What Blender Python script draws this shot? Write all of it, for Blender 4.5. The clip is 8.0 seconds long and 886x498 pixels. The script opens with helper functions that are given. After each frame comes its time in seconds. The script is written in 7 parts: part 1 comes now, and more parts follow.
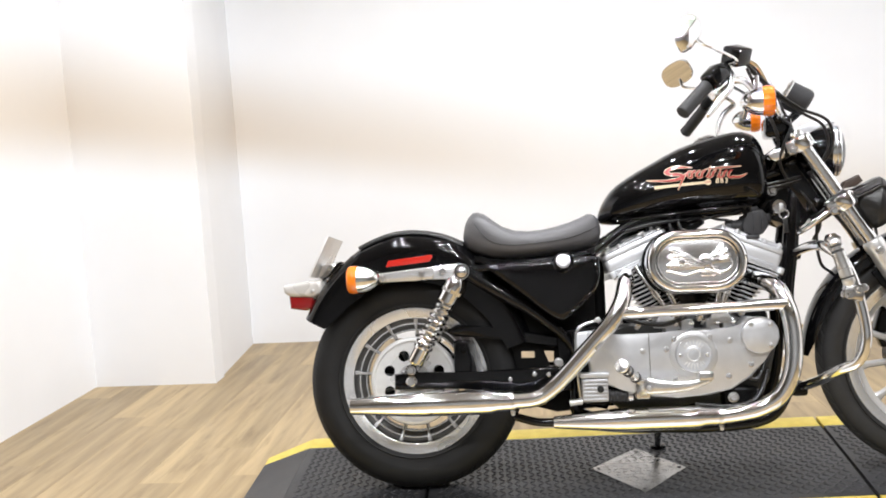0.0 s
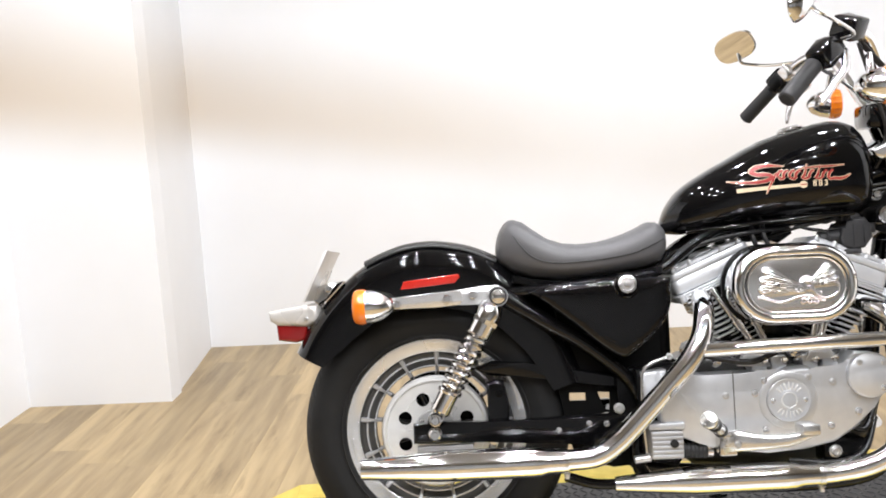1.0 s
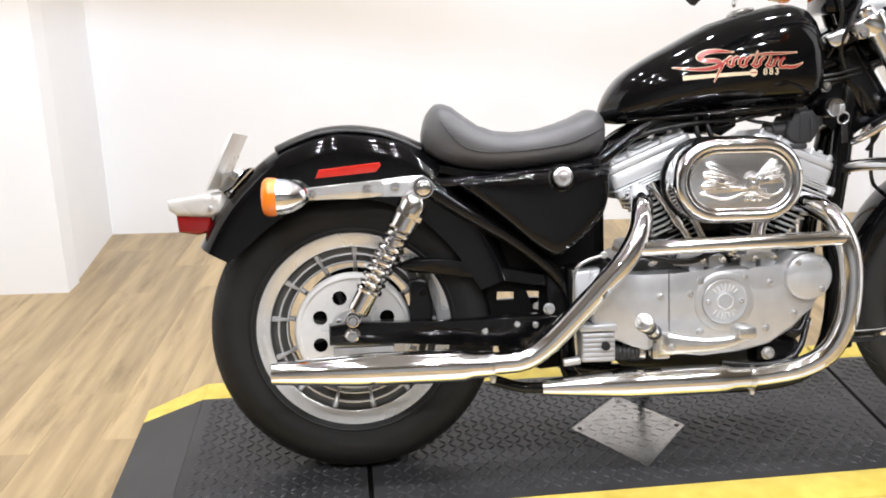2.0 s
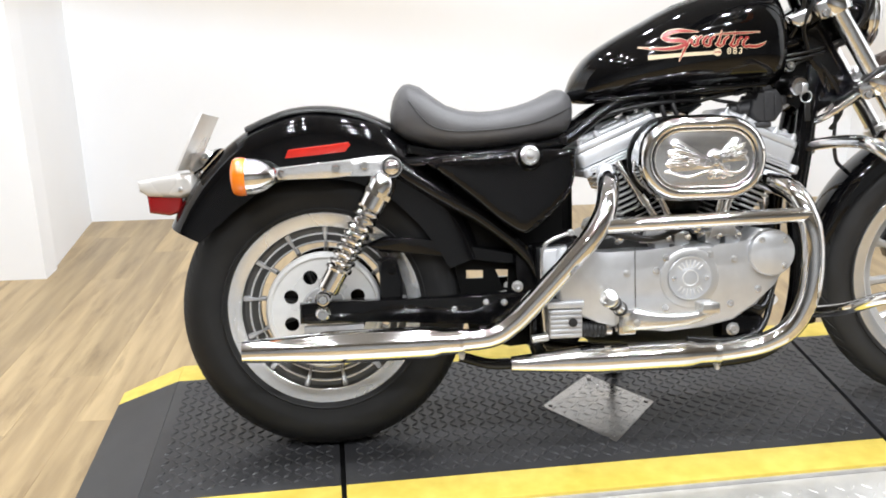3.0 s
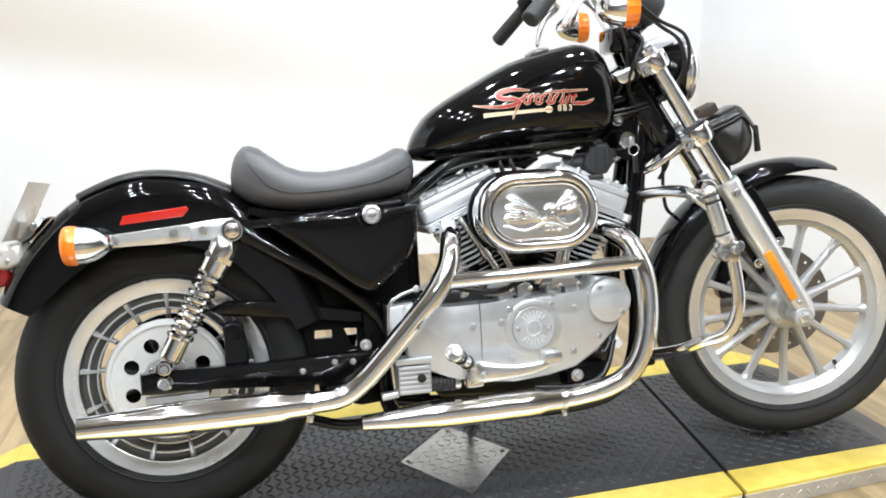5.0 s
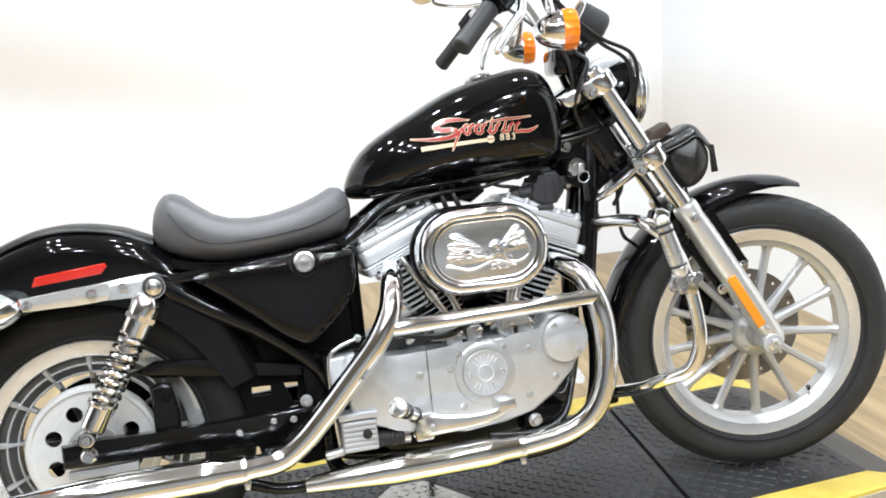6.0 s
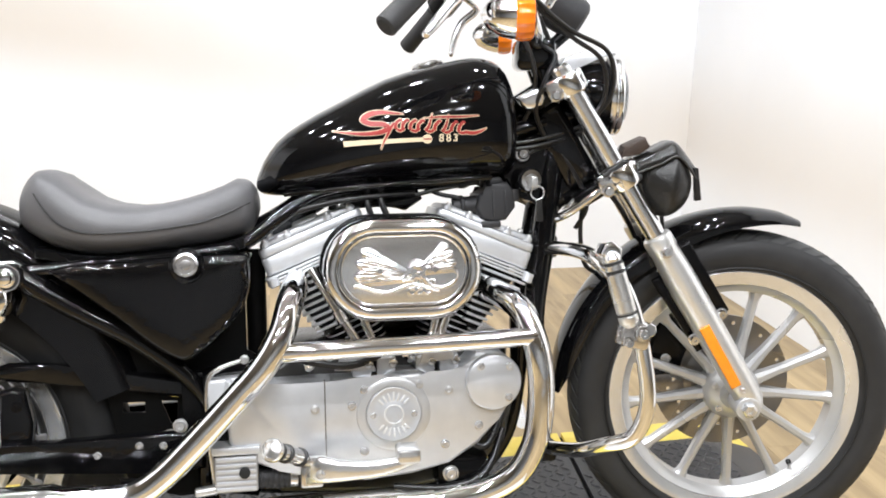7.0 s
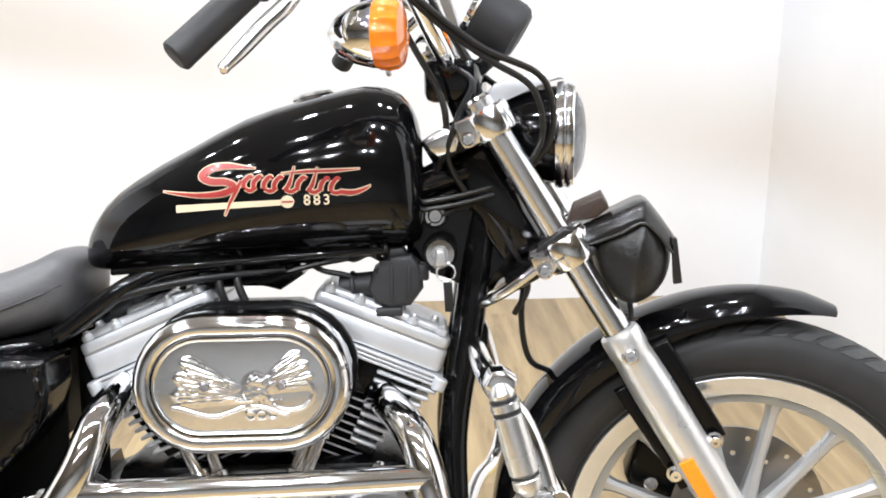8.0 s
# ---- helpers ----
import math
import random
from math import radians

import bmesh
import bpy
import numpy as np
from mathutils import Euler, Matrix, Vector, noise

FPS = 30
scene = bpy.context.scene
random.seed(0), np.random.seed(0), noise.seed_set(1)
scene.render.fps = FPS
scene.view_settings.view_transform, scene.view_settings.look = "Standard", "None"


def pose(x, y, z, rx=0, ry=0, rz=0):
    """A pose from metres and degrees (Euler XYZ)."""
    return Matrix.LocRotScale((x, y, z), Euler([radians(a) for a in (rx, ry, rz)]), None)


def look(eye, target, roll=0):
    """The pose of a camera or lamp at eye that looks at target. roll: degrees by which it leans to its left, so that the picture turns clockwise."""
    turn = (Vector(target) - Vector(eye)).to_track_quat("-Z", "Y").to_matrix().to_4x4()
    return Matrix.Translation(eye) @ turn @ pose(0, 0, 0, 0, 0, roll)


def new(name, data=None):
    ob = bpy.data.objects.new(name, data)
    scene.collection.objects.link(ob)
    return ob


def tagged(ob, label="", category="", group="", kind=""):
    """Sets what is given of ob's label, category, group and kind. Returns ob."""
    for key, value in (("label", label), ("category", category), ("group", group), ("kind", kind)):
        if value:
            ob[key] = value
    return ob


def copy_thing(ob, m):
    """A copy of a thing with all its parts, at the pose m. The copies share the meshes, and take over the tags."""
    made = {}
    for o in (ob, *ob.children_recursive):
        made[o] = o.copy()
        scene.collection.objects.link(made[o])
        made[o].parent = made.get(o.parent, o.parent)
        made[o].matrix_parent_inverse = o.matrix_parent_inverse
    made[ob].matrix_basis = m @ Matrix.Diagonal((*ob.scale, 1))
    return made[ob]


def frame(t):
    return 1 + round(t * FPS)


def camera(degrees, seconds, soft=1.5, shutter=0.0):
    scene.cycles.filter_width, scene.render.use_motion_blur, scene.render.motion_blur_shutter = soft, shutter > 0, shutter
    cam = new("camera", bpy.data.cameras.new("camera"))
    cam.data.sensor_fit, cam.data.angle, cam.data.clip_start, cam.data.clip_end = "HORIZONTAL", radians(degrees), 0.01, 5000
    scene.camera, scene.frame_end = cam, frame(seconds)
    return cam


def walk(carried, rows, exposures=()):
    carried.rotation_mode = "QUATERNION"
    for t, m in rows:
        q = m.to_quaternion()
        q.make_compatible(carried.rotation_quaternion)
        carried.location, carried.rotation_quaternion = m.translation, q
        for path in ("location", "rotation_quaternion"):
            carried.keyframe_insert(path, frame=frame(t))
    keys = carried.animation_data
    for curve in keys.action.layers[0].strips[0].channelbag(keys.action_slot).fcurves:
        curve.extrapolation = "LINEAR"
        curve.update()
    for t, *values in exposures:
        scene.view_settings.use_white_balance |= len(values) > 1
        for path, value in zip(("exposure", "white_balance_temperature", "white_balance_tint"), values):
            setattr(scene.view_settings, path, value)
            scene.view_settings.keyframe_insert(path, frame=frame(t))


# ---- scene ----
cam = camera(53.2, 8.0, soft=1.8)
PATH = [
    (0, (0.365, -2.546, 1.03), (0.168, -0.57, 0.793), -3.3),
    (0.2, (0.317, -2.444, 1.062), (0.104, -0.488, 0.703), -2.7),
    (0.5, (0.214, -2.274, 1.047), (0.051, -0.318, 0.661), -1.8),
    (0.6, (0.198, -2.214, 1.055), (0.035, -0.255, 0.688), -1.4),
    (0.7, (0.18, -2.155, 1.071), (0.044, -0.188, 0.733), -0.7),
    (0.8, (0.149, -2.101, 1.085), (0.003, -0.134, 0.754), -1.6),
    (0.9, (0.122, -2.057, 1.089), (0.003, -0.083, 0.791), -2.4),
    (1, (0.114, -2.017, 1.097), (0.043, -0.044, 0.779), -3.0),
    (1.2, (0.099, -1.946, 1.09), (0.11, 0.011, 0.677), -2.7),
    (1.3, (0.095, -1.916, 1.088), (0.114, 0.042, 0.683), -2.9),
    (1.5, (0.093, -1.874, 1.087), (0.145, 0.077, 0.647), -2.4),
    (1.8, (0.095, -1.85, 1.078), (0.187, 0.078, 0.553), -1.2),
    (2, (0.102, -1.84, 1.068), (0.208, 0.073, 0.495), -0.9),
    (2.2, (0.109, -1.847, 1.057), (0.221, 0.045, 0.42), -1.0),
    (3.3, (0.151, -1.872, 1.047), (0.305, 0.037, 0.473), -0.7),
    (3.5, (0.156, -1.871, 1.051), (0.336, 0.039, 0.483), -0.5),
    (4, (0.18, -1.877, 1.054), (0.451, 0.027, 0.505), -0.9),
    (4.5, (0.194, -1.879, 1.058), (0.557, 0.017, 0.536), -0.6),
    (4.7, (0.203, -1.88, 1.065), (0.591, 0.014, 0.554), -0.7),
    (5.8, (0.3, -1.804, 1.105), (0.737, 0.086, 0.619), -2.7),
    (6, (0.343, -1.766, 1.109), (0.778, 0.126, 0.628), -3.7),
    (6.2, (0.42, -1.738, 1.105), (0.831, 0.16, 0.63), -3.4),
    (6.3, (0.443, -1.717, 1.108), (0.857, 0.181, 0.633), -1.6),
    (6.5, (0.504, -1.683, 1.127), (0.902, 0.214, 0.634), 0.7),
    (6.7, (0.548, -1.653, 1.101), (0.923, 0.257, 0.642), -0.6),
    (6.8, (0.588, -1.628, 1.095), (0.932, 0.282, 0.611), -1.2),
    (7, (0.631, -1.525, 1.095), (0.968, 0.378, 0.58), 1.0),
    (7.1, (0.664, -1.479, 1.097), (0.992, 0.435, 0.62), 2.7),
    (7.2, (0.702, -1.438, 1.105), (1.005, 0.48, 0.63), 1.1),
    (7.3, (0.736, -1.395, 1.119), (1.033, 0.507, 0.576), -0.7),
    (7.4, (0.775, -1.355, 1.129), (1.109, 0.536, 0.568), 2.8),
    (7.5, (0.816, -1.315, 1.135), (1.192, 0.558, 0.543), 3.6),
    (7.7, (0.894, -1.234, 1.141), (1.25, 0.636, 0.529), -0.7),
    (7.8, (0.946, -1.201, 1.113), (1.245, 0.693, 0.545), -1.6),
    (8, (1.043, -1.107, 1.13), (1.103, 0.817, 0.588), -0.7),
]
walk(cam, [(t, look(eye, target, roll)) for t, eye, target, roll in PATH], [(0.0, -0.18, 6750, 15), (2.0, -0.15, 6750, 16), (3.4, -0.09, 6550, 12), (4.7, -0.08, 6450, 11), (6.0, 0.01, 6400, 11), (6.5, -0.02, 6500, 12), (7.2, -0.04, 6650, 14), (8.0, -0.02, 6550, 14)])

# ---- light ----
scene.view_settings.exposure = 0.0
world = bpy.data.worlds.new("showroom")
scene.world = world
world.use_nodes = True
world.node_tree.nodes["Background"].inputs["Color"].default_value = (1.0, 0.97, 0.93, 1)
world.node_tree.nodes["Background"].inputs["Strength"].default_value = 0.05

FLOOR = -0.045         # wooden floor; the lift's mat lies at about zero
CEIL = 2.75
LAMP_POWER = 11.7
LAMP_SPOTS = [(x, y) for y in (-2.7, -1.75, -0.8, 0.6) for c in (-0.55, 0.5, 1.55) for x in (c - 0.17, c + 0.17)]   # in pairs


def ceiling_lamp_data():
    d = bpy.data.lights.new("ceiling_panel", "AREA")
    d.shape, d.size, d.size_y = "RECTANGLE", 0.075, 0.06
    d.energy, d.color = LAMP_POWER, (0.90, 0.96, 1.0)
    return d


# ---- materials ----
def mat(name, color, rough=0.5, metal=0.0, coat=0.0, vary=0.12, scale=30.0, bump=0.0, bump_scale=200.0, rough_vary=0.1,
        transmission=0.0, stretch=(1, 1, 1), darker=None):
    """A principled surface with colour and gloss varied at two scales and fine relief."""
    m = bpy.data.materials.new(name)
    m.use_nodes = True
    nt = m.node_tree
    b = nt.nodes["Principled BSDF"]
    b.inputs["Metallic"].default_value = metal
    b.inputs["Coat Weight"].default_value = coat
    b.inputs["Coat Roughness"].default_value = 0.03
    b.inputs["Transmission Weight"].default_value = transmission
    tc = nt.nodes.new("ShaderNodeTexCoord")
    mp = nt.nodes.new("ShaderNodeMapping")
    mp.inputs["Scale"].default_value = stretch
    nt.links.new(tc.outputs["Object"], mp.inputs["Vector"])
    n1 = nt.nodes.new("ShaderNodeTexNoise")
    n1.inputs["Scale"].default_value, n1.inputs["Detail"].default_value = scale, 6
    n2 = nt.nodes.new("ShaderNodeTexNoise")
    n2.inputs["Scale"].default_value, n2.inputs["Detail"].default_value = scale * 0.13, 3
    for n in (n1, n2):
        nt.links.new(mp.outputs["Vector"], n.inputs["Vector"])
    add = nt.nodes.new("ShaderNodeMath")
    add.operation = "MULTIPLY_ADD"
    nt.links.new(n1.outputs["Fac"], add.inputs[0])
    add.inputs[1].default_value = 0.5
    half = nt.nodes.new("ShaderNodeMath")
    half.operation = "MULTIPLY"
    nt.links.new(n2.outputs["Fac"], half.inputs[0])
    half.inputs[1].default_value = 0.5
    nt.links.new(half.outputs[0], add.inputs[2])
    ramp = nt.nodes.new("ShaderNodeValToRGB")
    lo = darker or tuple(c * (1 - vary) for c in color)
    hi = tuple(min(1, c * (1 + vary)) for c in color)
    ramp.color_ramp.elements[0].position, ramp.color_ramp.elements[1].position = 0.3, 0.7
    ramp.color_ramp.elements[0].color, ramp.color_ramp.elements[1].color = (*lo, 1), (*hi, 1)
    nt.links.new(add.outputs[0], ramp.inputs["Fac"])
    nt.links.new(ramp.outputs["Color"], b.inputs["Base Color"])
    rr = nt.nodes.new("ShaderNodeMapRange")
    rr.inputs["From Min"].default_value, rr.inputs["From Max"].default_value = 0.3, 0.7
    rr.inputs["To Min"].default_value, rr.inputs["To Max"].default_value = max(0.01, rough - rough_vary), min(1, rough + rough_vary)
    nt.links.new(n2.outputs["Fac"], rr.inputs["Value"])
    nt.links.new(rr.outputs["Result"], b.inputs["Roughness"])
    if bump:
        n3 = nt.nodes.new("ShaderNodeTexNoise")
        n3.inputs["Scale"].default_value, n3.inputs["Detail"].default_value = bump_scale, 4
        nt.links.new(mp.outputs["Vector"], n3.inputs["Vector"])
        bp = nt.nodes.new("ShaderNodeBump")
        bp.inputs["Strength"].default_value, bp.inputs["Distance"].default_value = bump, 0.002
        nt.links.new(n3.outputs["Fac"], bp.inputs["Height"])
        nt.links.new(bp.outputs["Normal"], b.inputs["Normal"])
    return m


BLACK = mat("gloss_black_paint", (0.003, 0.003, 0.0035), 0.05, rough_vary=0.025)
BLACK.node_tree.nodes["Principled BSDF"].inputs["Specular IOR Level"].default_value = 0.42
FRAME_BLACK = mat("powder_coated_black", (0.003, 0.003, 0.0034), 0.06, bump=0.42, bump_scale=40, rough_vary=0.03)
FRAME_BLACK.node_tree.nodes["Principled BSDF"].inputs["Specular IOR Level"].default_value = 0.40
SATIN = mat("satin_black_paint", (0.003, 0.003, 0.0033), 0.25, bump=0.1, bump_scale=300)
SATIN.node_tree.nodes["Principled BSDF"].inputs["Specular IOR Level"].default_value = 0.2
DARK = mat("dark_plastic", (0.022, 0.022, 0.024), 0.5, bump=0.15, bump_scale=400)
CHROME = mat("chrome_plate", (0.90, 0.90, 0.905), 0.075, 1.0, vary=0.04, rough_vary=0.04)
SATCHROME = mat("satin_chrome", (0.84, 0.84, 0.845), 0.20, 1.0, vary=0.07, rough_vary=0.06)
WORN = mat("dull_chrome", (0.72, 0.71, 0.70), 0.17, 1.0, vary=0.1, rough_vary=0.07)
ALU = mat("cast_aluminium", (0.66, 0.673, 0.695), 0.36, 0.6, vary=0.1, bump=0.12, bump_scale=500)
ALUD = mat("dull_aluminium", (0.52, 0.52, 0.53), 0.42, 0.7, vary=0.15, bump=0.15, bump_scale=500)
WHEEL = mat("silver_wheel_paint", (0.57, 0.57, 0.57), 0.34, 0.55, vary=0.08)
POLISH = mat("machined_rim", (0.84, 0.845, 0.85), 0.22, 0.75, vary=0.08, rough_vary=0.08, stretch=(1, 8, 1))
EMBOSS = mat("satin_embossed_plate", (0.86, 0.865, 0.87), 0.20, 0.95, vary=0.06, rough_vary=0.06)
BRIGHT = mat("bright_cast_alloy", (0.82, 0.82, 0.81), 0.34, 0.45, vary=0.08, bump=0.12, bump_scale=350)
BRUSHED = mat("brushed_ring", (0.66, 0.665, 0.67), 0.40, 0.72, vary=0.12, bump=0.1, bump_scale=400)
SLIDER = mat("satin_fork_alloy", (0.82, 0.82, 0.81), 0.34, 0.75, vary=0.06, bump=0.05, bump_scale=400)
TIMING = mat("polished_aluminium", (0.80, 0.80, 0.79), 0.26, 0.9, vary=0.08, bump=0.1, bump_scale=400)
PALE = mat("pale_silver_paint", (0.64, 0.62, 0.59), 0.3, 0.25, vary=0.06)
# darker twin of the silver wheel paint: the dished rim's shade is in its colour
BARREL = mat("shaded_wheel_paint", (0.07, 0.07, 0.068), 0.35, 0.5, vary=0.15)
STEEL = mat("brushed_steel_disc", (0.30, 0.29, 0.28), 0.32, 1.0, vary=0.12, bump=0.1, bump_scale=300)
ZINC = mat("zinc_bolt", (0.76, 0.76, 0.76), 0.3, 0.85)
RUBBER = mat("tyre_rubber", (0.016, 0.016, 0.0165), 0.62, vary=0.25, scale=18, bump=0.25, bump_scale=260, rough_vary=0.14)
DUSTY = mat("dusty_tread_rubber", (0.045, 0.045, 0.045), 0.6, vary=0.3, scale=25, bump=0.2, bump_scale=300)
RUBBER.node_tree.nodes["Principled BSDF"].inputs["Specular IOR Level"].default_value = 0.3
GRIP = mat("grip_rubber", (0.020, 0.020, 0.021), 0.5, bump=0.3, bump_scale=500)
VINYL = mat("black_vinyl_seat", (0.094, 0.093, 0.097), 0.38, vary=0.2, scale=12, bump=0.35, bump_scale=420, rough_vary=0.08)
LEATHER = mat("black_leather", (0.012, 0.0115, 0.011), 0.34, vary=0.3, scale=20, bump=0.5, bump_scale=160, rough_vary=0.12)
HIDE = mat("worn_leather_panel", (0.012, 0.011, 0.0105), 0.28, vary=0.35, scale=26, bump=0.5, bump_scale=160, rough_vary=0.14)
TAN = mat("brown_leather", (0.045, 0.028, 0.020), 0.5, vary=0.3, scale=30, bump=0.4, bump_scale=200)
ORANGE = mat("amber_lens", (0.95, 0.215, 0.008), 0.14, coat=1.0, vary=0.1)
AMBER = mat("amber_reflector", (0.95, 0.30, 0.012), 0.2, coat=1.0, vary=0.12, scale=120)
RED = mat("red_lens", (0.50, 0.022, 0.014), 0.10, coat=1.0, vary=0.1)
TAIL = mat("dark_red_lens", (0.24, 0.008, 0.008), 0.10, coat=1.0, vary=0.15)
CREAM = mat("cream_decal", (0.80, 0.66, 0.46), 0.3, coat=0.6, vary=0.06)
CRIMSON = mat("crimson_decal", (0.40, 0.035, 0.03), 0.3, coat=0.6, vary=0.1)
YELLOW = mat("yellow_mat_border", (0.78, 0.62, 0.135), 0.5, vary=0.12, scale=25, bump=0.2, bump_scale=180, darker=(0.62, 0.45, 0.055))
MATTE = mat("grey_rubber_mat", (0.029, 0.029, 0.031), 0.42, vary=0.3, scale=14, bump=0.2, bump_scale=350, rough_vary=0.12)
RAMP = mat("bright_tread_plate", (0.66, 0.65, 0.63), 0.42, 0.55, vary=0.16, scale=24, bump=0.2, bump_scale=220, rough_vary=0.1)
TREAD = mat("tread_plate_metal", (0.42, 0.41, 0.395), 0.29, 0.9, vary=0.2, scale=24, bump=0.2, bump_scale=220, rough_vary=0.12)
MIRROR = mat("mirror_glass", (0.9, 0.9, 0.9), 0.02, 1.0, vary=0.01, rough_vary=0.01)
CABLE = mat("black_cable", (0.007, 0.007, 0.0075), 0.35, bump=0.1)
VOID = mat("matt_black_steel", (0.0025, 0.0025, 0.0025), 0.6, bump=0.1, bump_scale=200)
VOID.node_tree.nodes["Principled BSDF"].inputs["Specular IOR Level"].default_value = 0.12
LINER = mat("dark_gap", (0.01, 0.01, 0.01), 0.8)
CEILING = mat("ceiling_paint", (0.34, 0.34, 0.34), 0.8)
ROOM = mat("far_room_paint", (0.47, 0.49, 0.51), 0.8, vary=0.2, scale=3)
DIFFUSER = mat("lamp_frame", (0.8, 0.8, 0.8), 0.5)


def glass(name, color, rough):
    m = bpy.data.materials.new(name)
    m.use_nodes = True
    b = m.node_tree.nodes["Principled BSDF"]
    b.inputs["Base Color"].default_value = (*color, 1)
    b.inputs["Roughness"].default_value = rough
    b.inputs["Transmission Weight"].default_value = 1.0
    b.inputs["IOR"].default_value = 1.45
    return m


GLASS = glass("headlamp_glass", (0.97, 0.98, 0.98), 0.12)


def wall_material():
    """White wall paint with a soft band of uneven light put into its colour as beige, running slightly downhill across
    it.
    """
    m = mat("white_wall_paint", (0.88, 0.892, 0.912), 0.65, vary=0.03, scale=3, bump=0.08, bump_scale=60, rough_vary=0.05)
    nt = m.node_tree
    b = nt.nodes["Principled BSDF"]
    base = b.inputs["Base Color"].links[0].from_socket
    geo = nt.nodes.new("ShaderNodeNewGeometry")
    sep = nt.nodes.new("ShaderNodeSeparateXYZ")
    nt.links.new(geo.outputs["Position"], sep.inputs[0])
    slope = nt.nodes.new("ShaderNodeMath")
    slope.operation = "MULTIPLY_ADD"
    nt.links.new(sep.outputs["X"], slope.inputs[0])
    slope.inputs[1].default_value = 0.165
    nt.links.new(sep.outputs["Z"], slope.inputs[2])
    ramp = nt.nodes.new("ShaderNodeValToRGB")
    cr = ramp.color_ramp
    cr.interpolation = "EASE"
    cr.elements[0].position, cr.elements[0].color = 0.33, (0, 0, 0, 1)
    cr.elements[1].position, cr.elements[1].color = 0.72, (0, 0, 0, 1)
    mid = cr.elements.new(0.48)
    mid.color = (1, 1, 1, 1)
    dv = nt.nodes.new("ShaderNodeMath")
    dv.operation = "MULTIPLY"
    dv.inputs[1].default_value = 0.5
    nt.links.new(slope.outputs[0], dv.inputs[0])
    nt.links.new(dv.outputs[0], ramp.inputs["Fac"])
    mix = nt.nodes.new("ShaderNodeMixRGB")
    # beige that stands in for the dimmer, warmer light along the band
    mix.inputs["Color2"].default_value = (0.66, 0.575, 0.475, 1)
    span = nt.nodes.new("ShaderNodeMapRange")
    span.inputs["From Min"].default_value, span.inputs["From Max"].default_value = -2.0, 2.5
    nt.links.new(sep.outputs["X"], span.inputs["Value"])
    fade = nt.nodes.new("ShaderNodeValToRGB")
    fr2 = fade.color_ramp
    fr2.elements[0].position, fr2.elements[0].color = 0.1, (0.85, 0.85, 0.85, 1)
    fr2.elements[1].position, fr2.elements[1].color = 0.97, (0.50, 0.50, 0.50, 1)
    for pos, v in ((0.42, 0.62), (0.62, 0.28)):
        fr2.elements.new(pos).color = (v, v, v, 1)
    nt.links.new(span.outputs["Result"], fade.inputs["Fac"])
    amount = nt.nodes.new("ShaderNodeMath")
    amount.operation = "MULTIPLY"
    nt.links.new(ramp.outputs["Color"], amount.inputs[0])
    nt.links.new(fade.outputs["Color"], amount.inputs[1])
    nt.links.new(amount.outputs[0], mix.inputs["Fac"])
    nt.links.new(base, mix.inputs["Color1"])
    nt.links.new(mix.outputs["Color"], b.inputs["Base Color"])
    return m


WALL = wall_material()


def plank_material():
    """Washed oak boards: long grain, darker cloudy streaks and a tone of its own for each board."""
    m = mat("washed_oak", (0.455, 0.338, 0.184), 0.42, vary=0.22, scale=6.5, bump=0.12, bump_scale=60, rough_vary=0.08, stretch=(3.2, 0.26, 1),
            darker=(0.27, 0.19, 0.098))
    nt = m.node_tree
    b = nt.nodes["Principled BSDF"]
    base = b.inputs["Base Color"].links[0].from_socket
    for nd in nt.nodes:
        if nd.type == "VALTORGB":
            nd.color_ramp.elements[0].position, nd.color_ramp.elements[1].position = 0.36, 0.64
    # small darker knots and streaks
    kn = nt.nodes.new("ShaderNodeTexNoise")
    kn.inputs["Scale"].default_value, kn.inputs["Detail"].default_value, kn.inputs["Roughness"].default_value = 5.0, 8, 0.7
    km = nt.nodes.new("ShaderNodeMapping")
    km.inputs["Scale"].default_value = (3.4, 0.48, 1)
    tc2 = nt.nodes.new("ShaderNodeTexCoord")
    info = nt.nodes.new("ShaderNodeObjectInfo")
    nt.links.new(tc2.outputs["Object"], km.inputs["Vector"])
    shift = nt.nodes.new("ShaderNodeVectorMath")
    shift.operation = "SCALE"
    shift.inputs[0].default_value = (37.0, 19.0, 5.0)
    nt.links.new(info.outputs["Random"], shift.inputs["Scale"])
    nt.links.new(shift.outputs["Vector"], km.inputs["Location"])
    nt.links.new(km.outputs["Vector"], kn.inputs["Vector"])
    kr = nt.nodes.new("ShaderNodeValToRGB")
    kr.color_ramp.elements[0].position, kr.color_ramp.elements[0].color = 0.30, (0.42, 0.38, 0.33, 1)
    kr.color_ramp.elements[1].position, kr.color_ramp.elements[1].color = 0.46, (1, 1, 1, 1)
    nt.links.new(kn.outputs["Fac"], kr.inputs["Fac"])
    kx = nt.nodes.new("ShaderNodeMixRGB")
    kx.blend_type = "MULTIPLY"
    kx.inputs["Fac"].default_value = 0.6
    nt.links.new(base, kx.inputs["Color1"])
    nt.links.new(kr.outputs["Color"], kx.inputs["Color2"])
    base = kx.outputs["Color"]
    hsv = nt.nodes.new("ShaderNodeHueSaturation")
    mr = nt.nodes.new("ShaderNodeMapRange")
    mr.inputs["To Min"].default_value, mr.inputs["To Max"].default_value = 0.86, 1.13
    nt.links.new(info.outputs["Random"], mr.inputs["Value"])
    nt.links.new(mr.outputs["Result"], hsv.inputs["Value"])
    nt.links.new(base, hsv.inputs["Color"])
    nt.links.new(hsv.outputs["Color"], b.inputs["Base Color"])
    return m


OAK = plank_material()


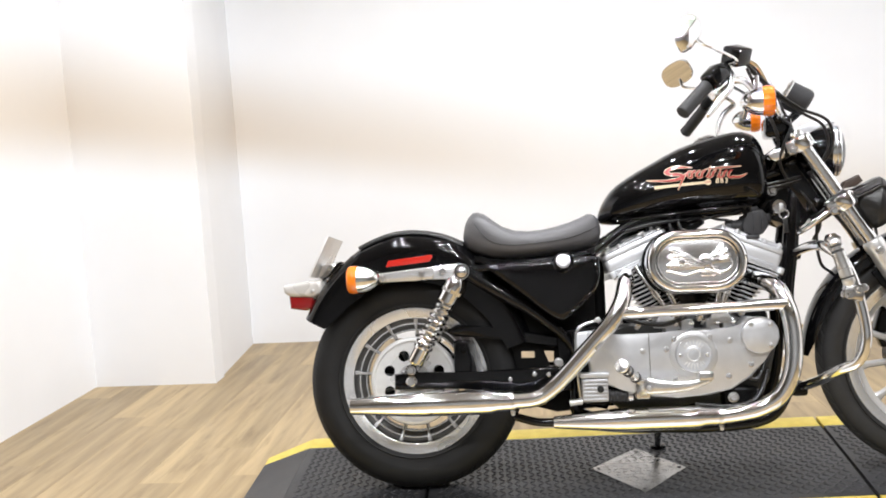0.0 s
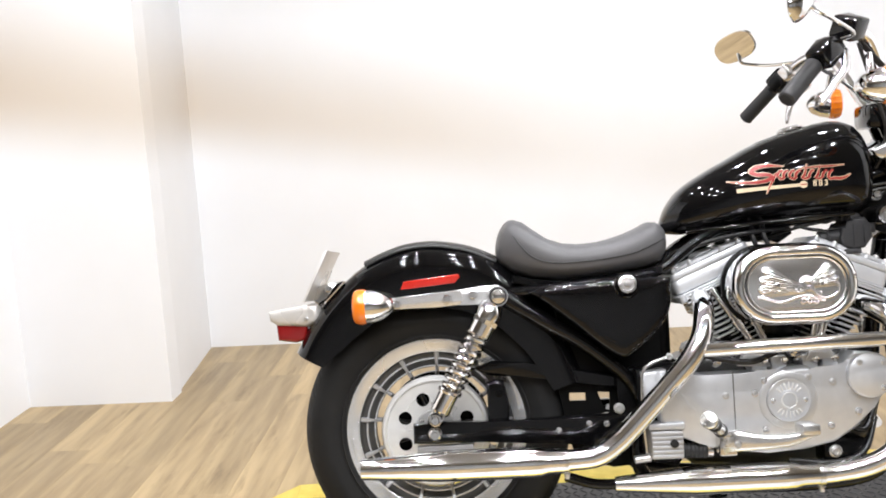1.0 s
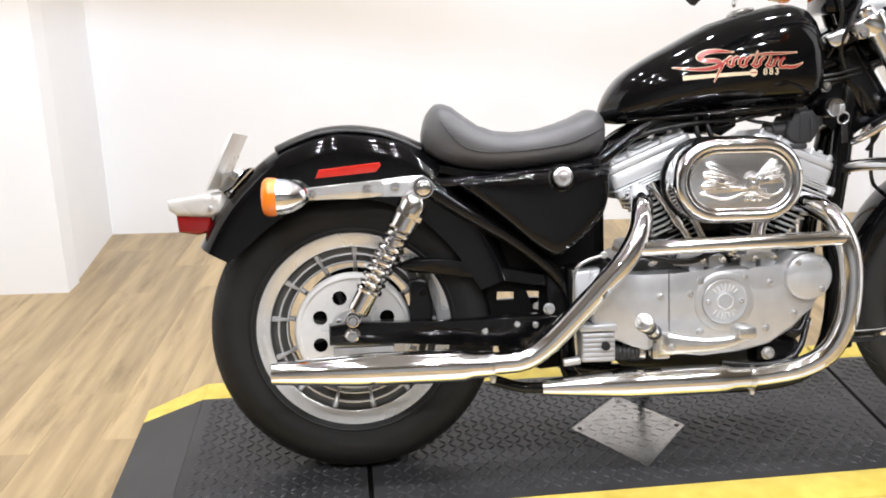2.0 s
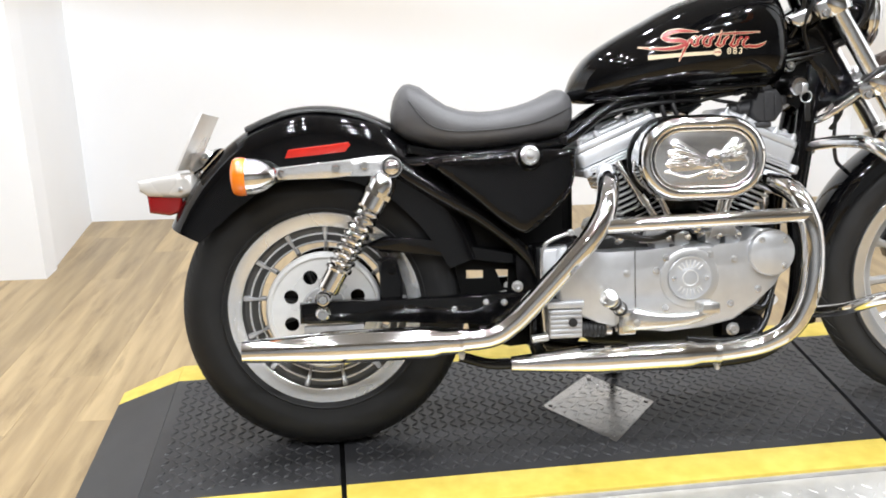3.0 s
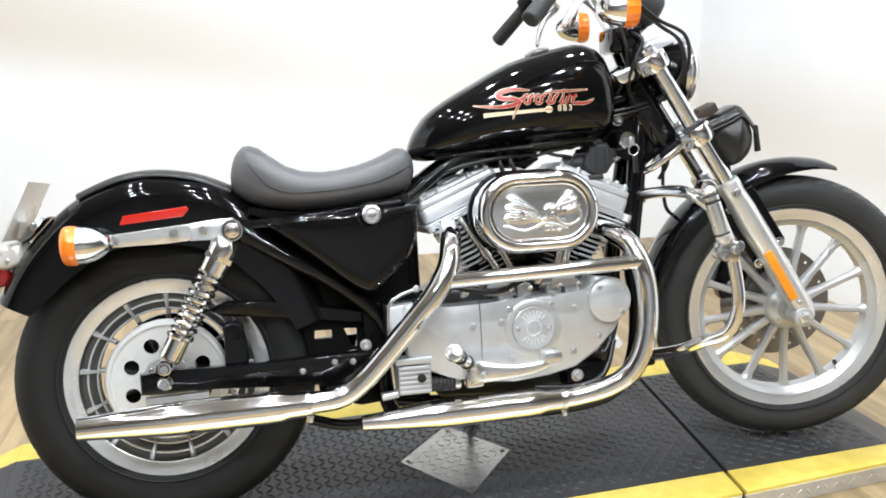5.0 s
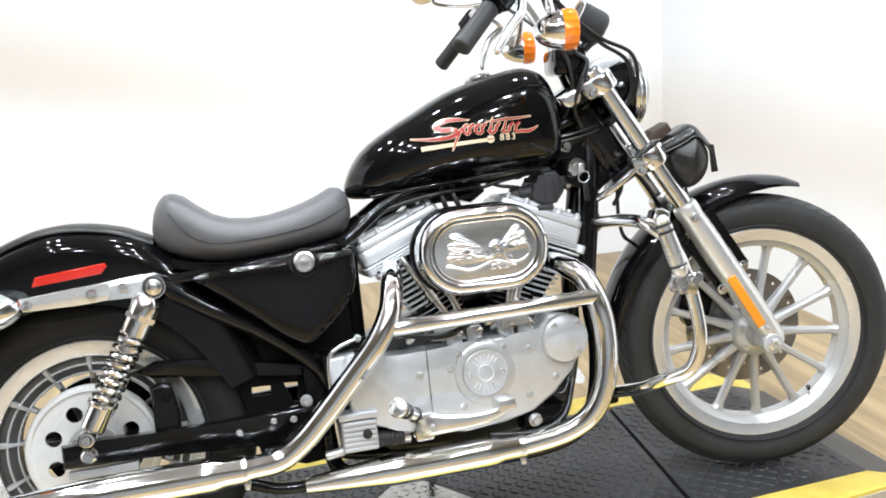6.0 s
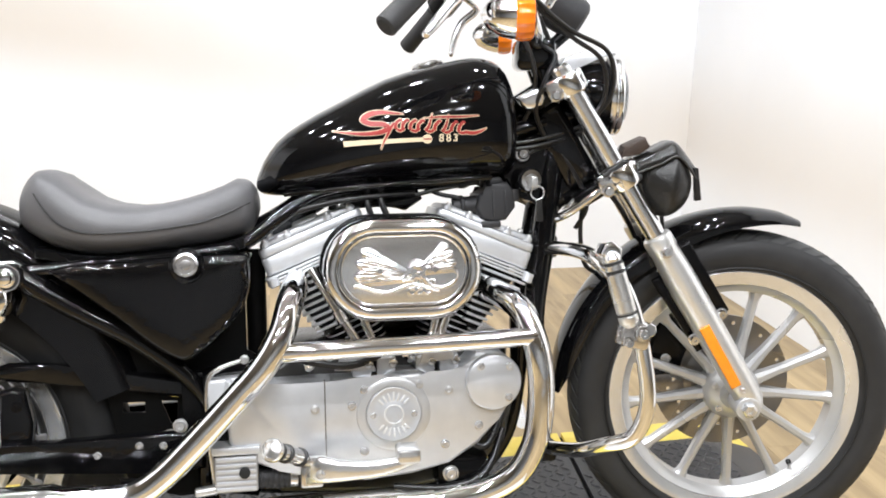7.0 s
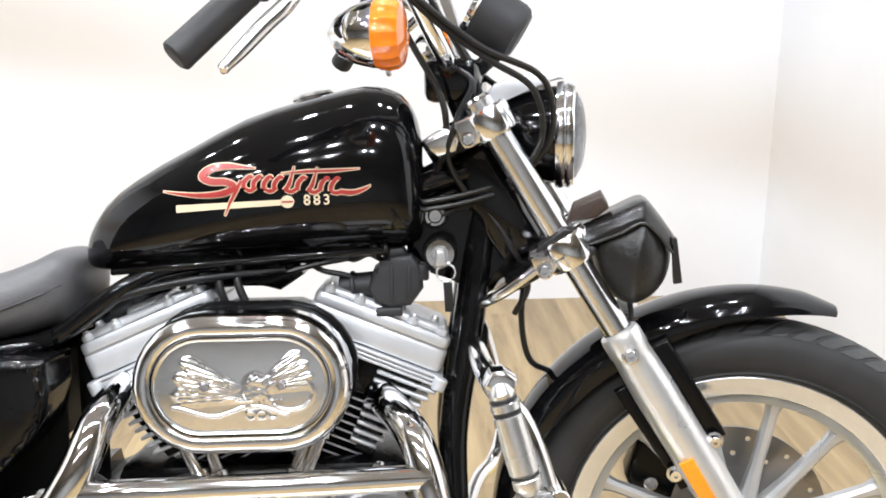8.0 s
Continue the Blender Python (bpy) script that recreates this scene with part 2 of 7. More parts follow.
def tyre_material(name, shade):
    """Tyre rubber with cut tread grooves across the crown only."""
    m = mat(name, (shade, shade, shade * 1.03), 0.55, vary=0.3, scale=16, rough_vary=0.14)
    nt = m.node_tree
    b = nt.nodes["Principled BSDF"]
    uv = nt.nodes.new("ShaderNodeUVMap")
    mp = nt.nodes.new("ShaderNodeMapping")
    mp.inputs["Scale"].default_value = (46, 9, 1)
    nt.links.new(uv.outputs["UV"], mp.inputs["Vector"])
    br = nt.nodes.new("ShaderNodeTexBrick")
    br.inputs["Scale"].default_value = 1.0
    br.inputs["Mortar Size"].default_value = 0.12
    br.inputs["Color1"].default_value = br.inputs["Color2"].default_value = (1, 1, 1, 1)
    br.inputs["Mortar"].default_value = (0, 0, 0, 1)
    nt.links.new(mp.outputs["Vector"], br.inputs["Vector"])
    sep = nt.nodes.new("ShaderNodeSeparateXYZ")
    nt.links.new(uv.outputs["UV"], sep.inputs[0])
    off = nt.nodes.new("ShaderNodeMath")
    off.operation = "SUBTRACT"
    nt.links.new(sep.outputs["Y"], off.inputs[0])
    off.inputs[1].default_value = 0.5
    ab = nt.nodes.new("ShaderNodeMath")
    ab.operation = "ABSOLUTE"
    nt.links.new(off.outputs[0], ab.inputs[0])
    gt = nt.nodes.new("ShaderNodeMath")
    gt.operation = "GREATER_THAN"
    gt.inputs[1].default_value = 0.26
    nt.links.new(ab.outputs[0], gt.inputs[0])
    mx = nt.nodes.new("ShaderNodeMath")
    mx.operation = "MAXIMUM"
    nt.links.new(br.outputs["Color"], mx.inputs[0])
    nt.links.new(gt.outputs[0], mx.inputs[1])
    bp = nt.nodes.new("ShaderNodeBump")
    bp.inputs["Strength"].default_value, bp.inputs["Distance"].default_value = 1.0, 0.007
    nt.links.new(mx.outputs[0], bp.inputs["Height"])
    nt.links.new(bp.outputs["Normal"], b.inputs["Normal"])
    return m


TYRE = tyre_material("worn_tyre_rubber", 0.011)
TYRE_DUSTY = tyre_material("dusty_tyre_rubber", 0.031)
for tm in (TYRE, TYRE_DUSTY):
    tm.node_tree.nodes["Principled BSDF"].inputs["Specular IOR Level"].default_value = 0.3


# ---- mesh helpers ----
def finish(name, bm, material, angle=35):
    bmesh.ops.recalc_face_normals(bm, faces=bm.faces)
    me = bpy.data.meshes.new(name)
    bm.to_mesh(me)
    bm.free()
    me.materials.append(material)
    me.shade_smooth()
    me.set_sharp_from_angle(angle=radians(angle))
    return me


def part(name, bm, material, parent=None, label="", m=None, angle=35):
    """Links a bmesh as one mesh object, under a thing or a part if one is given."""
    if m is not None:
        bmesh.ops.transform(bm, matrix=m, verts=bm.verts)
    ob = new(name, finish(name, bm, material, angle))
    if parent is not None:
        ob.parent = parent
    if label:
        ob["label"] = label
    return ob


def smooth_path(pts, n=8):
    """Points of a Catmull-Rom curve through pts."""
    p = [Vector(q) for q in pts]
    p = [2 * p[0] - p[1]] + p + [2 * p[-1] - p[-2]]
    out = []
    for i in range(1, len(p) - 2):
        for k in range(n):
            t = k / n
            a, b, c, d = p[i - 1], p[i], p[i + 1], p[i + 2]
            out.append(0.5 * (2 * b + (c - a) * t + (2 * a - 5 * b + 4 * c - d) * t * t + (3 * b - a - 3 * c + d) * t ** 3))
    return out + [p[-2]]


def interp(xs, ys, x):
    return float(np.interp(x, xs, ys))


def smooth1(xs, ys):
    """A smooth resampling of a one-dimensional table."""
    pts = smooth_path([(a, 0, b) for a, b in zip(xs, ys)], 10)
    X = [p.x for p in pts]
    Z = [p.z for p in pts]
    return lambda x: float(np.interp(x, X, Z))


def add_tube(bm, pts, r, seg=12, n=8, caps=True, hollow=0.0):
    """A round tube along a smooth path; r is one radius or one for each point."""
    rs = r if isinstance(r, (list, tuple)) else [r] * len(pts)
    path = smooth_path(pts, n) if n > 1 else [Vector(q) for q in pts]
    rad = [interp(range(len(rs)), rs, i / max(1, n) if n > 1 else i) for i in range(len(path))]
    up = Vector((0, 0, 1))
    t0 = (path[1] - path[0]).normalized()
    if abs(t0.dot(up)) > 0.9:
        up = Vector((0, 1, 0))
    u = t0.cross(up).normalized()
    rings = []
    for i, p in enumerate(path):
        t = (path[min(i + 1, len(path) - 1)] - path[max(i - 1, 0)]).normalized()
        u = (u - t * u.dot(t)).normalized()
        v = t.cross(u)
        rings.append([bm.verts.new(p + (u * math.cos(2 * math.pi * k / seg) + v * math.sin(2 * math.pi * k / seg)) * rad[i]) for k in range(seg)])
    if hollow:
        t = (path[0] - path[1]).normalized()
        d = len(path) // 6 + 1
        back = []
        for j, ring in ((0, rings[0]), (d, rings[d])):
            c = path[j]
            back.append([bm.verts.new(c + (w.co - c) * hollow) for w in ring])
        rings = [back[1], back[0]] + rings
        bm.faces.new(back[1])
    for a, b in zip(rings, rings[1:]):
        for k in range(seg):
            bm.faces.new((a[k], a[(k + 1) % seg], b[(k + 1) % seg], b[k]))
    if caps:
        if not hollow:
            bm.faces.new(list(reversed(rings[0])))
        bm.faces.new(rings[-1])
    return bm


def tube(pts, r, **kw):
    return add_tube(bmesh.new(), pts, r, **kw)


def frame_of(axis):
    a = Vector(axis).normalized()
    return a.to_track_quat("Z", "Y").to_matrix().to_4x4()


def add_lathe(bm, profile, origin, axis, seg=40, closed=False, spin=0.0):
    """Spins (radius, along) pairs about an axis. Writes a UV of turn and profile position."""
    m = Matrix.Translation(origin) @ frame_of(axis)
    uvl = bm.loops.layers.uv.verify()
    rings = []
    for r, a in profile:
        if r < 1e-6:
            rings.append([bm.verts.new(m @ Vector((0, 0, a)))])
        else:
            rings.append([bm.verts.new(m @ Vector((r * math.cos(2 * math.pi * k / seg + spin), r * math.sin(2 * math.pi * k / seg + spin), a))) for k in range(seg)])
    n = len(rings)
    pairs = list(zip(range(n), range(1, n))) + ([(n - 1, 0)] if closed else [])
    for i, j in pairs:
        A, B = rings[i], rings[j]
        for k in range(seg):
            k2 = (k + 1) % seg
            if len(A) == 1 and len(B) == 1:
                continue
            if len(A) == 1:
                f = bm.faces.new((A[0], B[k2], B[k]))
            elif len(B) == 1:
                f = bm.faces.new((A[k], A[k2], B[0]))
            else:
                f = bm.faces.new((A[k], A[k2], B[k2], B[k]))
                for lp, (uu, vv) in zip(f.loops, ((k, i), (k + 1, i), (k + 1, j), (k, j))):
                    lp[uvl].uv = (uu / seg, vv / n)
    return bm


def lathe(profile, origin, axis, **kw):
    return add_lathe(bmesh.new(), profile, origin, axis, **kw)


def add_cyl(bm, a, b, r, seg=20, r2=None, chamfer=0.0015):
    a, b = Vector(a), Vector(b)
    L = (b - a).length
    r2 = r if r2 is None else r2
    c = min(chamfer, r * 0.4, L * 0.3)
    return add_lathe(bm, [(0, 0), (r - c, 0), (r, c), (r2, L - c), (r2 - c, L), (0, L)], a, b - a, seg=seg)


def cyl(a, b, r, **kw):
    return add_cyl(bmesh.new(), a, b, r, **kw)


def add_box(bm, lo, hi, bevel=0.003, m=None, seg=2):
    lo, hi = Vector(lo), Vector(hi)
    made = bmesh.ops.create_cube(bm, size=1)["verts"]
    for v in made:
        v.co = Vector(((lo[i] + hi[i]) / 2 + v.co[i] * (hi[i] - lo[i]) for i in range(3)))
    if bevel:
        edges = list({e for v in made for e in v.link_edges})
        r = bmesh.ops.bevel(bm, geom=edges, offset=bevel, segments=seg, affect="EDGES", profile=0.5)
        made = list({v for f in r["faces"] for v in f.verts} | {v for v in made if v.is_valid})
    if m is not None:
        bmesh.ops.transform(bm, matrix=m, verts=[v for v in made if v.is_valid])
    return bm


def box(lo, hi, bevel=0.003, m=None):
    return add_box(bmesh.new(), lo, hi, bevel, m)


def add_prism(bm, outline, y0, y1, bevel=0.004, seg=3, rounded=0):
    """A slab with an outline in x and z, from y0 to y1, its rims rounded."""
    pts = outline
    if rounded:
        pts = [(p.x, p.z) for p in smooth_path([(x, 0, z) for x, z in outline + outline[:1]], rounded)[:-1]]
    a = [bm.verts.new((x, y0, z)) for x, z in pts]
    b = [bm.verts.new((x, y1, z)) for x, z in pts]
    fa, fb = bm.faces.new(a), bm.faces.new(list(reversed(b)))
    for i in range(len(pts)):
        j = (i + 1) % len(pts)
        bm.faces.new((a[j], a[i], b[i], b[j]))
    if bevel:
        bmesh.ops.bevel(bm, geom=list(fa.edges) + list(fb.edges), offset=bevel, segments=seg, affect="EDGES", profile=0.5)
    return bm


def prism(outline, y0, y1, **kw):
    return add_prism(bmesh.new(), outline, y0, y1, **kw)


def crowned(bm, steps):
    """Raises the broad face that looks to -y in (inset, lift) steps, so that the plate swells towards its middle."""
    bm.normal_update()
    face = max((f for f in bm.faces if f.normal.y < -0.9), key=lambda f: f.calc_area())
    for inset, lift in steps:
        bmesh.ops.inset_region(bm, faces=[face], thickness=inset, depth=0.0, use_even_offset=True)
        bmesh.ops.translate(bm, verts=list(face.verts), vec=(0, -lift, 0))
    return bm


def circle2(cx, cz, r, n):
    return [(cx + r * math.cos(2 * math.pi * k / n), cz + r * math.sin(2 * math.pi * k / n)) for k in range(n)]


def stadium(cx, cz, w, h, n=14):
    """A long oval: half circles joined by straights."""
    r = h / 2
    d = w / 2 - r
    out = []
    for s, a0 in ((1, -math.pi / 2), (-1, math.pi / 2)):
        for k in range(n + 1):
            a = a0 + math.pi * k / n
            out.append((cx + s * d + r * math.cos(a), cz + r * math.sin(a)))
    return out


def add_plate(bm, outer, holes, y0, y1):
    """A flat plate with real holes, in the x-z plane."""
    edges = []
    for loop in [outer] + holes:
        vs = [bm.verts.new((x, y0, z)) for x, z in loop]
        edges += [bm.edges.new((vs[i], vs[(i + 1) % len(vs)])) for i in range(len(vs))]
    bmesh.ops.triangle_fill(bm, edges=edges, use_beauty=True)
    faces = list(bm.faces)
    ex = bmesh.ops.extrude_face_region(bm, geom=faces)["geom"]
    for v in ex:
        if isinstance(v, bmesh.types.BMVert):
            v.co.y = y1
    return bm


def add_loft(bm, rings, caps=True):
    vs = [[bm.verts.new(p) for p in ring] for ring in rings]
    n = len(vs[0])
    for a, b in zip(vs, vs[1:]):
        for k in range(n):
            bm.faces.new((a[k], a[(k + 1) % n], b[(k + 1) % n], b[k]))
    if caps:
        bm.faces.new(list(reversed(vs[0])))
        bm.faces.new(vs[-1])
    return bm


def mirror_y(bm):
    bmesh.ops.scale(bm, vec=(1, -1, 1), verts=bm.verts)
    return bm


def thing(name, label, category, group="", m=None):
    ob = new(name)
    ob.empty_display_size = 0.1
    if m is not None:
        ob.matrix_world = m
    return tagged(ob, label, category, group)


# ---- room ----
BACK, JOG_X, JOG_Y, LEFT, RIGHT = 2.29, -1.158, 1.45, -1.755, 2.44
JOG_BACK = -1.238      # the return runs slightly outwards to the back
NEAR = -5.4


def slab(name, lo, hi, material, label="", category=""):
    ob = part(name, box(lo, hi, 0), material)
    return tagged(ob, label, category, kind="structure")


floor = slab("floor", (-6, NEAR, FLOOR - 0.12), (6, BACK + 0.3, FLOOR - 0.012), LINER, "washed oak board floor of a showroom", "floor")
slab("ceiling", (-6.2, NEAR - 0.2, CEIL), (6.2, BACK + 0.3, CEIL + 0.15), CEILING, "plain dark showroom ceiling", "ceiling")
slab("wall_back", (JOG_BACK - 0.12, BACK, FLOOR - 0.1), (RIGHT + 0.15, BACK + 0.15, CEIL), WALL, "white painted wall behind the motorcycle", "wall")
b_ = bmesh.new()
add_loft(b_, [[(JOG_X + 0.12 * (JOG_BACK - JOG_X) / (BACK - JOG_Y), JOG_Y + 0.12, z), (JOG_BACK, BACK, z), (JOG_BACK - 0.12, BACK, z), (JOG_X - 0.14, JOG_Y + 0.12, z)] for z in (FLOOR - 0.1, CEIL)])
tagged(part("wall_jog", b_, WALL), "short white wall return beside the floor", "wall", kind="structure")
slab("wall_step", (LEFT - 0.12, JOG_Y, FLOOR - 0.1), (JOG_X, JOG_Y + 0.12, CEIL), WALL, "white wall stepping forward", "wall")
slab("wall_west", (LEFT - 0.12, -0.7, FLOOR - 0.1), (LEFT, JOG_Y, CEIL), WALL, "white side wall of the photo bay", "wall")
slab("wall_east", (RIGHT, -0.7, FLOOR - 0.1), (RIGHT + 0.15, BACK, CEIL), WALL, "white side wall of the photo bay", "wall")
slab("wall_south", (-6.2, NEAR - 0.2, FLOOR - 0.1), (6.2, NEAR, CEIL), ROOM, "pale grey far wall of the showroom", "wall")
slab("wall_room_west", (-6.2, NEAR, FLOOR - 0.1), (-6.0, BACK + 0.3, CEIL), ROOM, "pale grey side wall of the showroom", "wall")
slab("wall_room_east", (6.0, NEAR, FLOOR - 0.1), (6.2, BACK + 0.3, CEIL), ROOM, "pale grey side wall of the showroom", "wall")

# ceiling lamps
lamp_data = ceiling_lamp_data()
lamp_first = None
for lx, ly in LAMP_SPOTS:
    if lamp_first is None:
        lamp_first = thing("ceiling_light", "white recessed ceiling light panel, switched on", "light", "ceiling lights", pose(lx, ly, CEIL))
        b_ = bmesh.new()
        for lo_, hi_ in (((-0.13, -0.075, -0.03), (0.13, -0.055, -0.001)), ((-0.13, 0.055, -0.03), (0.13, 0.075, -0.001)),
                         ((-0.13, -0.055, -0.03), (-0.107, 0.055, -0.001)), ((0.107, -0.055, -0.03), (0.13, 0.055, -0.001))):
            add_box(b_, lo_, hi_, 0.003)
        part("frame", b_, DIFFUSER, lamp_first)
    else:
        copy_thing(lamp_first, pose(lx, ly, CEIL))
    lamp = new("ceiling_panel_lamp", lamp_data)
    lamp.location = (lx, ly, CEIL - 0.02)

# ---- motorcycle lift ----
MAT_Z = 0.006
LIFT = pose(0.62, 0.15, 0, 0, 0, 3.4)
lift = thing("motorcycle_lift", "low motorcycle lift with grey rubber tread mat and yellow borders", "lift", m=LIFT)
# plan of the mat in its own axes
LX0, LX1, LY0, LY1 = -1.035, 1.11, -0.41, 0.376
SKEW = 0.022           # the open edge draws in towards the far end
HEEL, TOE = -1.192, 1.25   # both ends slope down to the floor, from LX0 and LX1 to here
BORD = 0.10


def flat_slab(pts, z0, z1, bevel=0.0015):
    bm = bmesh.new()
    a = [bm.verts.new((x, y, z0)) for x, y in pts]
    b = [bm.verts.new((x, y, z1)) for x, y in pts]
    bm.faces.new(list(reversed(a)))
    top = bm.faces.new(b)
    for i in range(len(pts)):
        j = (i + 1) % len(pts)
        bm.faces.new((a[i], a[j], b[j], b[i]))
    if bevel:
        bmesh.ops.bevel(bm, geom=list(top.edges), offset=bevel, segments=2, affect="EDGES", profile=0.5)
    return bm


part("deck", flat_slab([(LX0 + 0.004, LY0 + SKEW + 0.004), (LX1 - 0.004, LY0 + SKEW + 0.004), (LX1 - 0.004, LY1 - 0.004), (LX0 + 0.004, LY1 - 0.004)], FLOOR + 0.001, -0.006, 0.002), VOID, lift, "black metal deck")
SEAMS = (-0.604, 0.68)   # joints across the mat; the second runs a little askew
GAP = 0.0055


def seam_x(k, yy):
    return SEAMS[k] + (0.128 * yy + 0.004 if k else 0.0)


for i_ in range(3):
    xa = LX0 if i_ == 0 else SEAMS[i_ - 1] + GAP
    xb = LX1 if i_ == 2 else SEAMS[i_] - GAP
    ya, yb = LY0 + BORD, LY1 - BORD

    def west(yy):
        return xa if i_ == 0 else seam_x(i_ - 1, yy) + GAP

    def east(yy):
        return xb if i_ == 2 else seam_x(i_, yy) - GAP

    def band(y0, y1):
        """A strip of the mat between two lines along it."""
        if i_ == 2 and y0 == LY0:
            return [(west(y0), y0), (xb, y0 + SKEW), (xb, y1), (west(y1), y1)]
        return [(west(y0), y0), (east(y0), y0), (east(y1), y1), (west(y1), y1)]

    mat_piece = part("mat", flat_slab(band(ya, yb), -0.0055, MAT_Z), MATTE, lift, "grey rubber mat with raised tread")
    part("border", flat_slab(band(LY0, ya), -0.0055, MAT_Z - 0.0005), YELLOW, lift, "yellow mat border")
    part("border", flat_slab(band(yb, LY1), -0.0055, MAT_Z - 0.0005), YELLOW, lift, "yellow mat border")
    # raised tread lugs in crossed rows
    vs, fs = [], []
    step = 0.023
    nx, ny = int((xb - xa) / step) + 3, int((yb - ya) / step)
    for ix in range(nx):
        for iy in range(ny):
            px, py = xa + (ix - 1.5 if i_ == 2 else ix + 0.5) * step, ya + (iy + 0.5) * step
            if min(py - ya, yb - py, px - west(py), east(py) - px) < 0.012:
                continue
            a = math.pi / 4 if (ix + iy) % 2 else -math.pi / 4
            ca, sa = math.cos(a), math.sin(a)
            o = len(vs)
            for u, v, h in ((-0.0135, 0, 0), (0, -0.0050, 0), (0.0135, 0, 0), (0, 0.0050, 0), (-0.007, 0, 0.0026), (0.007, 0, 0.0026)):
                vs.append((px + u * ca - v * sa, py + u * sa + v * ca, MAT_Z + h))
            fs += [(o, o + 1, o + 4), (o + 1, o + 5, o + 4), (o + 1, o + 2, o + 5), (o + 2, o + 3, o + 5), (o + 3, o + 4, o + 5), (o + 3, o, o + 4)]
    me_ = bpy.data.meshes.new("tread_pattern")
    me_.from_pydata(vs, [], fs)
    me_.materials.append(MATTE)
    lugs = new("tread_pattern", me_)
    lugs.parent = mat_piece
    tagged(lugs, kind="stuff")

# the sloping ends; the nearer one narrows a little
EDGES = (LY0, LY0 + BORD, LY1 - BORD, LY1)
for x0, x1, top_y, low_y in ((LX1 + 0.0004, TOE, (LY0 + SKEW,) + EDGES[1:], (LY0 + SKEW,) + EDGES[1:]), (LX0 - 0.0004, HEEL, EDGES, (LY0 + 0.05, EDGES[1] + 0.024, EDGES[2] - 0.024, LY1 - 0.05))):
    for k, (material, name, lab, dz) in enumerate(((YELLOW, "border", "yellow mat border", 0.0005), (MATTE, "mat", "smooth grey rubber end of the mat", 0.0), (YELLOW, "border", "yellow mat border", 0.0005))):
        rings = []
        for e in (k, k + 1):
            ym = top_y[e] * 0.65 + low_y[e] * 0.35
            rings.append([(x0, top_y[e], FLOOR + 0.001), (x0, top_y[e], MAT_Z - dz - 0.0004), (x0 * 0.65 + x1 * 0.35, ym, MAT_Z - 0.016 - dz), (x1, low_y[e], FLOOR + 0.005 - dz), (x1, low_y[e], FLOOR + 0.001)])
        part(name, add_loft(bmesh.new(), rings), material, lift, lab)

# upright metal skirt on the open side and a tread plate ramp before it
for xa, xb, lab in ((LX0 + 0.002, 0.585, "tread plate skirt"), (0.592, 0.622, "grey metal skirt")):
    part("skirt", box((xa, LY0 - 0.004, FLOOR + 0.001), (xb, LY0 + 0.003, -0.003), 0.001), RAMP, lift, lab)
b_ = bmesh.new()
add_loft(b_, [[(xx, LY0 + dy - 0.004, FLOOR + 0.001), (xx, LY0 + dy - 0.004, -0.003), (xx, LY0 + dy + 0.003, -0.003), (xx, LY0 + dy + 0.003, FLOOR + 0.001)] for xx, dy in ((0.632, 0.0), (LX1 - 0.002, SKEW))])
part("skirt", b_, RAMP, lift, "tread plate skirt")
b_ = bmesh.new()
add_loft(b_, [[(xx, LY0 - 0.006, FLOOR + 0.0015), (xx, LY0 - 0.006, -0.012), (xx, LY0 - 0.03, -0.014), (xx, LY0 - 0.42, FLOOR + 0.006), (xx, LY0 - 0.42, FLOOR + 0.0015)] for xx in (LX0 + 0.08, 0.585)])
ramp_ob = part("ramp", b_, RAMP, lift, "shallow tread plate ramp")


def lug_mesh(name, spots, place, material, parent):
    """Crossed raised lugs; place turns plan coordinates and height into a point."""
    vs, fs = [], []
    for ix, iy, px, py in spots:
        a = math.pi / 4 if (ix + iy) % 2 else -math.pi / 4
        ca, sa = math.cos(a), math.sin(a)
        o = len(vs)
        for u, v, h in ((-0.0115, 0, 0), (0, -0.0033, 0), (0.0115, 0, 0), (0, 0.0033, 0), (-0.006, 0, 0.0014), (0.006, 0, 0.0014)):
            vs.append(place(px + u * ca - v * sa, py + u * sa + v * ca, h))
        fs += [(o, o + 1, o + 4), (o + 1, o + 5, o + 4), (o + 1, o + 2, o + 5), (o + 2, o + 3, o + 5), (o + 3, o + 4, o + 5), (o + 3, o, o + 4)]
    me = bpy.data.meshes.new(name)
    me.from_pydata(vs, [], fs)
    me.materials.append(material)
    ob = new(name, me)
    ob.parent = parent
    return tagged(ob, kind="stuff")


def ramp_z(yy):
    return interp([LY0 - 0.42, LY0 - 0.03, LY0 - 0.006], [FLOOR + 0.006, -0.014, -0.012], yy)


lug_mesh("tread_pattern", [(i, j, LX0 + 0.10 + i * 0.03, LY0 - 0.05 - j * 0.03) for i in range(50) for j in range(12)], lambda x, y, h: (x, y, ramp_z(y) + h), RAMP, ramp_ob)

lug_mesh("tread_pattern", [(i, j, 0.652 + i * 0.026, 0.014 + j * 0.0) for i in range(16) for j in range(1)], lambda x, y, h: (x, LY0 + SKEW * (x - 0.632) / (LX1 - 0.634) - 0.004 - h, FLOOR + 0.012 + (y - 0.005)), RAMP, lift)
# lozenge of tread plate inset in the mat
INV = LIFT.inverted()
loz = [INV @ Vector(p) for p in ((0.676, 0.284, 0), (0.806, 0.108, 0), (0.661, -0.078, 0), (0.522, 0.113, 0))]
plate = part("tread_plate", flat_slab([(p.x, p.y) for p in reversed(loz)], MAT_Z - 0.004, MAT_Z + 0.0024, 0.0008), TREAD, lift, "lozenge of worn steel tread plate")
ctr = sum(loz, Vector()) / 4


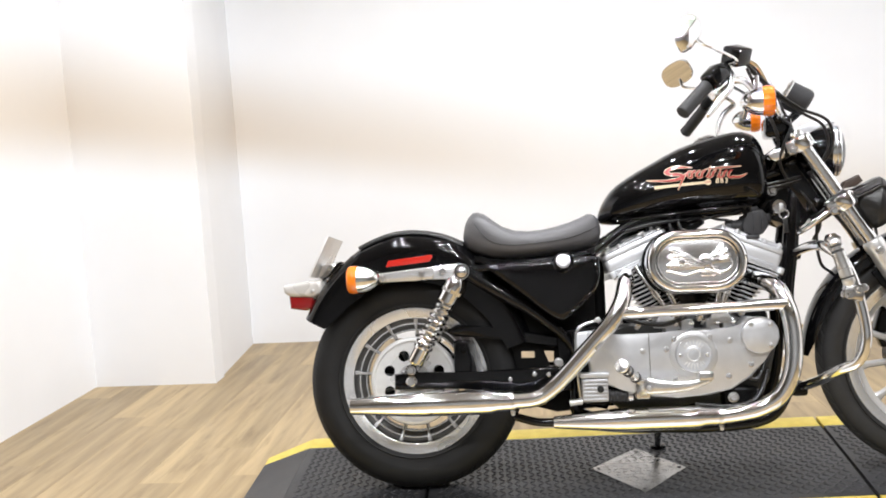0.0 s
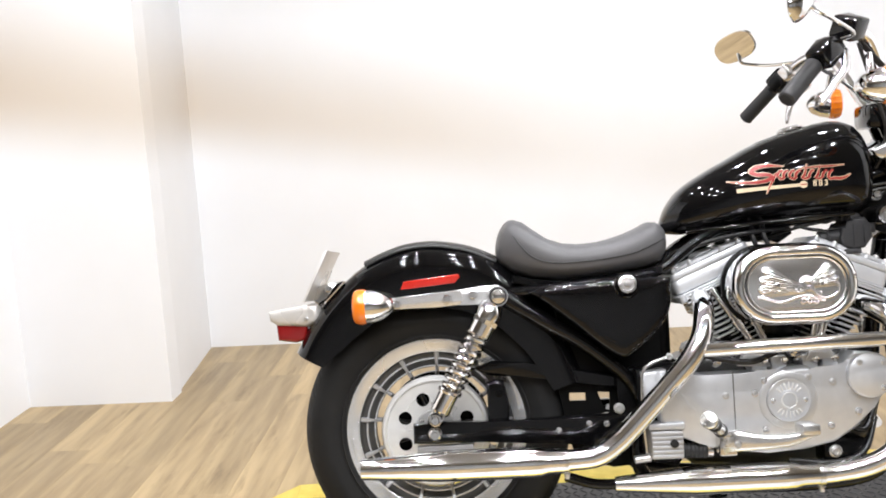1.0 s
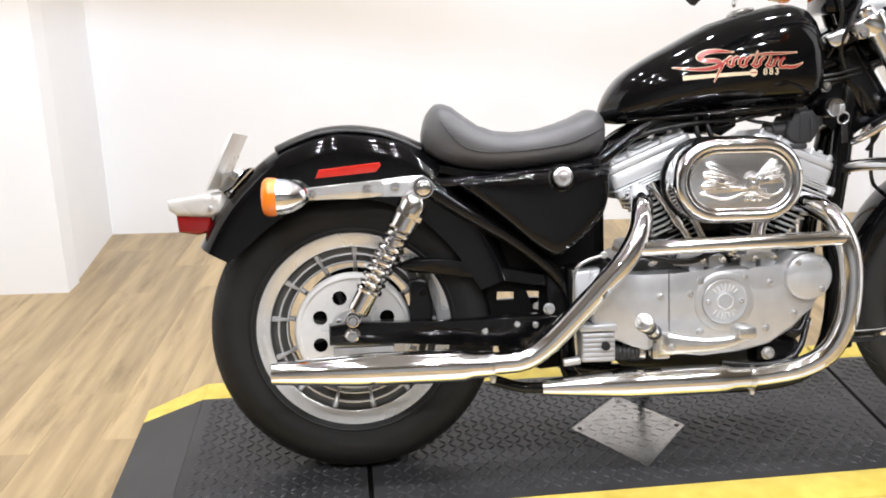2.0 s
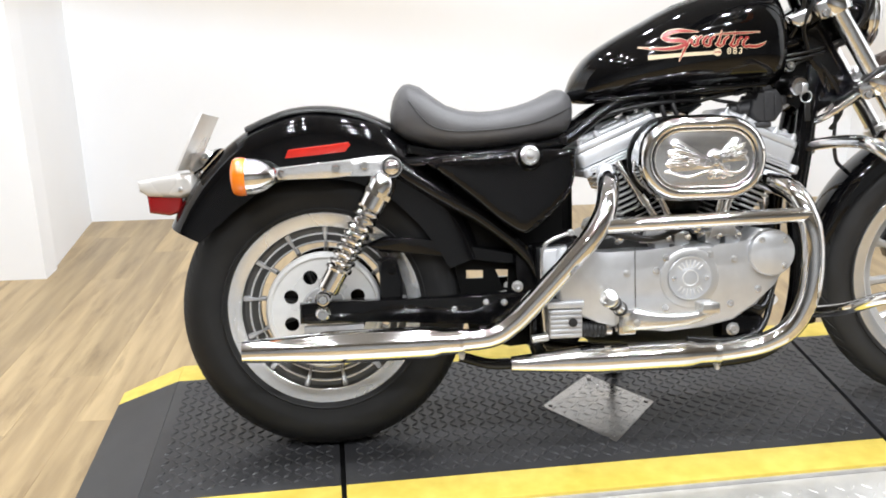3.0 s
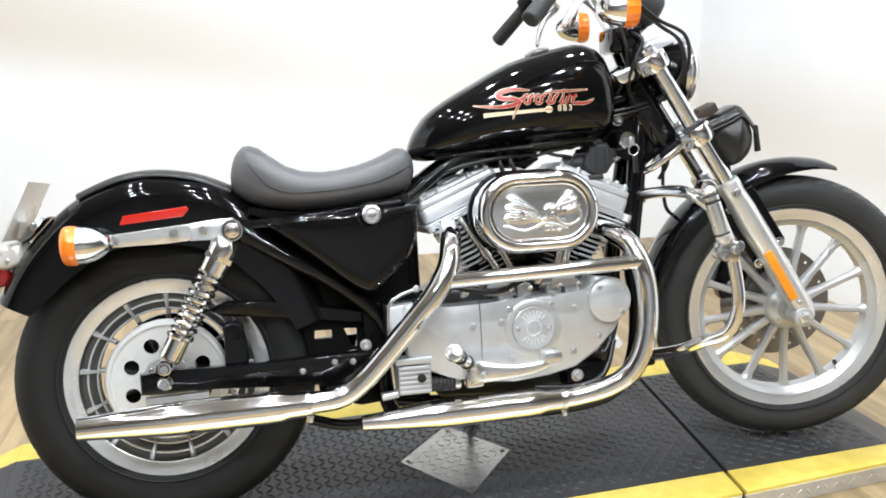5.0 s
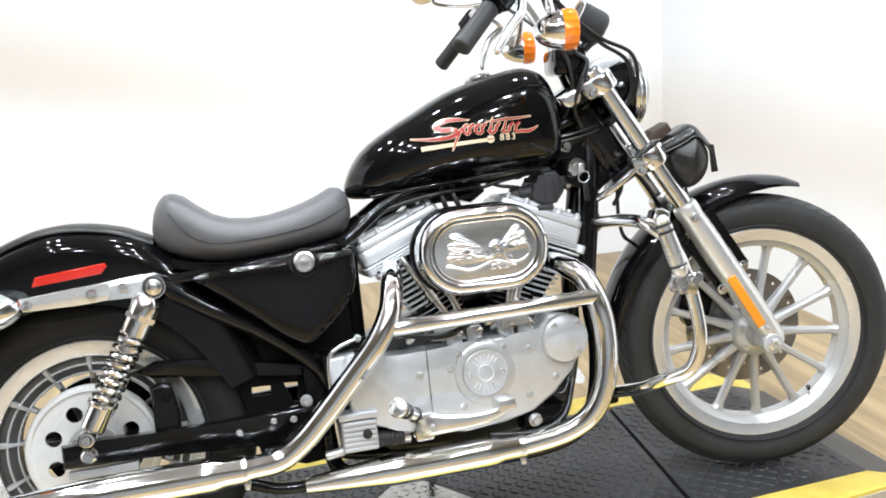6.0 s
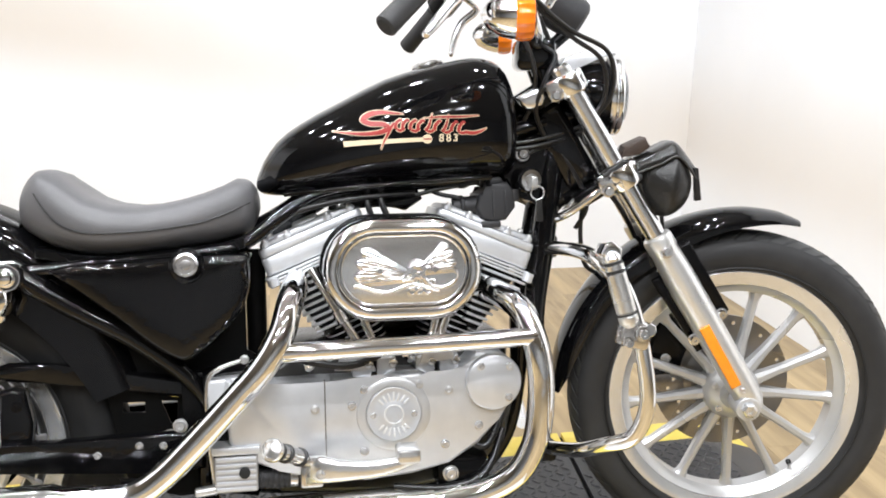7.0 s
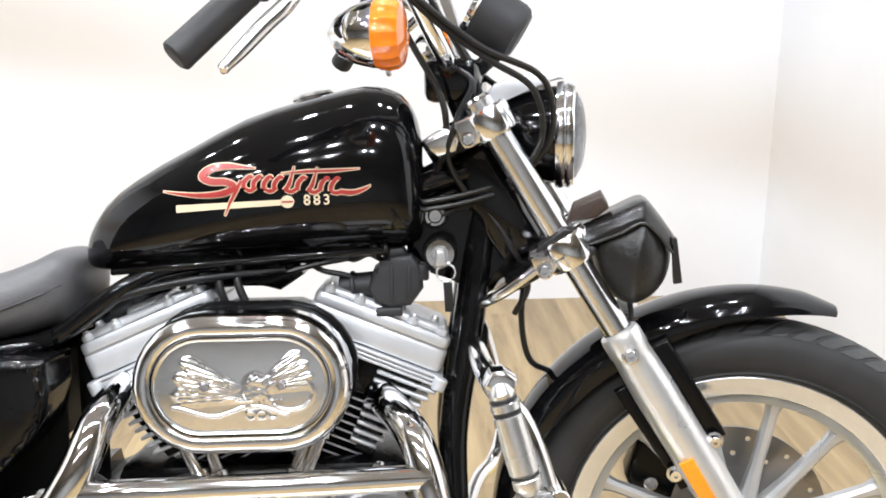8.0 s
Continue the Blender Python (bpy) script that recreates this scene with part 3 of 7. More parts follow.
def in_loz(px, py, q):
    """Inside the lozenge shrunk by the factor q."""
    pts = [ctr + (p - ctr) * q for p in loz]
    return all((b.x - a.x) * (py - a.y) - (b.y - a.y) * (px - a.x) < 0 for a, b in zip(pts, pts[1:] + pts[:1]))


lug_mesh("tread_pattern", [(i, j, ctr.x + i * 0.0235, ctr.y + j * 0.0235) for i in range(-8, 9) for j in range(-9, 10) if in_loz(ctr.x + i * 0.0235, ctr.y + j * 0.0235, 0.88)],
         lambda x, y, h: (x, y, MAT_Z + 0.0024 + h), TREAD, plate)
for p in loz:
    q_ = ctr + (p - ctr) * 0.86
    part("screw", lathe([(0, 0.0035), (0.004, 0.0035), (0.006, 0.002), (0.006, 0)], (q_.x, q_.y, MAT_Z + 0.0024), (0, 0, 1), seg=12), STEEL, plate)


# ---- motorcycle ----
LEAN_ANGLE = 11.0
bike = thing("motorcycle", "black and chrome cruiser motorcycle leaning on its side stand", "motorcycle", m=pose(0, 0, 0, -LEAN_ANGLE, 0, 0))

# the front end is turned a little to the right about the raked steering axis
RAKE = radians(31.0)
AXIS_AT = Vector((1.118, 0, 0.90))
AXIS_DIR = Vector((-math.sin(RAKE), 0, math.cos(RAKE)))
STEER = Matrix.Translation(AXIS_AT) @ Matrix.Rotation(radians(-12), 4, AXIS_DIR) @ Matrix.Translation(-AXIS_AT)


def bolt(parent, at, axis, r=0.008, h=0.006, material=None, m=None, name="bolt"):
    """A domed bolt head on a washer."""
    b = bmesh.new()
    add_lathe(b, [(r * 1.35, 0), (r * 1.35, 0.0015), (r, 0.002), (r, h * 0.7), (r * 0.8, h), (r * 0.35, h), (r * 0.3, h * 0.6), (0, h * 0.6)], at, axis, seg=12)
    return part(name, b, material or ZINC, parent, m=m)


def ribbed_lens(prof, at, axis, flutes=16):
    """A bulged lens with flutes round its rim."""
    m_ = Matrix.Translation(at) @ frame_of(axis)
    n = flutes * 6
    rings = []
    for i, (r, h) in enumerate(prof):
        amp = 0.045 if 0 < i < len(prof) - 2 else 0.0
        rings.append([m_ @ Vector((r * (1 - amp * abs(math.sin(flutes * math.pi * k / n))) * math.cos(2 * math.pi * k / n), r * (1 - amp * abs(math.sin(flutes * math.pi * k / n))) * math.sin(2 * math.pi * k / n), h)) for k in range(n)])
    return add_loft(bmesh.new(), rings)


# wheels
def wheel(name, cx, cz, rim_r, tyre_r, half, phase, m, label):
    """Thirteen-spoke cast wheel with tyre, hub and brake disc."""
    w = half
    prof = [(rim_r - 0.004, -w * 0.72), (rim_r - 0.028, -w * 0.3), (rim_r - 0.028, w * 0.3), (rim_r - 0.004, w * 0.72),
            (rim_r - 0.026, w - 0.005), (rim_r - 0.031, w - 0.012), (rim_r - 0.043, w * 0.45),
            (rim_r - 0.043, -w * 0.45), (rim_r - 0.031, -w + 0.012), (rim_r - 0.026, -w + 0.005)]
    if name == "rear_wheel":
        # deep dish: a shaded barrel running in to a narrow inner edge
        prof[4:] = [(rim_r - 0.030, w - 0.006), (rim_r - 0.036, w - 0.014), (rim_r - 0.050, w - 0.018), (rim_r - 0.066, w * 0.40),
                    (rim_r - 0.066, -w * 0.40), (rim_r - 0.050, -w + 0.018), (rim_r - 0.036, -w + 0.014), (rim_r - 0.030, -w + 0.006)]
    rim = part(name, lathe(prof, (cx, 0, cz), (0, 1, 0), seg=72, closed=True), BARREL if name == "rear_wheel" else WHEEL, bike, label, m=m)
    for s in (-1, 1):
        lip = [(rim_r - 0.004, s * w * 0.72), (rim_r + 0.004, s * (w - 0.004)), (rim_r, s * w), (rim_r - (0.028 if name == "rear_wheel" else 0.024), s * (w - 0.003)), (rim_r - (0.030 if name == "rear_wheel" else 0.026), s * (w - 0.0045))]
        part("rim_lip", lathe(lip, (cx, 0, cz), (0, 1, 0), seg=72), POLISH, rim, "polished rim lip", m=m)
    if name == "rear_wheel":
        for rr, yy in ((rim_r - 0.047, w - 0.0155), (rim_r - 0.0655, w * 0.44)):
            part("barrel_ring", lathe([(rr + 0.003, -yy + 0.001), (rr + 0.0015, -yy - 0.0018), (rr - 0.0015, -yy - 0.0018), (rr - 0.003, -yy + 0.001)], (cx, 0, cz), (0, 1, 0), seg=72), POLISH, rim, m=m)
        for k in range(13):
            a = 2 * math.pi * k / 13 + phase
            u_, v_ = Vector((math.cos(a), 0, math.sin(a))), Vector((-math.sin(a), 0, math.cos(a)))
            c0 = Vector((cx, 0, cz))
            rings = []
            for rr, yy, hw in ((rim_r - 0.080, w * 0.36, 0.0045), (rim_r - 0.064, w * 0.46, 0.0045), (rim_r - 0.045, w - 0.011, 0.0065), (rim_r - 0.032, w - 0.008, 0.008)):
                rings.append([c0 + u_ * rr + v_ * e * hw + Vector((0, -yy + d, 0)) for e, d in ((-1, 0.008), (-0.5, -0.003), (0.5, -0.003), (1, 0.008))])
            part("spoke_foot", add_loft(bmesh.new(), rings), ALUD, rim, m=m)
    # tyre carcass
    tw = half * 1.33
    tp = []
    n = 22
    mid = (tyre_r + rim_r) / 2
    hgt = (tyre_r - rim_r) / 2 + 0.006
    for k in range(n + 1):
        a = math.pi * (-1.22 + 2.44 * k / n) / 2
        yy = math.sin(a) * tw
        rr = mid + hgt * (math.cos(a) if abs(a) < math.pi / 2 else math.cos(a) * 1.25)
        if abs(a) < math.pi / 2:
            rr = mid + hgt * (math.cos(a) ** 0.85)
        tp.append((rr, yy))
    tp[0] = (rim_r - 0.002, -w + 0.003)
    tp[-1] = (rim_r - 0.002, w - 0.003)
    part("tyre", lathe(tp, (cx, 0, cz), (0, 1, 0), seg=96), TYRE if name == "rear_wheel" else TYRE_DUSTY, rim, "black rubber tyre", m=m)
    # raised sidewall rings
    for s in (-1, 1):
        for rr in (rim_r + 0.010,):
            k = interp([p[0] for p in tp[:8]][1:], [-p[1] for p in tp[:8]][1:], rr)
            part("sidewall_ring", lathe([(rr - 0.0025, s * (k - 0.001)), (rr, s * (k + 0.0012)), (rr + 0.0025, s * (k - 0.001))], (cx, 0, cz), (0, 1, 0), seg=72), RUBBER, rim, m=m)
    # raised tread blocks, slanted to either side of a plain centre rib
    vs, fs = [], []
    blocks = 58 if name == "front_wheel" else 46

    def crown(a, turn, lift_):
        rr = mid + hgt * (max(0.0, math.cos(a)) ** 0.85) + lift_ * math.cos(a)
        yy = math.sin(a) * (tw + lift_)
        return Vector((cx + rr * math.cos(turn), yy, cz + rr * math.sin(turn)))

    for k in range(blocks):
        for s in (-1, 1):
            g0 = 2 * math.pi * (k + (0.5 if s > 0 else 0)) / blocks
            wd = 2 * math.pi / blocks * 0.78
            o = len(vs)
            for a in (0.16, 0.42, 0.68, 0.93):
                skew = (a - 0.16) * 0.16
                for e, up in ((0.0, -0.001), (0.06, 0.0016), (0.94, 0.0016), (1.0, -0.001)):
                    h = up if 0.17 < a < 0.9 else up * 0.35
                    vs.append(crown(s * a, g0 + skew + wd * e, h))
            for i in range(3):
                for j in range(3):
                    q = o + i * 4 + j
                    fs.append((q, q + 1, q + 5, q + 4))
    tb = bmesh.new()
    tv = [tb.verts.new(v) for v in vs]
    for q in fs:
        tb.faces.new([tv[i] for i in q])
    tagged(part("tread", tb, DUSTY if name == "front_wheel" else RUBBER, rim, m=m), kind="stuff")
    # spokes
    thin = 0.55 if name == "rear_wheel" else 1.0
    for k in range(13):
        a = 2 * math.pi * k / 13 + phase
        b = bmesh.new()
        rings = []
        for rr, hw, hd in ((0.028, 0.016, 0.024), (0.06, 0.0115, 0.02), (0.11, 0.0085, 0.014), (rim_r - 0.06, 0.0085, 0.011), (rim_r - 0.046, 0.012, 0.013), (rim_r - 0.036, 0.02, 0.015)):
            ring = []
            for u, v in ((-1, -0.55), (-0.45, -1), (0.45, -1), (1, -0.55), (1, 0.55), (0.45, 1), (-0.45, 1), (-1, 0.55)):
                t_, d_ = u * hw * thin, v * hd
                ring.append((cx + rr * math.cos(a) - t_ * math.sin(a), d_, cz + rr * math.sin(a) + t_ * math.cos(a)))
            rings.append(ring)
        add_loft(b, rings)
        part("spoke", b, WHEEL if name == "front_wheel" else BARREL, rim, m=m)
    part("hub", lathe([(0, -0.062), (0.022, -0.062), (0.026, -0.058), (0.03, -0.04), (0.05, -0.032), (0.058, -0.02), (0.058, 0.02), (0.05, 0.034), (0.03, 0.045), (0.03, 0.06), (0, 0.06)],
                      (cx, 0, cz), (0, 1, 0), seg=36), WHEEL, rim, m=m)
    return rim


RW = (0.003, 0.327)
FW = (1.521, 0.355)
rear = wheel("rear_wheel", *RW, 0.217, 0.3165, 0.046, 0.085, None, "silver cast spoked rear wheel with polished rim")
front = wheel("front_wheel", *FW, 0.254, 0.329, 0.036, 0.385, STEER, "silver cast thirteen-spoke front wheel with polished rim")
# rear brake disc with its pierced carrier
b_ = bmesh.new()
holes = [circle2(RW[0] + 0.080 * math.cos(a), RW[1] + 0.080 * math.sin(a), 0.0162, 18) for a in (2 * math.pi * k / 8 + radians(21.5) for k in range(8))]
add_plate(b_, circle2(*RW, 0.120, 72), holes, -0.064, -0.058)
disc = part("brake_disc_carrier", b_, BRIGHT, rear, "grey pierced disc")
part("disc_rim", lathe([(0.117, -0.058), (0.117, -0.066), (0.120, -0.069), (0.127, -0.068), (0.131, -0.062), (0.131, -0.05)], (RW[0], 0, RW[1]), (0, 1, 0), seg=72), BRIGHT, rear)
part("disc_hub", lathe([(0.052, -0.065), (0.05, -0.07), (0.03, -0.074), (0, -0.074)], (RW[0], 0, RW[1]), (0, 1, 0)), WHEEL, rear)
for k in range(5):
    a = 2 * math.pi * k / 5
    bolt(rear, (RW[0] + 0.04 * math.cos(a), -0.071, RW[1] + 0.04 * math.sin(a)), (0, -1, 0), 0.006)
part("drive_sprocket", lathe([(0.03, 0.07), (0.12, 0.07), (0.128, 0.066), (0.128, 0.094), (0.12, 0.09), (0.03, 0.09)], (RW[0], 0, RW[1]), (0, 1, 0), seg=60, closed=True), SATIN, rear)
# front brake disc, drilled, on the far side
b_ = bmesh.new()
holes = [circle2(FW[0] + rr * math.cos(a), FW[1] + rr * math.sin(a), 0.0042, 8)
         for k in range(36) for rr, a in (((0.100, 0.113, 0.126)[k % 3], 2 * math.pi * k / 36),)]
holes.append(circle2(*FW, 0.078, 40))
add_plate(b_, circle2(*FW, 0.143, 72), holes, 0.056, 0.061)
part("brake_disc", b_, STEEL, front, "drilled steel brake disc", m=STEER)
part("disc_carrier", lathe([(0.03, 0.05), (0.06, 0.052), (0.084, 0.057), (0.084, 0.06), (0.05, 0.062), (0.03, 0.062)], (FW[0], 0, FW[1]), (0, 1, 0), closed=True), STEEL, front, m=STEER)
for k in range(5):
    a = 2 * math.pi * k / 5 + 0.2
    bolt(front, (FW[0] + 0.042 * math.cos(a), -0.034, FW[1] + 0.042 * math.sin(a)), (0, -1, 0), 0.0055, m=STEER)
# valve stem
valve = part("valve", tube([(FW[0] + 0.132, -0.018, FW[1] - 0.168), (FW[0] + 0.117, -0.045, FW[1] - 0.144)], 0.0042, n=1), CHROME, front, "chrome valve stem", m=STEER)
part("cap", cyl((FW[0] + 0.120, -0.040, FW[1] - 0.149), (FW[0] + 0.114, -0.050, FW[1] - 0.140), 0.0055, seg=12), SATIN, valve, "black valve cap", m=STEER)

# frame
frame_part = part("frame", tube([(1.10, 0, 0.90), (0.98, 0, 0.86), (0.75, 0, 0.80), (0.57, 0, 0.70)], 0.026), FRAME_BLACK, bike, "black tubular steel frame")
for s in (-1, 1):
    part("seat_rail", tube([(1.02, s * 0.03, 0.80), (0.80, s * 0.055, 0.785), (0.70, s * 0.07, 0.776), (0.646, s * 0.082, 0.755), (0.600, s * 0.088, 0.724), (0.555, s * 0.094, 0.692), (0.50, s * 0.10, 0.676), (0.36, s * 0.105, 0.664), (0.16, s * 0.105, 0.645)], 0.013), FRAME_BLACK, frame_part)
    part("rear_downtube", tube([(0.17, s * 0.110, 0.645), (0.26, s * 0.112, 0.585), (0.37, s * 0.105, 0.515), (0.47, s * 0.10, 0.42), (0.50, s * 0.095, 0.30)], [0.021, 0.020, 0.018, 0.0155, 0.0145]), FRAME_BLACK, frame_part)
    part("front_downtube", tube([(1.142, s * 0.028, 0.86), (1.113, s * 0.045, 0.67), (1.091, s * 0.055, 0.53), (1.09, s * 0.075, 0.38), (1.06, s * 0.085, 0.25), (0.98, s * 0.085, 0.185), (0.75, s * 0.085, 0.175), (0.50, s * 0.095, 0.20), (0.47, s * 0.095, 0.32)], [0.023, 0.023, 0.021, 0.018, 0.017, 0.0165, 0.0165, 0.0165, 0.0165]), FRAME_BLACK, frame_part)
part("steering_head", cyl(AXIS_AT - AXIS_DIR * 0.10, AXIS_AT + AXIS_DIR * 0.075, 0.033, seg=24), FRAME_BLACK, frame_part)
part("gusset", prism([(1.045, 0.905), (1.10, 0.935), (1.15, 0.90), (1.185, 0.80), (1.165, 0.78), (1.13, 0.77), (1.06, 0.80), (1.03, 0.83)], -0.026, 0.026, bevel=0.008), FRAME_BLACK, frame_part)
for s in (-1, 1):
    part("gusset_tube", tube([(1.00, s * 0.045, 0.835), (1.08, s * 0.04, 0.865), (1.15, s * 0.032, 0.905)], 0.013), FRAME_BLACK, frame_part)
    part("wiring", tube([(1.0, s * 0.05, 0.862), (1.08, s * 0.052, 0.885), (1.13, s * 0.045, 0.905), (1.17, s * 0.03, 0.93)], 0.005), CABLE, frame_part)
    part("stay", tube([(1.06, s * 0.058, 0.83), (1.10, s * 0.058, 0.852), (1.15, s * 0.05, 0.862), (1.19, s * 0.045, 0.88)], 0.004), CABLE, frame_part)
part("neck_cover", prism([(1.03, 0.885), (1.09, 0.915), (1.14, 0.93), (1.175, 0.85), (1.20, 0.79), (1.17, 0.765), (1.14, 0.72), (1.115, 0.73), (1.07, 0.77), (1.03, 0.79)], -0.045, 0.045, bevel=0.012), FRAME_BLACK, frame_part, "black steel neck cover")
part("wiring_cover", prism([(1.070, 0.89), (1.09, 0.935), (1.12, 0.955), (1.16, 0.955), (1.19, 0.93), (1.21, 0.86), (1.15, 0.82), (1.08, 0.84)], -0.030, 0.030, bevel=0.012), SATIN, frame_part, "black wiring cover")
for s in (-1, 1):
    part("neck_tube", tube([(1.025, s * 0.050, 0.876), (1.09, s * 0.050, 0.897), (1.175, s * 0.036, 0.918)], [0.015, 0.016, 0.017], seg=16), FRAME_BLACK, frame_part)
    for dz in (0.0, 0.011):
        part("wiring", tube([(1.050, s * 0.066, 0.850 + dz), (1.10, s * 0.068, 0.858 + dz), (1.15, s * 0.062, 0.870 + dz), (1.20, s * 0.050, 0.888 + dz)], 0.0038, seg=8), CABLE, frame_part)
bolt(frame_part, (1.07, -0.060, 0.842), (0, -1, 0), 0.0105, 0.010, SATCHROME)
part("spacer", cyl((1.07, -0.02, 0.842), (1.07, -0.060, 0.842), 0.018), FRAME_BLACK, frame_part)

# swingarm and axle
sw = part("swingarm", prism([(-0.048, 0.353), (0.03, 0.356), (0.15, 0.352), (0.44, 0.362), (0.47, 0.35), (0.47, 0.29), (0.40, 0.288), (0.12, 0.306), (-0.048, 0.306)], -0.122, -0.094, bevel=0.009, seg=4), FRAME_BLACK, bike, "black boxed swingarm")
part("far_arm", prism([(-0.048, 0.353), (0.15, 0.352), (0.44, 0.362), (0.47, 0.35), (0.47, 0.29), (0.12, 0.306), (-0.048, 0.306)], 0.105, 0.13, bevel=0.004), FRAME_BLACK, sw)
part("cross_tube", cyl((0.44, -0.12, 0.325), (0.44, 0.12, 0.325), 0.03), FRAME_BLACK, sw)
part("axle_adjuster", prism([(-0.04, 0.30), (0.03, 0.30), (0.09, 0.302), (0.09, 0.285), (-0.04, 0.285)], -0.118, -0.096, bevel=0.002), ALUD, sw)
part("axle_nut", lathe([(0.0165, 0), (0.0165, 0.003), (0.0135, 0.004), (0.0135, 0.016), (0.011, 0.018), (0.007, 0.018), (0.006, 0.024), (0, 0.024)], (0.003, -0.121, 0.33), (0, -1, 0), seg=18), CHROME, sw, "chrome axle nut")
part("axle", cyl((0.003, -0.12, 0.33), (0.003, 0.14, 0.33), 0.0095), ZINC, sw)
for x_, z_ in ((0.29, 0.327), (0.36, 0.34), (0.40, 0.338)):
    bolt(sw, (x_, -0.122, z_), (0, -1, 0), 0.005, 0.006, ZINC)
bolt(sw, (0.43, -0.124, 0.372), (0, -1, 0), 0.0095, 0.01, ZINC)
part("pivot_bracket", prism([(0.43, 0.46), (0.50, 0.46), (0.52, 0.30), (0.46, 0.27), (0.435, 0.36), (0.432, 0.40)], -0.1, -0.082, bevel=0.003), SATIN, sw)
guard = part("belt_guard", prism([(0.095, 0.472), (0.14, 0.489), (0.22, 0.482), (0.46, 0.443), (0.46, 0.405), (0.24, 0.445), (0.13, 0.455)], -0.085, -0.058, bevel=0.009, seg=4), FRAME_BLACK, bike, "black guard above the swingarm")
b_ = bmesh.new()
add_plate(b_, [(0.30, 0.455), (0.36, 0.62), (0.50, 0.65), (0.545, 0.60), (0.545, 0.49), (0.60, 0.46), (0.60, 0.24), (0.42, 0.225), (0.33, 0.25), (0.315, 0.33), (0.30, 0.40)],
          [[(0.324, 0.404), (0.362, 0.403), (0.362, 0.384), (0.323, 0.385)], [(0.390, 0.404), (0.419, 0.402), (0.417, 0.360), (0.406, 0.362)]], -0.062, -0.055)
part("splash_plate", b_, VOID, bike, "black splash plate behind the gearbox")
cal_r = part("rear_caliper", prism([(0.124, 0.440), (0.150, 0.446), (0.168, 0.440), (0.180, 0.385), (0.176, 0.335), (0.166, 0.302), (0.118, 0.302), (0.136, 0.37)], -0.100, -0.060, bevel=0.008), FRAME_BLACK, bike, "black rear brake caliper")
for z_ in (0.345, 0.415):
    bolt(cal_r, (0.156, -0.100, z_), (0, -1, 0), 0.007, 0.006, SATIN)

# rear mudguard: a pressed sheet, swept along its crown
FEND_X = [-0.332, -0.319, -0.298, -0.250, -0.163, -0.054, 0.018, 0.115, 0.185, 0.25, 0.305, 0.342, 0.370]
FEND_Z = [0.528, 0.553, 0.590, 0.652, 0.728, 0.770, 0.774, 0.757, 0.722, 0.665, 0.595, 0.520, 0.445]


def sweep_sheet(path, half, depth, thick=0.004, shoulder=0.045):
    """A mudguard: an arched section carried along a crown line; depth is the skirt's depth at each point."""
    P = smooth_path([(x, 0, z) for x, z in path], 5)
    D = [interp(range(len(depth)), depth, i / 5) for i in range(len(P))]
    rings = []
    for i, p in enumerate(P):
        t = (P[min(i + 1, len(P) - 1)] - P[max(0, i - 1)]).normalized()
        nrm = Vector((-t.z, 0, t.x))
        if nrm.z < 0 and abs(t.x) > 0.3:
            nrm = -nrm
        if abs(t.x) <= 0.3:
            nrm = Vector((-abs(nrm.x), 0, nrm.z if nrm.x < 0 else -nrm.z))
        sec = []
        for k in range(-8, 9):
            a = k / 8
            if abs(a) < 0.6:
                ang = a / 0.6 * math.pi / 2
                sec.append((math.sin(ang) * half, -shoulder * (1 - math.cos(ang))))
            else:
                d = shoulder + (abs(a) - 0.6) / 0.4 * (D[i] - shoulder)
                sec.append((math.copysign(half, a), -d))
        inner = [(y * (half - thick) / half, d - thick * (1 if abs(y) < half * 0.9 else 0)) for y, d in reversed(sec)]
        rings.append([p + Vector((0, y, 0)) + nrm * d for y, d in sec + inner])
    return add_loft(bmesh.new(), rings)


mud = part("rear_mudguard", sweep_sheet(list(zip(FEND_X, FEND_Z)), 0.093, [0.082, 0.094, 0.106, 0.12, 0.135, 0.145, 0.15, 0.15, 0.145, 0.13, 0.12, 0.105, 0.09]), BLACK, bike, "gloss black rear mudguard")
part("pad", sweep_sheet([(-0.158, 0.741), (-0.11, 0.762), (-0.054, 0.779), (0.018, 0.783), (0.10, 0.768), (0.17, 0.738)], 0.064, [0.017] * 6, 0.006, 0.014), LEATHER, mud, "thin black vinyl pad")
# tail light and plate bracket
tail = part("tail_light", prism([(-0.395, 0.627), (-0.30, 0.642), (-0.272, 0.640), (-0.268, 0.60), (-0.30, 0.587), (-0.372, 0.592), (-0.392, 0.605)], -0.055, 0.055, bevel=0.014), PALE, bike, "pale silver tail light housing with red lens")
part("lens", prism([(-0.378, 0.597), (-0.30, 0.592), (-0.305, 0.556), (-0.33, 0.549), (-0.374, 0.556)], -0.046, 0.046, bevel=0.008), TAIL, tail, "red lens")
part("mount", prism([(-0.31, 0.60), (-0.262, 0.645), (-0.25, 0.62), (-0.312, 0.53), (-0.322, 0.53)], -0.03, 0.03, bevel=0.004), CHROME, tail)
bolt(tail, (-0.30, -0.056, 0.607), (0, -1, 0), 0.004)
brk = part("plate_bracket", prism([(-0.300, 0.648), (-0.248, 0.758), (-0.240, 0.768), (-0.235, 0.768), (-0.242, 0.755), (-0.294, 0.648)], -0.10, 0.10, bevel=0.001), BRIGHT, bike, "bent chrome number plate bracket")
part("foot", prism([(-0.283, 0.648), (-0.272, 0.684), (-0.240, 0.690), (-0.212, 0.694), (-0.25, 0.655), (-0.27, 0.636)], -0.05, 0.05, bevel=0.005), WORN, brk)
bolt(brk, (-0.245, -0.051, 0.678), (0, -1, 0), 0.007, 0.006, CHROME)

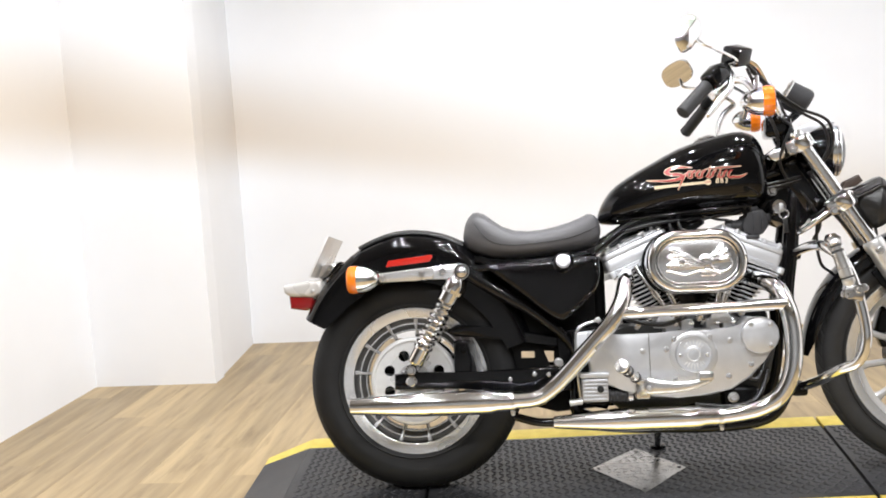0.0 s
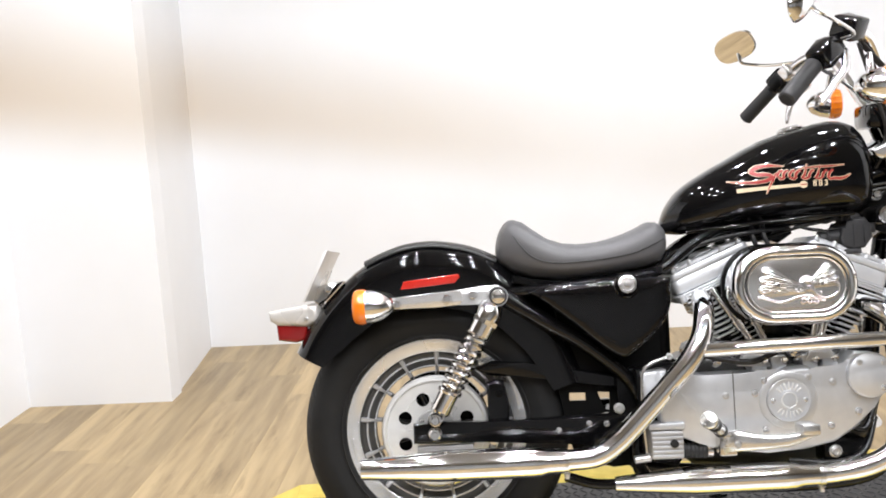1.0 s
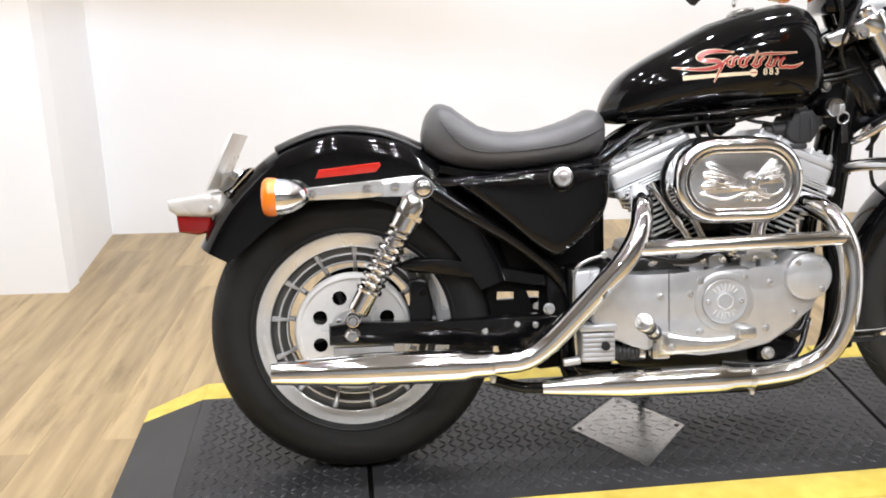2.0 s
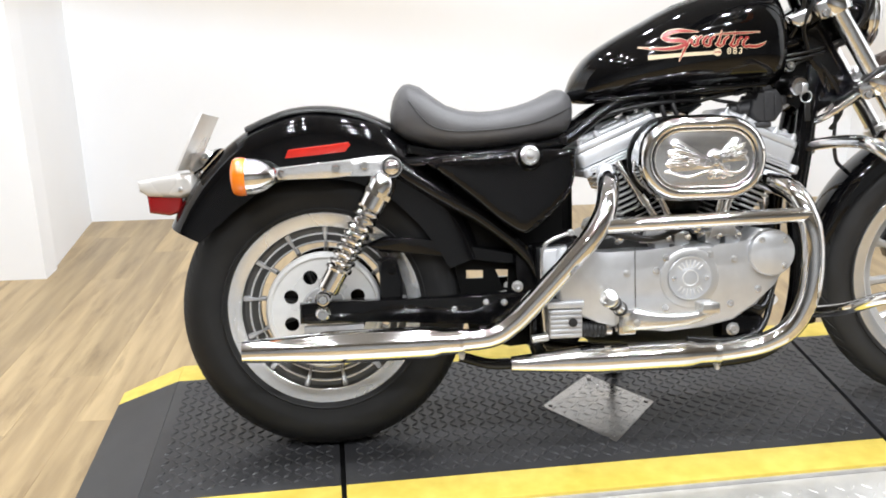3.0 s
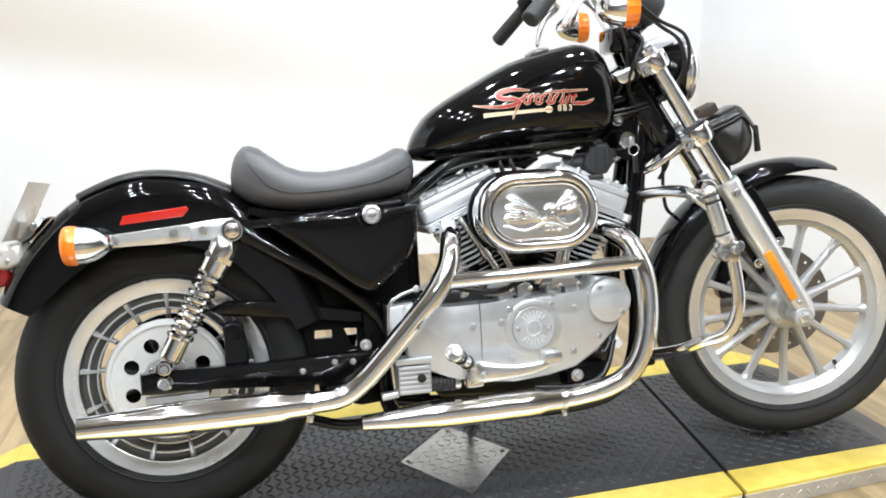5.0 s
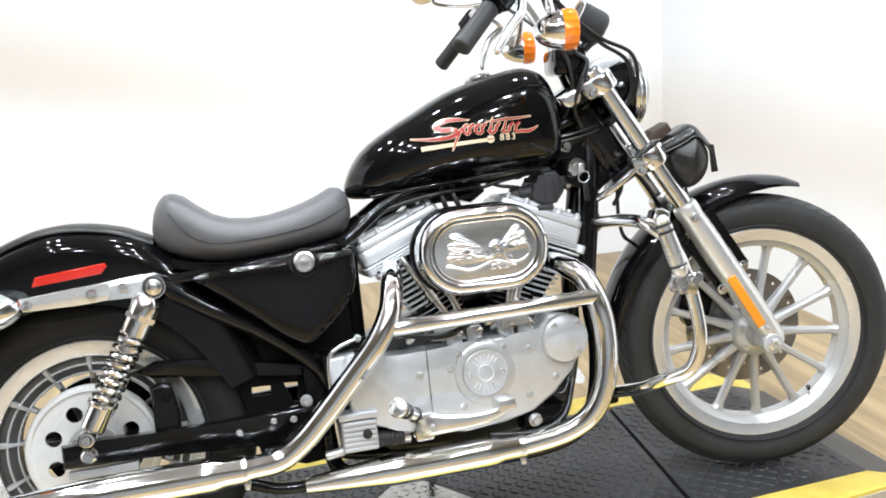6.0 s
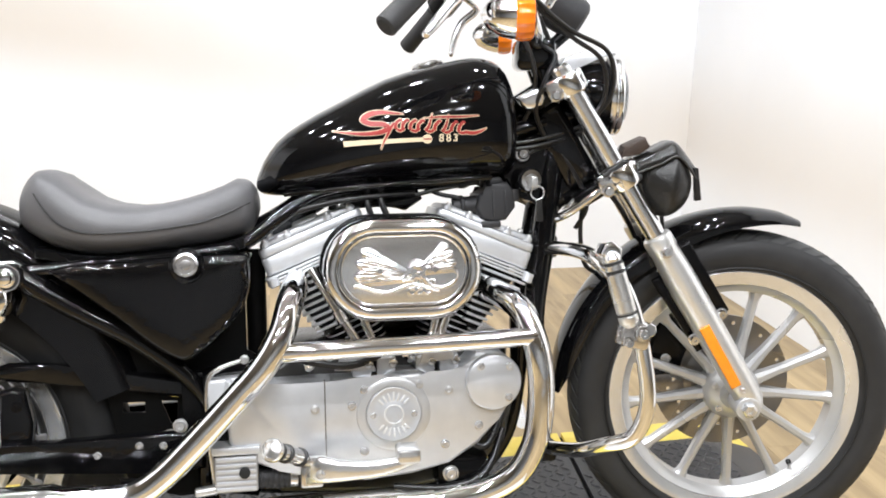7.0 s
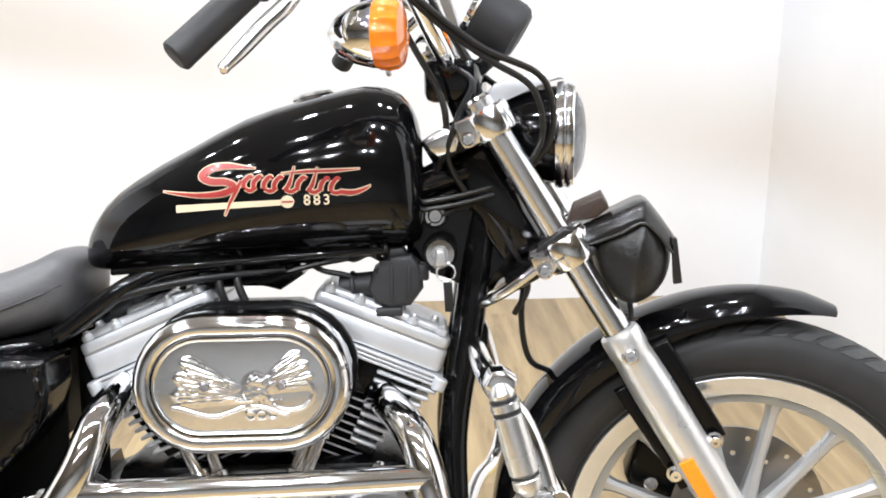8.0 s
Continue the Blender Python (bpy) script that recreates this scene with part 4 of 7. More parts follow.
# struts, shocks, rear indicators and side reflectors
for s in (-1, 1):
    y = lambda v: (v if s < 0 else -v)
    nearside = s < 0
    outline = [(-0.094, 0.624), (-0.09, 0.645), (0.02, 0.656), (0.135, 0.668), (0.165, 0.669), (0.184, 0.658), (0.188, 0.640), (0.178, 0.624), (0.16, 0.618), (0.13, 0.628), (0.02, 0.626)]
    b_ = crowned(prism(outline, -0.116, -0.104, bevel=0.003), ((0.003, 0.0018), (0.004, 0.0014), (0.004, 0.0008)))
    if not nearside:
        mirror_y(b_)
    st = part("mudguard_strut", b_, POLISH, bike, "chrome mudguard strut", angle=60)
    b_ = crowned(prism([(-0.088, 0.622), (-0.088, 0.648), (0.02, 0.657), (0.078, 0.662), (0.082, 0.640), (0.074, 0.626), (0.02, 0.623)], -0.1215, -0.115, bevel=0.002),
                 ((0.003, 0.0016), (0.004, 0.0012), (0.003, 0.0005)))
    part("cover_plate", b_ if nearside else mirror_y(b_), POLISH, st, angle=60)
    for x_, z_ in ((-0.075, 0.634), (0.045, 0.642), (0.105, 0.648)):
        bolt(st, (x_, s * (0.1242 if x_ < 0.08 else 0.1195), z_), (0, s, 0), 0.0075, 0.007, CHROME)
    # shock absorber
    A_, B_ = Vector((0.163, s * 0.132, 0.643)), Vector((0.006, s * 0.132, 0.364))
    d_ = (B_ - A_).normalized()
    at = lambda f: A_ + (B_ - A_) * f
    L_ = (B_ - A_).length
    shock = part("shock_absorber", lathe([(0.014, 0.016), (0.022, 0.022), (0.027, 0.032), (0.0295, 0.040), (0.0295, 0.062), (0.0275, 0.064), (0.0275, 0.068), (0.0300, 0.070), (0.0300, 0.099), (0.0265, 0.103), (0.016, 0.105)], A_, d_, seg=12), CHROME, bike, "chrome shock absorber with coil spring")
    part("top_eye", lathe([(0.0225, -0.016), (0.0235, -0.014), (0.0235, 0.014), (0.0225, 0.016), (0.012, 0.016), (0.012, -0.016)], A_, (0, 1, 0), closed=True), CHROME, shock)
    part("top_bolt", lathe([(0.0160, 0), (0.0160, 0.003), (0.0125, 0.0045), (0.0118, 0.008), (0.0105, 0.0105), (0.007, 0.0122), (0, 0.013)], A_ + Vector((0, s * 0.0165, 0)), (0, s, 0), seg=24), CHROME, shock)
    part("bush", lathe([(0.0205, 0), (0.0205, 0.0012), (0.0165, 0.0016), (0.0165, 0)], A_ + Vector((0, s * 0.0155, 0)), (0, s, 0), seg=24), GRIP, shock)
    part("collar", lathe([(0.0285, 0.0), (0.0325, 0.001), (0.0325, 0.012), (0.0285, 0.013)], A_ + d_ * 0.058, d_, seg=6), SATCHROME, shock)
    part("damper_rod", cyl(at(0.1), at(0.9), 0.0150), WORN, shock)
    turns, steps = 9.5, 14
    f0, f1 = 0.30, 0.80
    fr = frame_of(d_).to_3x3()
    coil = [A_ + d_ * L_ * (f0 + (f1 - f0) * k / (turns * steps)) + fr @ Vector((0.0235 * math.cos(2 * math.pi * k / steps), 0.0235 * math.sin(2 * math.pi * k / steps), 0)) for k in range(int(turns * steps) + 1)]
    part("spring", tube(coil, 0.0060, seg=8, n=1), CHROME, shock, "chrome coil spring")
    part("lower_body", lathe([(0.012, 0), (0.029, 0.002), (0.0295, 0.006), (0.0245, 0.009), (0.0245, 0.055), (0.020, 0.061), (0.010, 0.063), (0, 0.063)], at(0.755), d_, seg=24), CHROME, shock)
    part("bottom_eye", lathe([(0.0175, -0.014), (0.0185, -0.012), (0.0185, 0.012), (0.0175, 0.014), (0, 0.014), (0, -0.014)], B_, (0, 1, 0)), CHROME, shock)
    bolt(shock, B_ + Vector((0, s * 0.014, 0)), (0, s, 0), 0.0105, 0.01, CHROME)
    bolt(shock, at(0.24) + Vector((0.024, s * 0.01, 0.0)), (0.6, s * 0.6, 0), 0.006, 0.008, CHROME)
    # indicator facing backwards
    c_ = Vector((-0.09, s * 0.142, 0.632))
    ind = part("rear_indicator", lathe([(0, 0.014), (0.010, 0.012), (0.017, 0.006), (0.026, -0.005), (0.033, -0.018), (0.0375, -0.034), (0.0388, -0.046), (0.0388, -0.052), (0.0, -0.052)], c_, (1, 0, 0), seg=32), CHROME, bike, "chrome bullet indicator with amber lens")
    part("lens", lathe([(0.0385, 0), (0.0402, 0.003), (0.0412, 0.010), (0.0410, 0.018), (0.0390, 0.025), (0.035, 0.029), (0.02, 0.0325), (0, 0.0335)], c_ + Vector((-0.052, 0, 0)), (-1, 0, 0), seg=48), ORANGE, ind, "amber lens")
    part("stem", tube([(-0.075, s * 0.112, 0.634), (-0.085, s * 0.13, 0.633), (-0.095, s * 0.142, 0.632)], 0.009, n=3), CHROME, ind)
    # reflector on the mudguard's flank
    b_ = prism([(-0.066, 0.667), (-0.058, 0.686), (0.072, 0.699), (0.076, 0.692), (0.064, 0.678)], -0.101, -0.092, bevel=0.002)
    part("side_reflector", b_ if nearside else mirror_y(b_), RED, mud, "long red reflector")

# seat: lofted along its length with a dished top
SX = [0.166, 0.172, 0.185, 0.205, 0.241, 0.289, 0.338, 0.40, 0.466, 0.531, 0.555, 0.568, 0.574]
ST_ = [0.765, 0.792, 0.816, 0.828, 0.815, 0.781, 0.767, 0.768, 0.783, 0.806, 0.803, 0.788, 0.767]
SB_ = [0.735, 0.716, 0.706, 0.693, 0.676, 0.668, 0.668, 0.672, 0.678, 0.691, 0.703, 0.722, 0.742]
SW_ = [0.06, 0.085, 0.105, 0.122, 0.138, 0.148, 0.15, 0.146, 0.134, 0.112, 0.096, 0.076, 0.042]
fT, fB, fW = smooth1(SX, ST_), smooth1(SX, SB_), smooth1(SX, SW_)


def seat_ring(x, n=30):
    zt, zb, w = fT(x), fB(x), fW(x)
    out = []
    for k in range(n):
        a = 2 * math.pi * k / n
        c, s_ = math.cos(a), math.sin(a)
        yy = w * math.copysign(abs(c) ** 0.72, c)
        h = (zt - zb) / 2
        zz = zb + h + h * math.copysign(abs(s_) ** 0.8, s_)
        if s_ > 0:
            zz -= 0.012 * max(0.0, 1 - abs(yy) / w) * (1 if 0.24 < x < 0.52 else 0.3)
        out.append((x, yy, zz))
    return out


seat = part("seat", add_loft(bmesh.new(), [seat_ring(x) for x in (0.166, 0.168, 0.172, 0.178, 0.186, 0.196, 0.21, 0.23, 0.255, 0.285, 0.32, 0.36, 0.40, 0.44, 0.48, 0.51, 0.535, 0.55, 0.558, 0.564, 0.568, 0.571, 0.5728, 0.5738)]), VINYL, bike, "dished black vinyl solo seat", angle=60)
for s in (-1, 1):
    pts = []
    for x, q in ((0.205, 0.62), (0.225, 0.42), (0.25, 0.30), (0.29, 0.32), (0.35, 0.38), (0.42, 0.38), (0.48, 0.36), (0.53, 0.40), (0.56, 0.5)):
        zt, zb, w = fT(x), fB(x), fW(x)
        h = (zt - zb) / 2
        zz = zb + 2 * h * (0.16 + 0.8 * q)
        sv = max(-1, min(1, (zz - zb - h) / h))
        sv = math.copysign(abs(sv) ** (1 / 0.8), sv)
        cv = max(0, 1 - sv * sv) ** 0.5
        pts.append((x, s * (w * cv ** 0.72 + 0.0002), zz))
    part("seam", tube(pts, 0.0016, seg=6), LEATHER, seat)
part("seat_pan", prism([(0.20, 0.69), (0.30, 0.668), (0.45, 0.672), (0.55, 0.70), (0.55, 0.68), (0.45, 0.655), (0.28, 0.652), (0.20, 0.672)], -0.11, 0.11, bevel=0.004), SATIN, bike, "black steel seat base")

# oil tank under the seat with its chrome filler cap
b_ = bmesh.new()
oil = [(0.228, 0.652), (0.28, 0.663), (0.40, 0.667), (0.545, 0.671), (0.557, 0.655), (0.556, 0.612), (0.541, 0.572), (0.50, 0.527), (0.466, 0.500), (0.440, 0.491), (0.392, 0.520), (0.340, 0.566), (0.27, 0.622)]
oc = Vector((0.42, 0, 0.605))
oil_s = [(p.x, p.z) for p in smooth_path([(x, 0, z) for x, z in oil + oil[:1]], 4)[:-1]]
add_loft(b_, [[(oc.x + (x - oc.x) * q, yy, oc.z + (z - oc.z) * q) for x, z in oil_s] for q, yy in ((1.0, -0.07), (1.0, -0.146), (0.992, -0.152), (0.97, -0.157), (0.93, -0.160), (0.89, -0.1615), (0.85, -0.1625), (0.78, -0.1635), (0.62, -0.165), (0.40, -0.166), (0.15, -0.1665))])
oilt = part("oil_tank", b_, FRAME_BLACK, bike, "gloss black triangular oil tank", angle=50)
# uneven weld beads along the pressed edges
wr = random.Random(11)
for pts_ in ([(0.548, -0.158, 0.655), (0.548, -0.158, 0.612), (0.534, -0.158, 0.576), (0.496, -0.158, 0.534), (0.464, -0.158, 0.507)], [(0.27, -0.158, 0.654), (0.34, -0.158, 0.658), (0.42, -0.158, 0.659)]):
    P_ = smooth_path(pts_, 7)
    part("weld_bead", tube([p + Vector((wr.uniform(-1, 1), wr.uniform(-1, 0.6), wr.uniform(-1, 1))) * 0.0016 for p in P_], [wr.uniform(0.0025, 0.0055) for p in P_], seg=8, n=2), FRAME_BLACK, oilt)
for x_, z_ in ((0.258, 0.642), (0.536, 0.658)):
    bolt(oilt, (x_, -0.160, z_), (0, -1, 0), 0.0045, 0.004, SATIN)
part("filler_cap", lathe([(0.014, 0), (0.021, 0.004), (0.0225, 0.008), (0.0225, 0.017), (0.0205, 0.0205), (0.0165, 0.0215), (0.0155, 0.0195), (0.0085, 0.0195), (0.0075, 0.0225), (0, 0.023)], (0.455, -0.160, 0.656), (0, -1, 0.15), seg=12), SATCHROME, oilt, "satin chrome filler cap")
part("cap_socket", lathe([(0.031, 0), (0.031, 0.01), (0.026, 0.016), (0.02, 0.012)], (0.455, -0.152, 0.654), (0, -1, 0.1), seg=28), FRAME_BLACK, oilt)
part("side_cover_far", prism(oil, 0.08, 0.15, bevel=0.02, seg=4), FRAME_BLACK, oilt)
part("seat_post", tube([(0.562, 0.0, 0.40), (0.562, 0.0, 0.67)], [0.019, 0.019]), VOID, bike, "black frame seat post")
part("battery_box", box((0.30, -0.065, 0.52), (0.52, 0.08, 0.65), 0.01), VOID, oilt)

# fuel tank: lofted from superellipse sections
TX = [0.570, 0.578, 0.592, 0.62, 0.67, 0.725, 0.81, 0.897, 0.96, 0.99, 1.02, 1.036, 1.047, 1.053, 1.056]
TT = [0.802, 0.822, 0.848, 0.881, 0.914, 0.943, 0.986, 1.012, 1.026, 1.028, 1.020, 1.006, 0.985, 0.960, 0.930]
TB = [0.784, 0.776, 0.772, 0.770, 0.774, 0.779, 0.785, 0.791, 0.794, 0.795, 0.796, 0.798, 0.803, 0.813, 0.838]
TW = [0.018, 0.040, 0.062, 0.084, 0.106, 0.120, 0.131, 0.134, 0.132, 0.129, 0.123, 0.115, 0.102, 0.082, 0.040]
gT, gB, gW = smooth1(TX, TT), smooth1(TX, TB), smooth1(TX, TW)
T_EXP = 2.5


def tank_half(x, z):
    """Half width of the tank at a place on its side."""
    zt, zb, w = gT(x), gB(x), gW(x)
    zc = zb + (zt - zb) * 0.40
    h = (zt - zc) if z > zc else (zc - zb)
    q = min(1, abs(z - zc) / h)
    return w * (1 - q ** T_EXP) ** (1 / T_EXP)


def tank_ring(x, n=48):
    zt, zb, w = gT(x), gB(x), gW(x)
    zc = zb + (zt - zb) * 0.40
    out = []
    for k in range(n):
        a = 2 * math.pi * k / n
        c, s_ = math.cos(a), math.sin(a)
        h = (zt - zc) if s_ > 0 else (zc - zb)
        e = 2 / T_EXP
        out.append((x, w * math.copysign(abs(c) ** e, c), zc + h * math.copysign(abs(s_) ** e, s_)))
    return out


tank_xs = [0.570, 0.573, 0.578, 0.585, 0.595, 0.61, 0.63, 0.655, 0.69, 0.73, 0.77, 0.81, 0.85, 0.89, 0.92, 0.95, 0.975, 0.995, 1.012, 1.025, 1.035, 1.043, 1.049, 1.053, 1.0555]
tank = part("fuel_tank", add_loft(bmesh.new(), [tank_ring(x) for x in tank_xs]), BLACK, bike, "gloss black teardrop fuel tank with red and cream decal", angle=70)
part("filler_cap", lathe([(0.029, 0), (0.031, 0.004), (0.029, 0.006), (0.031, 0.008), (0.029, 0.012), (0.02, 0.015), (0, 0.016)], (0.90, 0.0, 1.007), (-0.22, 0, 1), seg=36), WORN, tank, "dull chrome filler cap")
part("tank_mount", cyl((1.0, -0.03, 0.80), (1.0, 0.03, 0.80), 0.014), SATIN, tank)
bolt(tank, (0.64, -0.075, 0.758), (0, -1, 0), 0.0045, 0.005, ZINC)
part("tank_seam", tube([(x, -gW(x) * 0.78, gB(x) - 0.001 + 0.004) for x in (0.62, 0.70, 0.80, 0.90, 1.0)], 0.005), BLACK, tank)


def decal(name, outline, lift_, material, parent, cells=0.006):
    """A flat transfer laid on the tank's flank: its outline filled and wrapped onto the surface."""
    bm = bmesh.new()
    vs = [bm.verts.new((x, 0, z)) for x, z in outline]
    edges = [bm.edges.new((vs[i], vs[(i + 1) % len(vs)])) for i in range(len(vs))]
    bmesh.ops.triangle_fill(bm, edges=edges, use_beauty=True)
    for _ in range(3):
        long_ = [e for e in bm.edges if e.calc_length() > cells * 1.6]
        if not long_:
            break
        bmesh.ops.subdivide_edges(bm, edges=long_, cuts=1)
        bmesh.ops.triangulate(bm, faces=bm.faces)
    for v in bm.verts:
        v.co.y = -tank_half(v.co.x, v.co.z) - lift_
    return part(name, bm, material, parent, angle=80)


def along(x0, z0, x1, z1):
    """Maps decal units (0..1 along, heights in the same unit) onto the flank."""
    dx, dz = x1 - x0, z1 - z0
    L_ = math.hypot(dx, dz)
    ux, uz = dx / L_, dz / L_
    return lambda u, v: (x0 + L_ * (u * ux - v * uz), z0 + L_ * (u * uz + v * ux))


DM = along(0.707, 0.8735, 0.985, 0.876)


def ribbon(pts, widths, n=6):
    """Outline of a brush stroke of changing width in decal units."""
    P = smooth_path([(u, 0, v) for u, v in pts], n)
    W_ = [interp(range(len(widths)), widths, i / n) for i in range(len(P))]
    up, dn = [], []
    for i, p in enumerate(P):
        t = (P[min(i + 1, len(P) - 1)] - P[max(0, i - 1)]).normalized()
        up.append(DM(p.x - t.z * W_[i], p.z + t.x * W_[i]))
        dn.append(DM(p.x + t.z * W_[i], p.z - t.x * W_[i]))
    return up + dn[::-1]


STROKES = [
    ([(0.460, 0.135), (0.395, 0.143), (0.316, 0.150), (0.242, 0.139), (0.198, 0.106), (0.242, 0.079), (0.316, 0.074), (0.356, 0.050), (0.302, 0.022), (0.193, 0.014), (0.079, 0.025), (0.000, 0.038)], [0.0011, 0.0070, 0.0140, 0.0175, 0.0175, 0.0158, 0.0149, 0.0149, 0.0140, 0.0105, 0.0053, 0.0009]),
    ([(0.390, 0.080), (0.363, 0.029), (0.333, -0.025), (0.305, -0.087)], [0.0070, 0.0079, 0.0061, 0.0014]),
    ([(0.400, 0.044), (0.405, 0.075), (0.432, 0.098), (0.446, 0.090)], [0.0096, 0.0105, 0.0088, 0.0053]),
    ([(0.446, 0.041), (0.451, 0.072), (0.477, 0.096), (0.491, 0.088)], [0.0096, 0.0105, 0.0088, 0.0053]),
    ([(0.495, 0.038), (0.500, 0.069), (0.526, 0.094), (0.540, 0.086)], [0.0096, 0.0105, 0.0088, 0.0053]),
    ([(0.544, 0.035), (0.549, 0.066), (0.575, 0.092), (0.590, 0.084)], [0.0096, 0.0105, 0.0088, 0.0053]),
    ([(0.593, 0.026), (0.618, 0.061), (0.642, 0.141)], [0.0096, 0.0088, 0.0014]),
    ([(0.653, 0.028), (0.658, 0.059), (0.684, 0.087), (0.698, 0.079)], [0.0096, 0.0105, 0.0088, 0.0053]),
    ([(0.702, 0.019), (0.726, 0.054), (0.751, 0.134)], [0.0096, 0.0088, 0.0014]),
    ([(0.761, 0.021), (0.767, 0.052), (0.793, 0.082), (0.807, 0.074)], [0.0096, 0.0105, 0.0088, 0.0053]),
    ([(0.810, 0.017), (0.816, 0.049), (0.842, 0.080), (0.856, 0.072)], [0.0096, 0.0105, 0.0088, 0.0053]),
    ([(0.407, 0.042), (0.433, 0.031), (0.460, 0.047)], [0.0070, 0.0088, 0.0070]),
    ([(0.498, 0.036), (0.528, 0.026), (0.558, 0.041)], [0.0070, 0.0088, 0.0070]),
    ([(0.597, 0.030), (0.625, 0.021), (0.653, 0.035)], [0.0070, 0.0088, 0.0070]),
    ([(0.709, 0.022), (0.735, 0.015), (0.761, 0.028)], [0.0070, 0.0088, 0.0070]),
    ([(0.810, 0.016), (0.839, 0.009), (0.867, 0.021)], [0.0070, 0.0088, 0.0070]),
    ([(0.579, 0.108), (0.702, 0.114), (0.825, 0.115), (0.951, 0.121)], [0.0014, 0.0063, 0.0063, 0.0011]),
    ([(0.856, 0.014), (0.912, 0.009), (0.961, 0.022), (1.000, 0.042)], [0.0096, 0.0105, 0.0070, 0.0009]),
]
for pts_, ws_ in STROKES:
    decal("emblem_edge", ribbon(pts_, [w + 0.0048 for w in ws_]), 0.0010, CREAM, tank)
    decal("emblem_stroke", ribbon(pts_, ws_), 0.0022, CRIMSON, tank)
decal("emblem_bar", ribbon([(0.07, -0.048), (0.30, -0.038), (0.60, -0.028)], [0.018, 0.015, 0.013]), 0.0016, CREAM, tank)
decal("emblem_badge", [DM(0.605 + 0.032 * math.cos(a), -0.026 + 0.030 * math.sin(a)) for a in (2 * math.pi * k / 16 for k in range(16))], 0.0018, CREAM, tank)
decal("badge_bar", ribbon([(0.578, -0.026), (0.605, -0.026), (0.632, -0.026)], [0.004, 0.004, 0.004], 2), 0.0024, CRIMSON, tank)
# the number beside the bar
fc = bpy.data.curves.new("number", "FONT")
fc.body, fc.size, fc.align_x, fc.offset = "883", 0.020, "LEFT", 0.0004
fc.space_character = 1.35
tmp = new("number", fc)
dg = bpy.context.evaluated_depsgraph_get()
me_ = bpy.data.meshes.new_from_object(tmp.evaluated_get(dg))
bpy.data.objects.remove(tmp)
for v in me_.vertices:
    x_, z_ = DM(0.68 + v.co.x / 0.292, -0.043 + v.co.y / 0.292)
    v.co = (x_, -tank_half(x_, z_) - 0.0018, z_)
me_.materials.append(CREAM)
num = new("number", me_)
num.parent = tank

# ---- engine ----
CRANK = Vector((0.826, 0, 0.325))
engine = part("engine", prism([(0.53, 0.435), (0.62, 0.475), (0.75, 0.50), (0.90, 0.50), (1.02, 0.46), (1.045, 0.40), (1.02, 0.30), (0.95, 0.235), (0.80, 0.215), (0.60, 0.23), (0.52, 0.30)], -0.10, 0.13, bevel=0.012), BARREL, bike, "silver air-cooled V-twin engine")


def rounded_rect(w, d, r, n=4):
    out = []
    for sx, sy, a0 in ((1, 1, 0), (-1, 1, 90), (-1, -1, 180), (1, -1, 270)):
        for k in range(n + 1):
            a = radians(a0 + 90 * k / n)
            out.append((sx * (w - r) + r * math.cos(a), sy * (d - r) + r * math.sin(a)))
    return out


def local_slab(bm, cyl_m, v0, w, d, r, u0, u1, bevel=0.0, taper=1.0):
    """A slab across the cylinder's axis: v along the bike, y across, u up the axis."""
    a = [bm.verts.new(cyl_m @ Vector((v0 + p, q, u0))) for p, q in rounded_rect(w, d, r)]
    b = [bm.verts.new(cyl_m @ Vector((v0 + p * taper, q * taper, u1))) for p, q in rounded_rect(w, d, r)]
    fa, fb = bm.faces.new(list(reversed(a))), bm.faces.new(b)
    n = len(a)
    for i in range(n):
        j = (i + 1) % n
        bm.faces.new((a[i], a[j], b[j], b[i]))
    if bevel:
        bmesh.ops.bevel(bm, geom=list(fb.edges) + list(fa.edges), offset=bevel, segments=2, affect="EDGES", profile=0.5)
    return bm


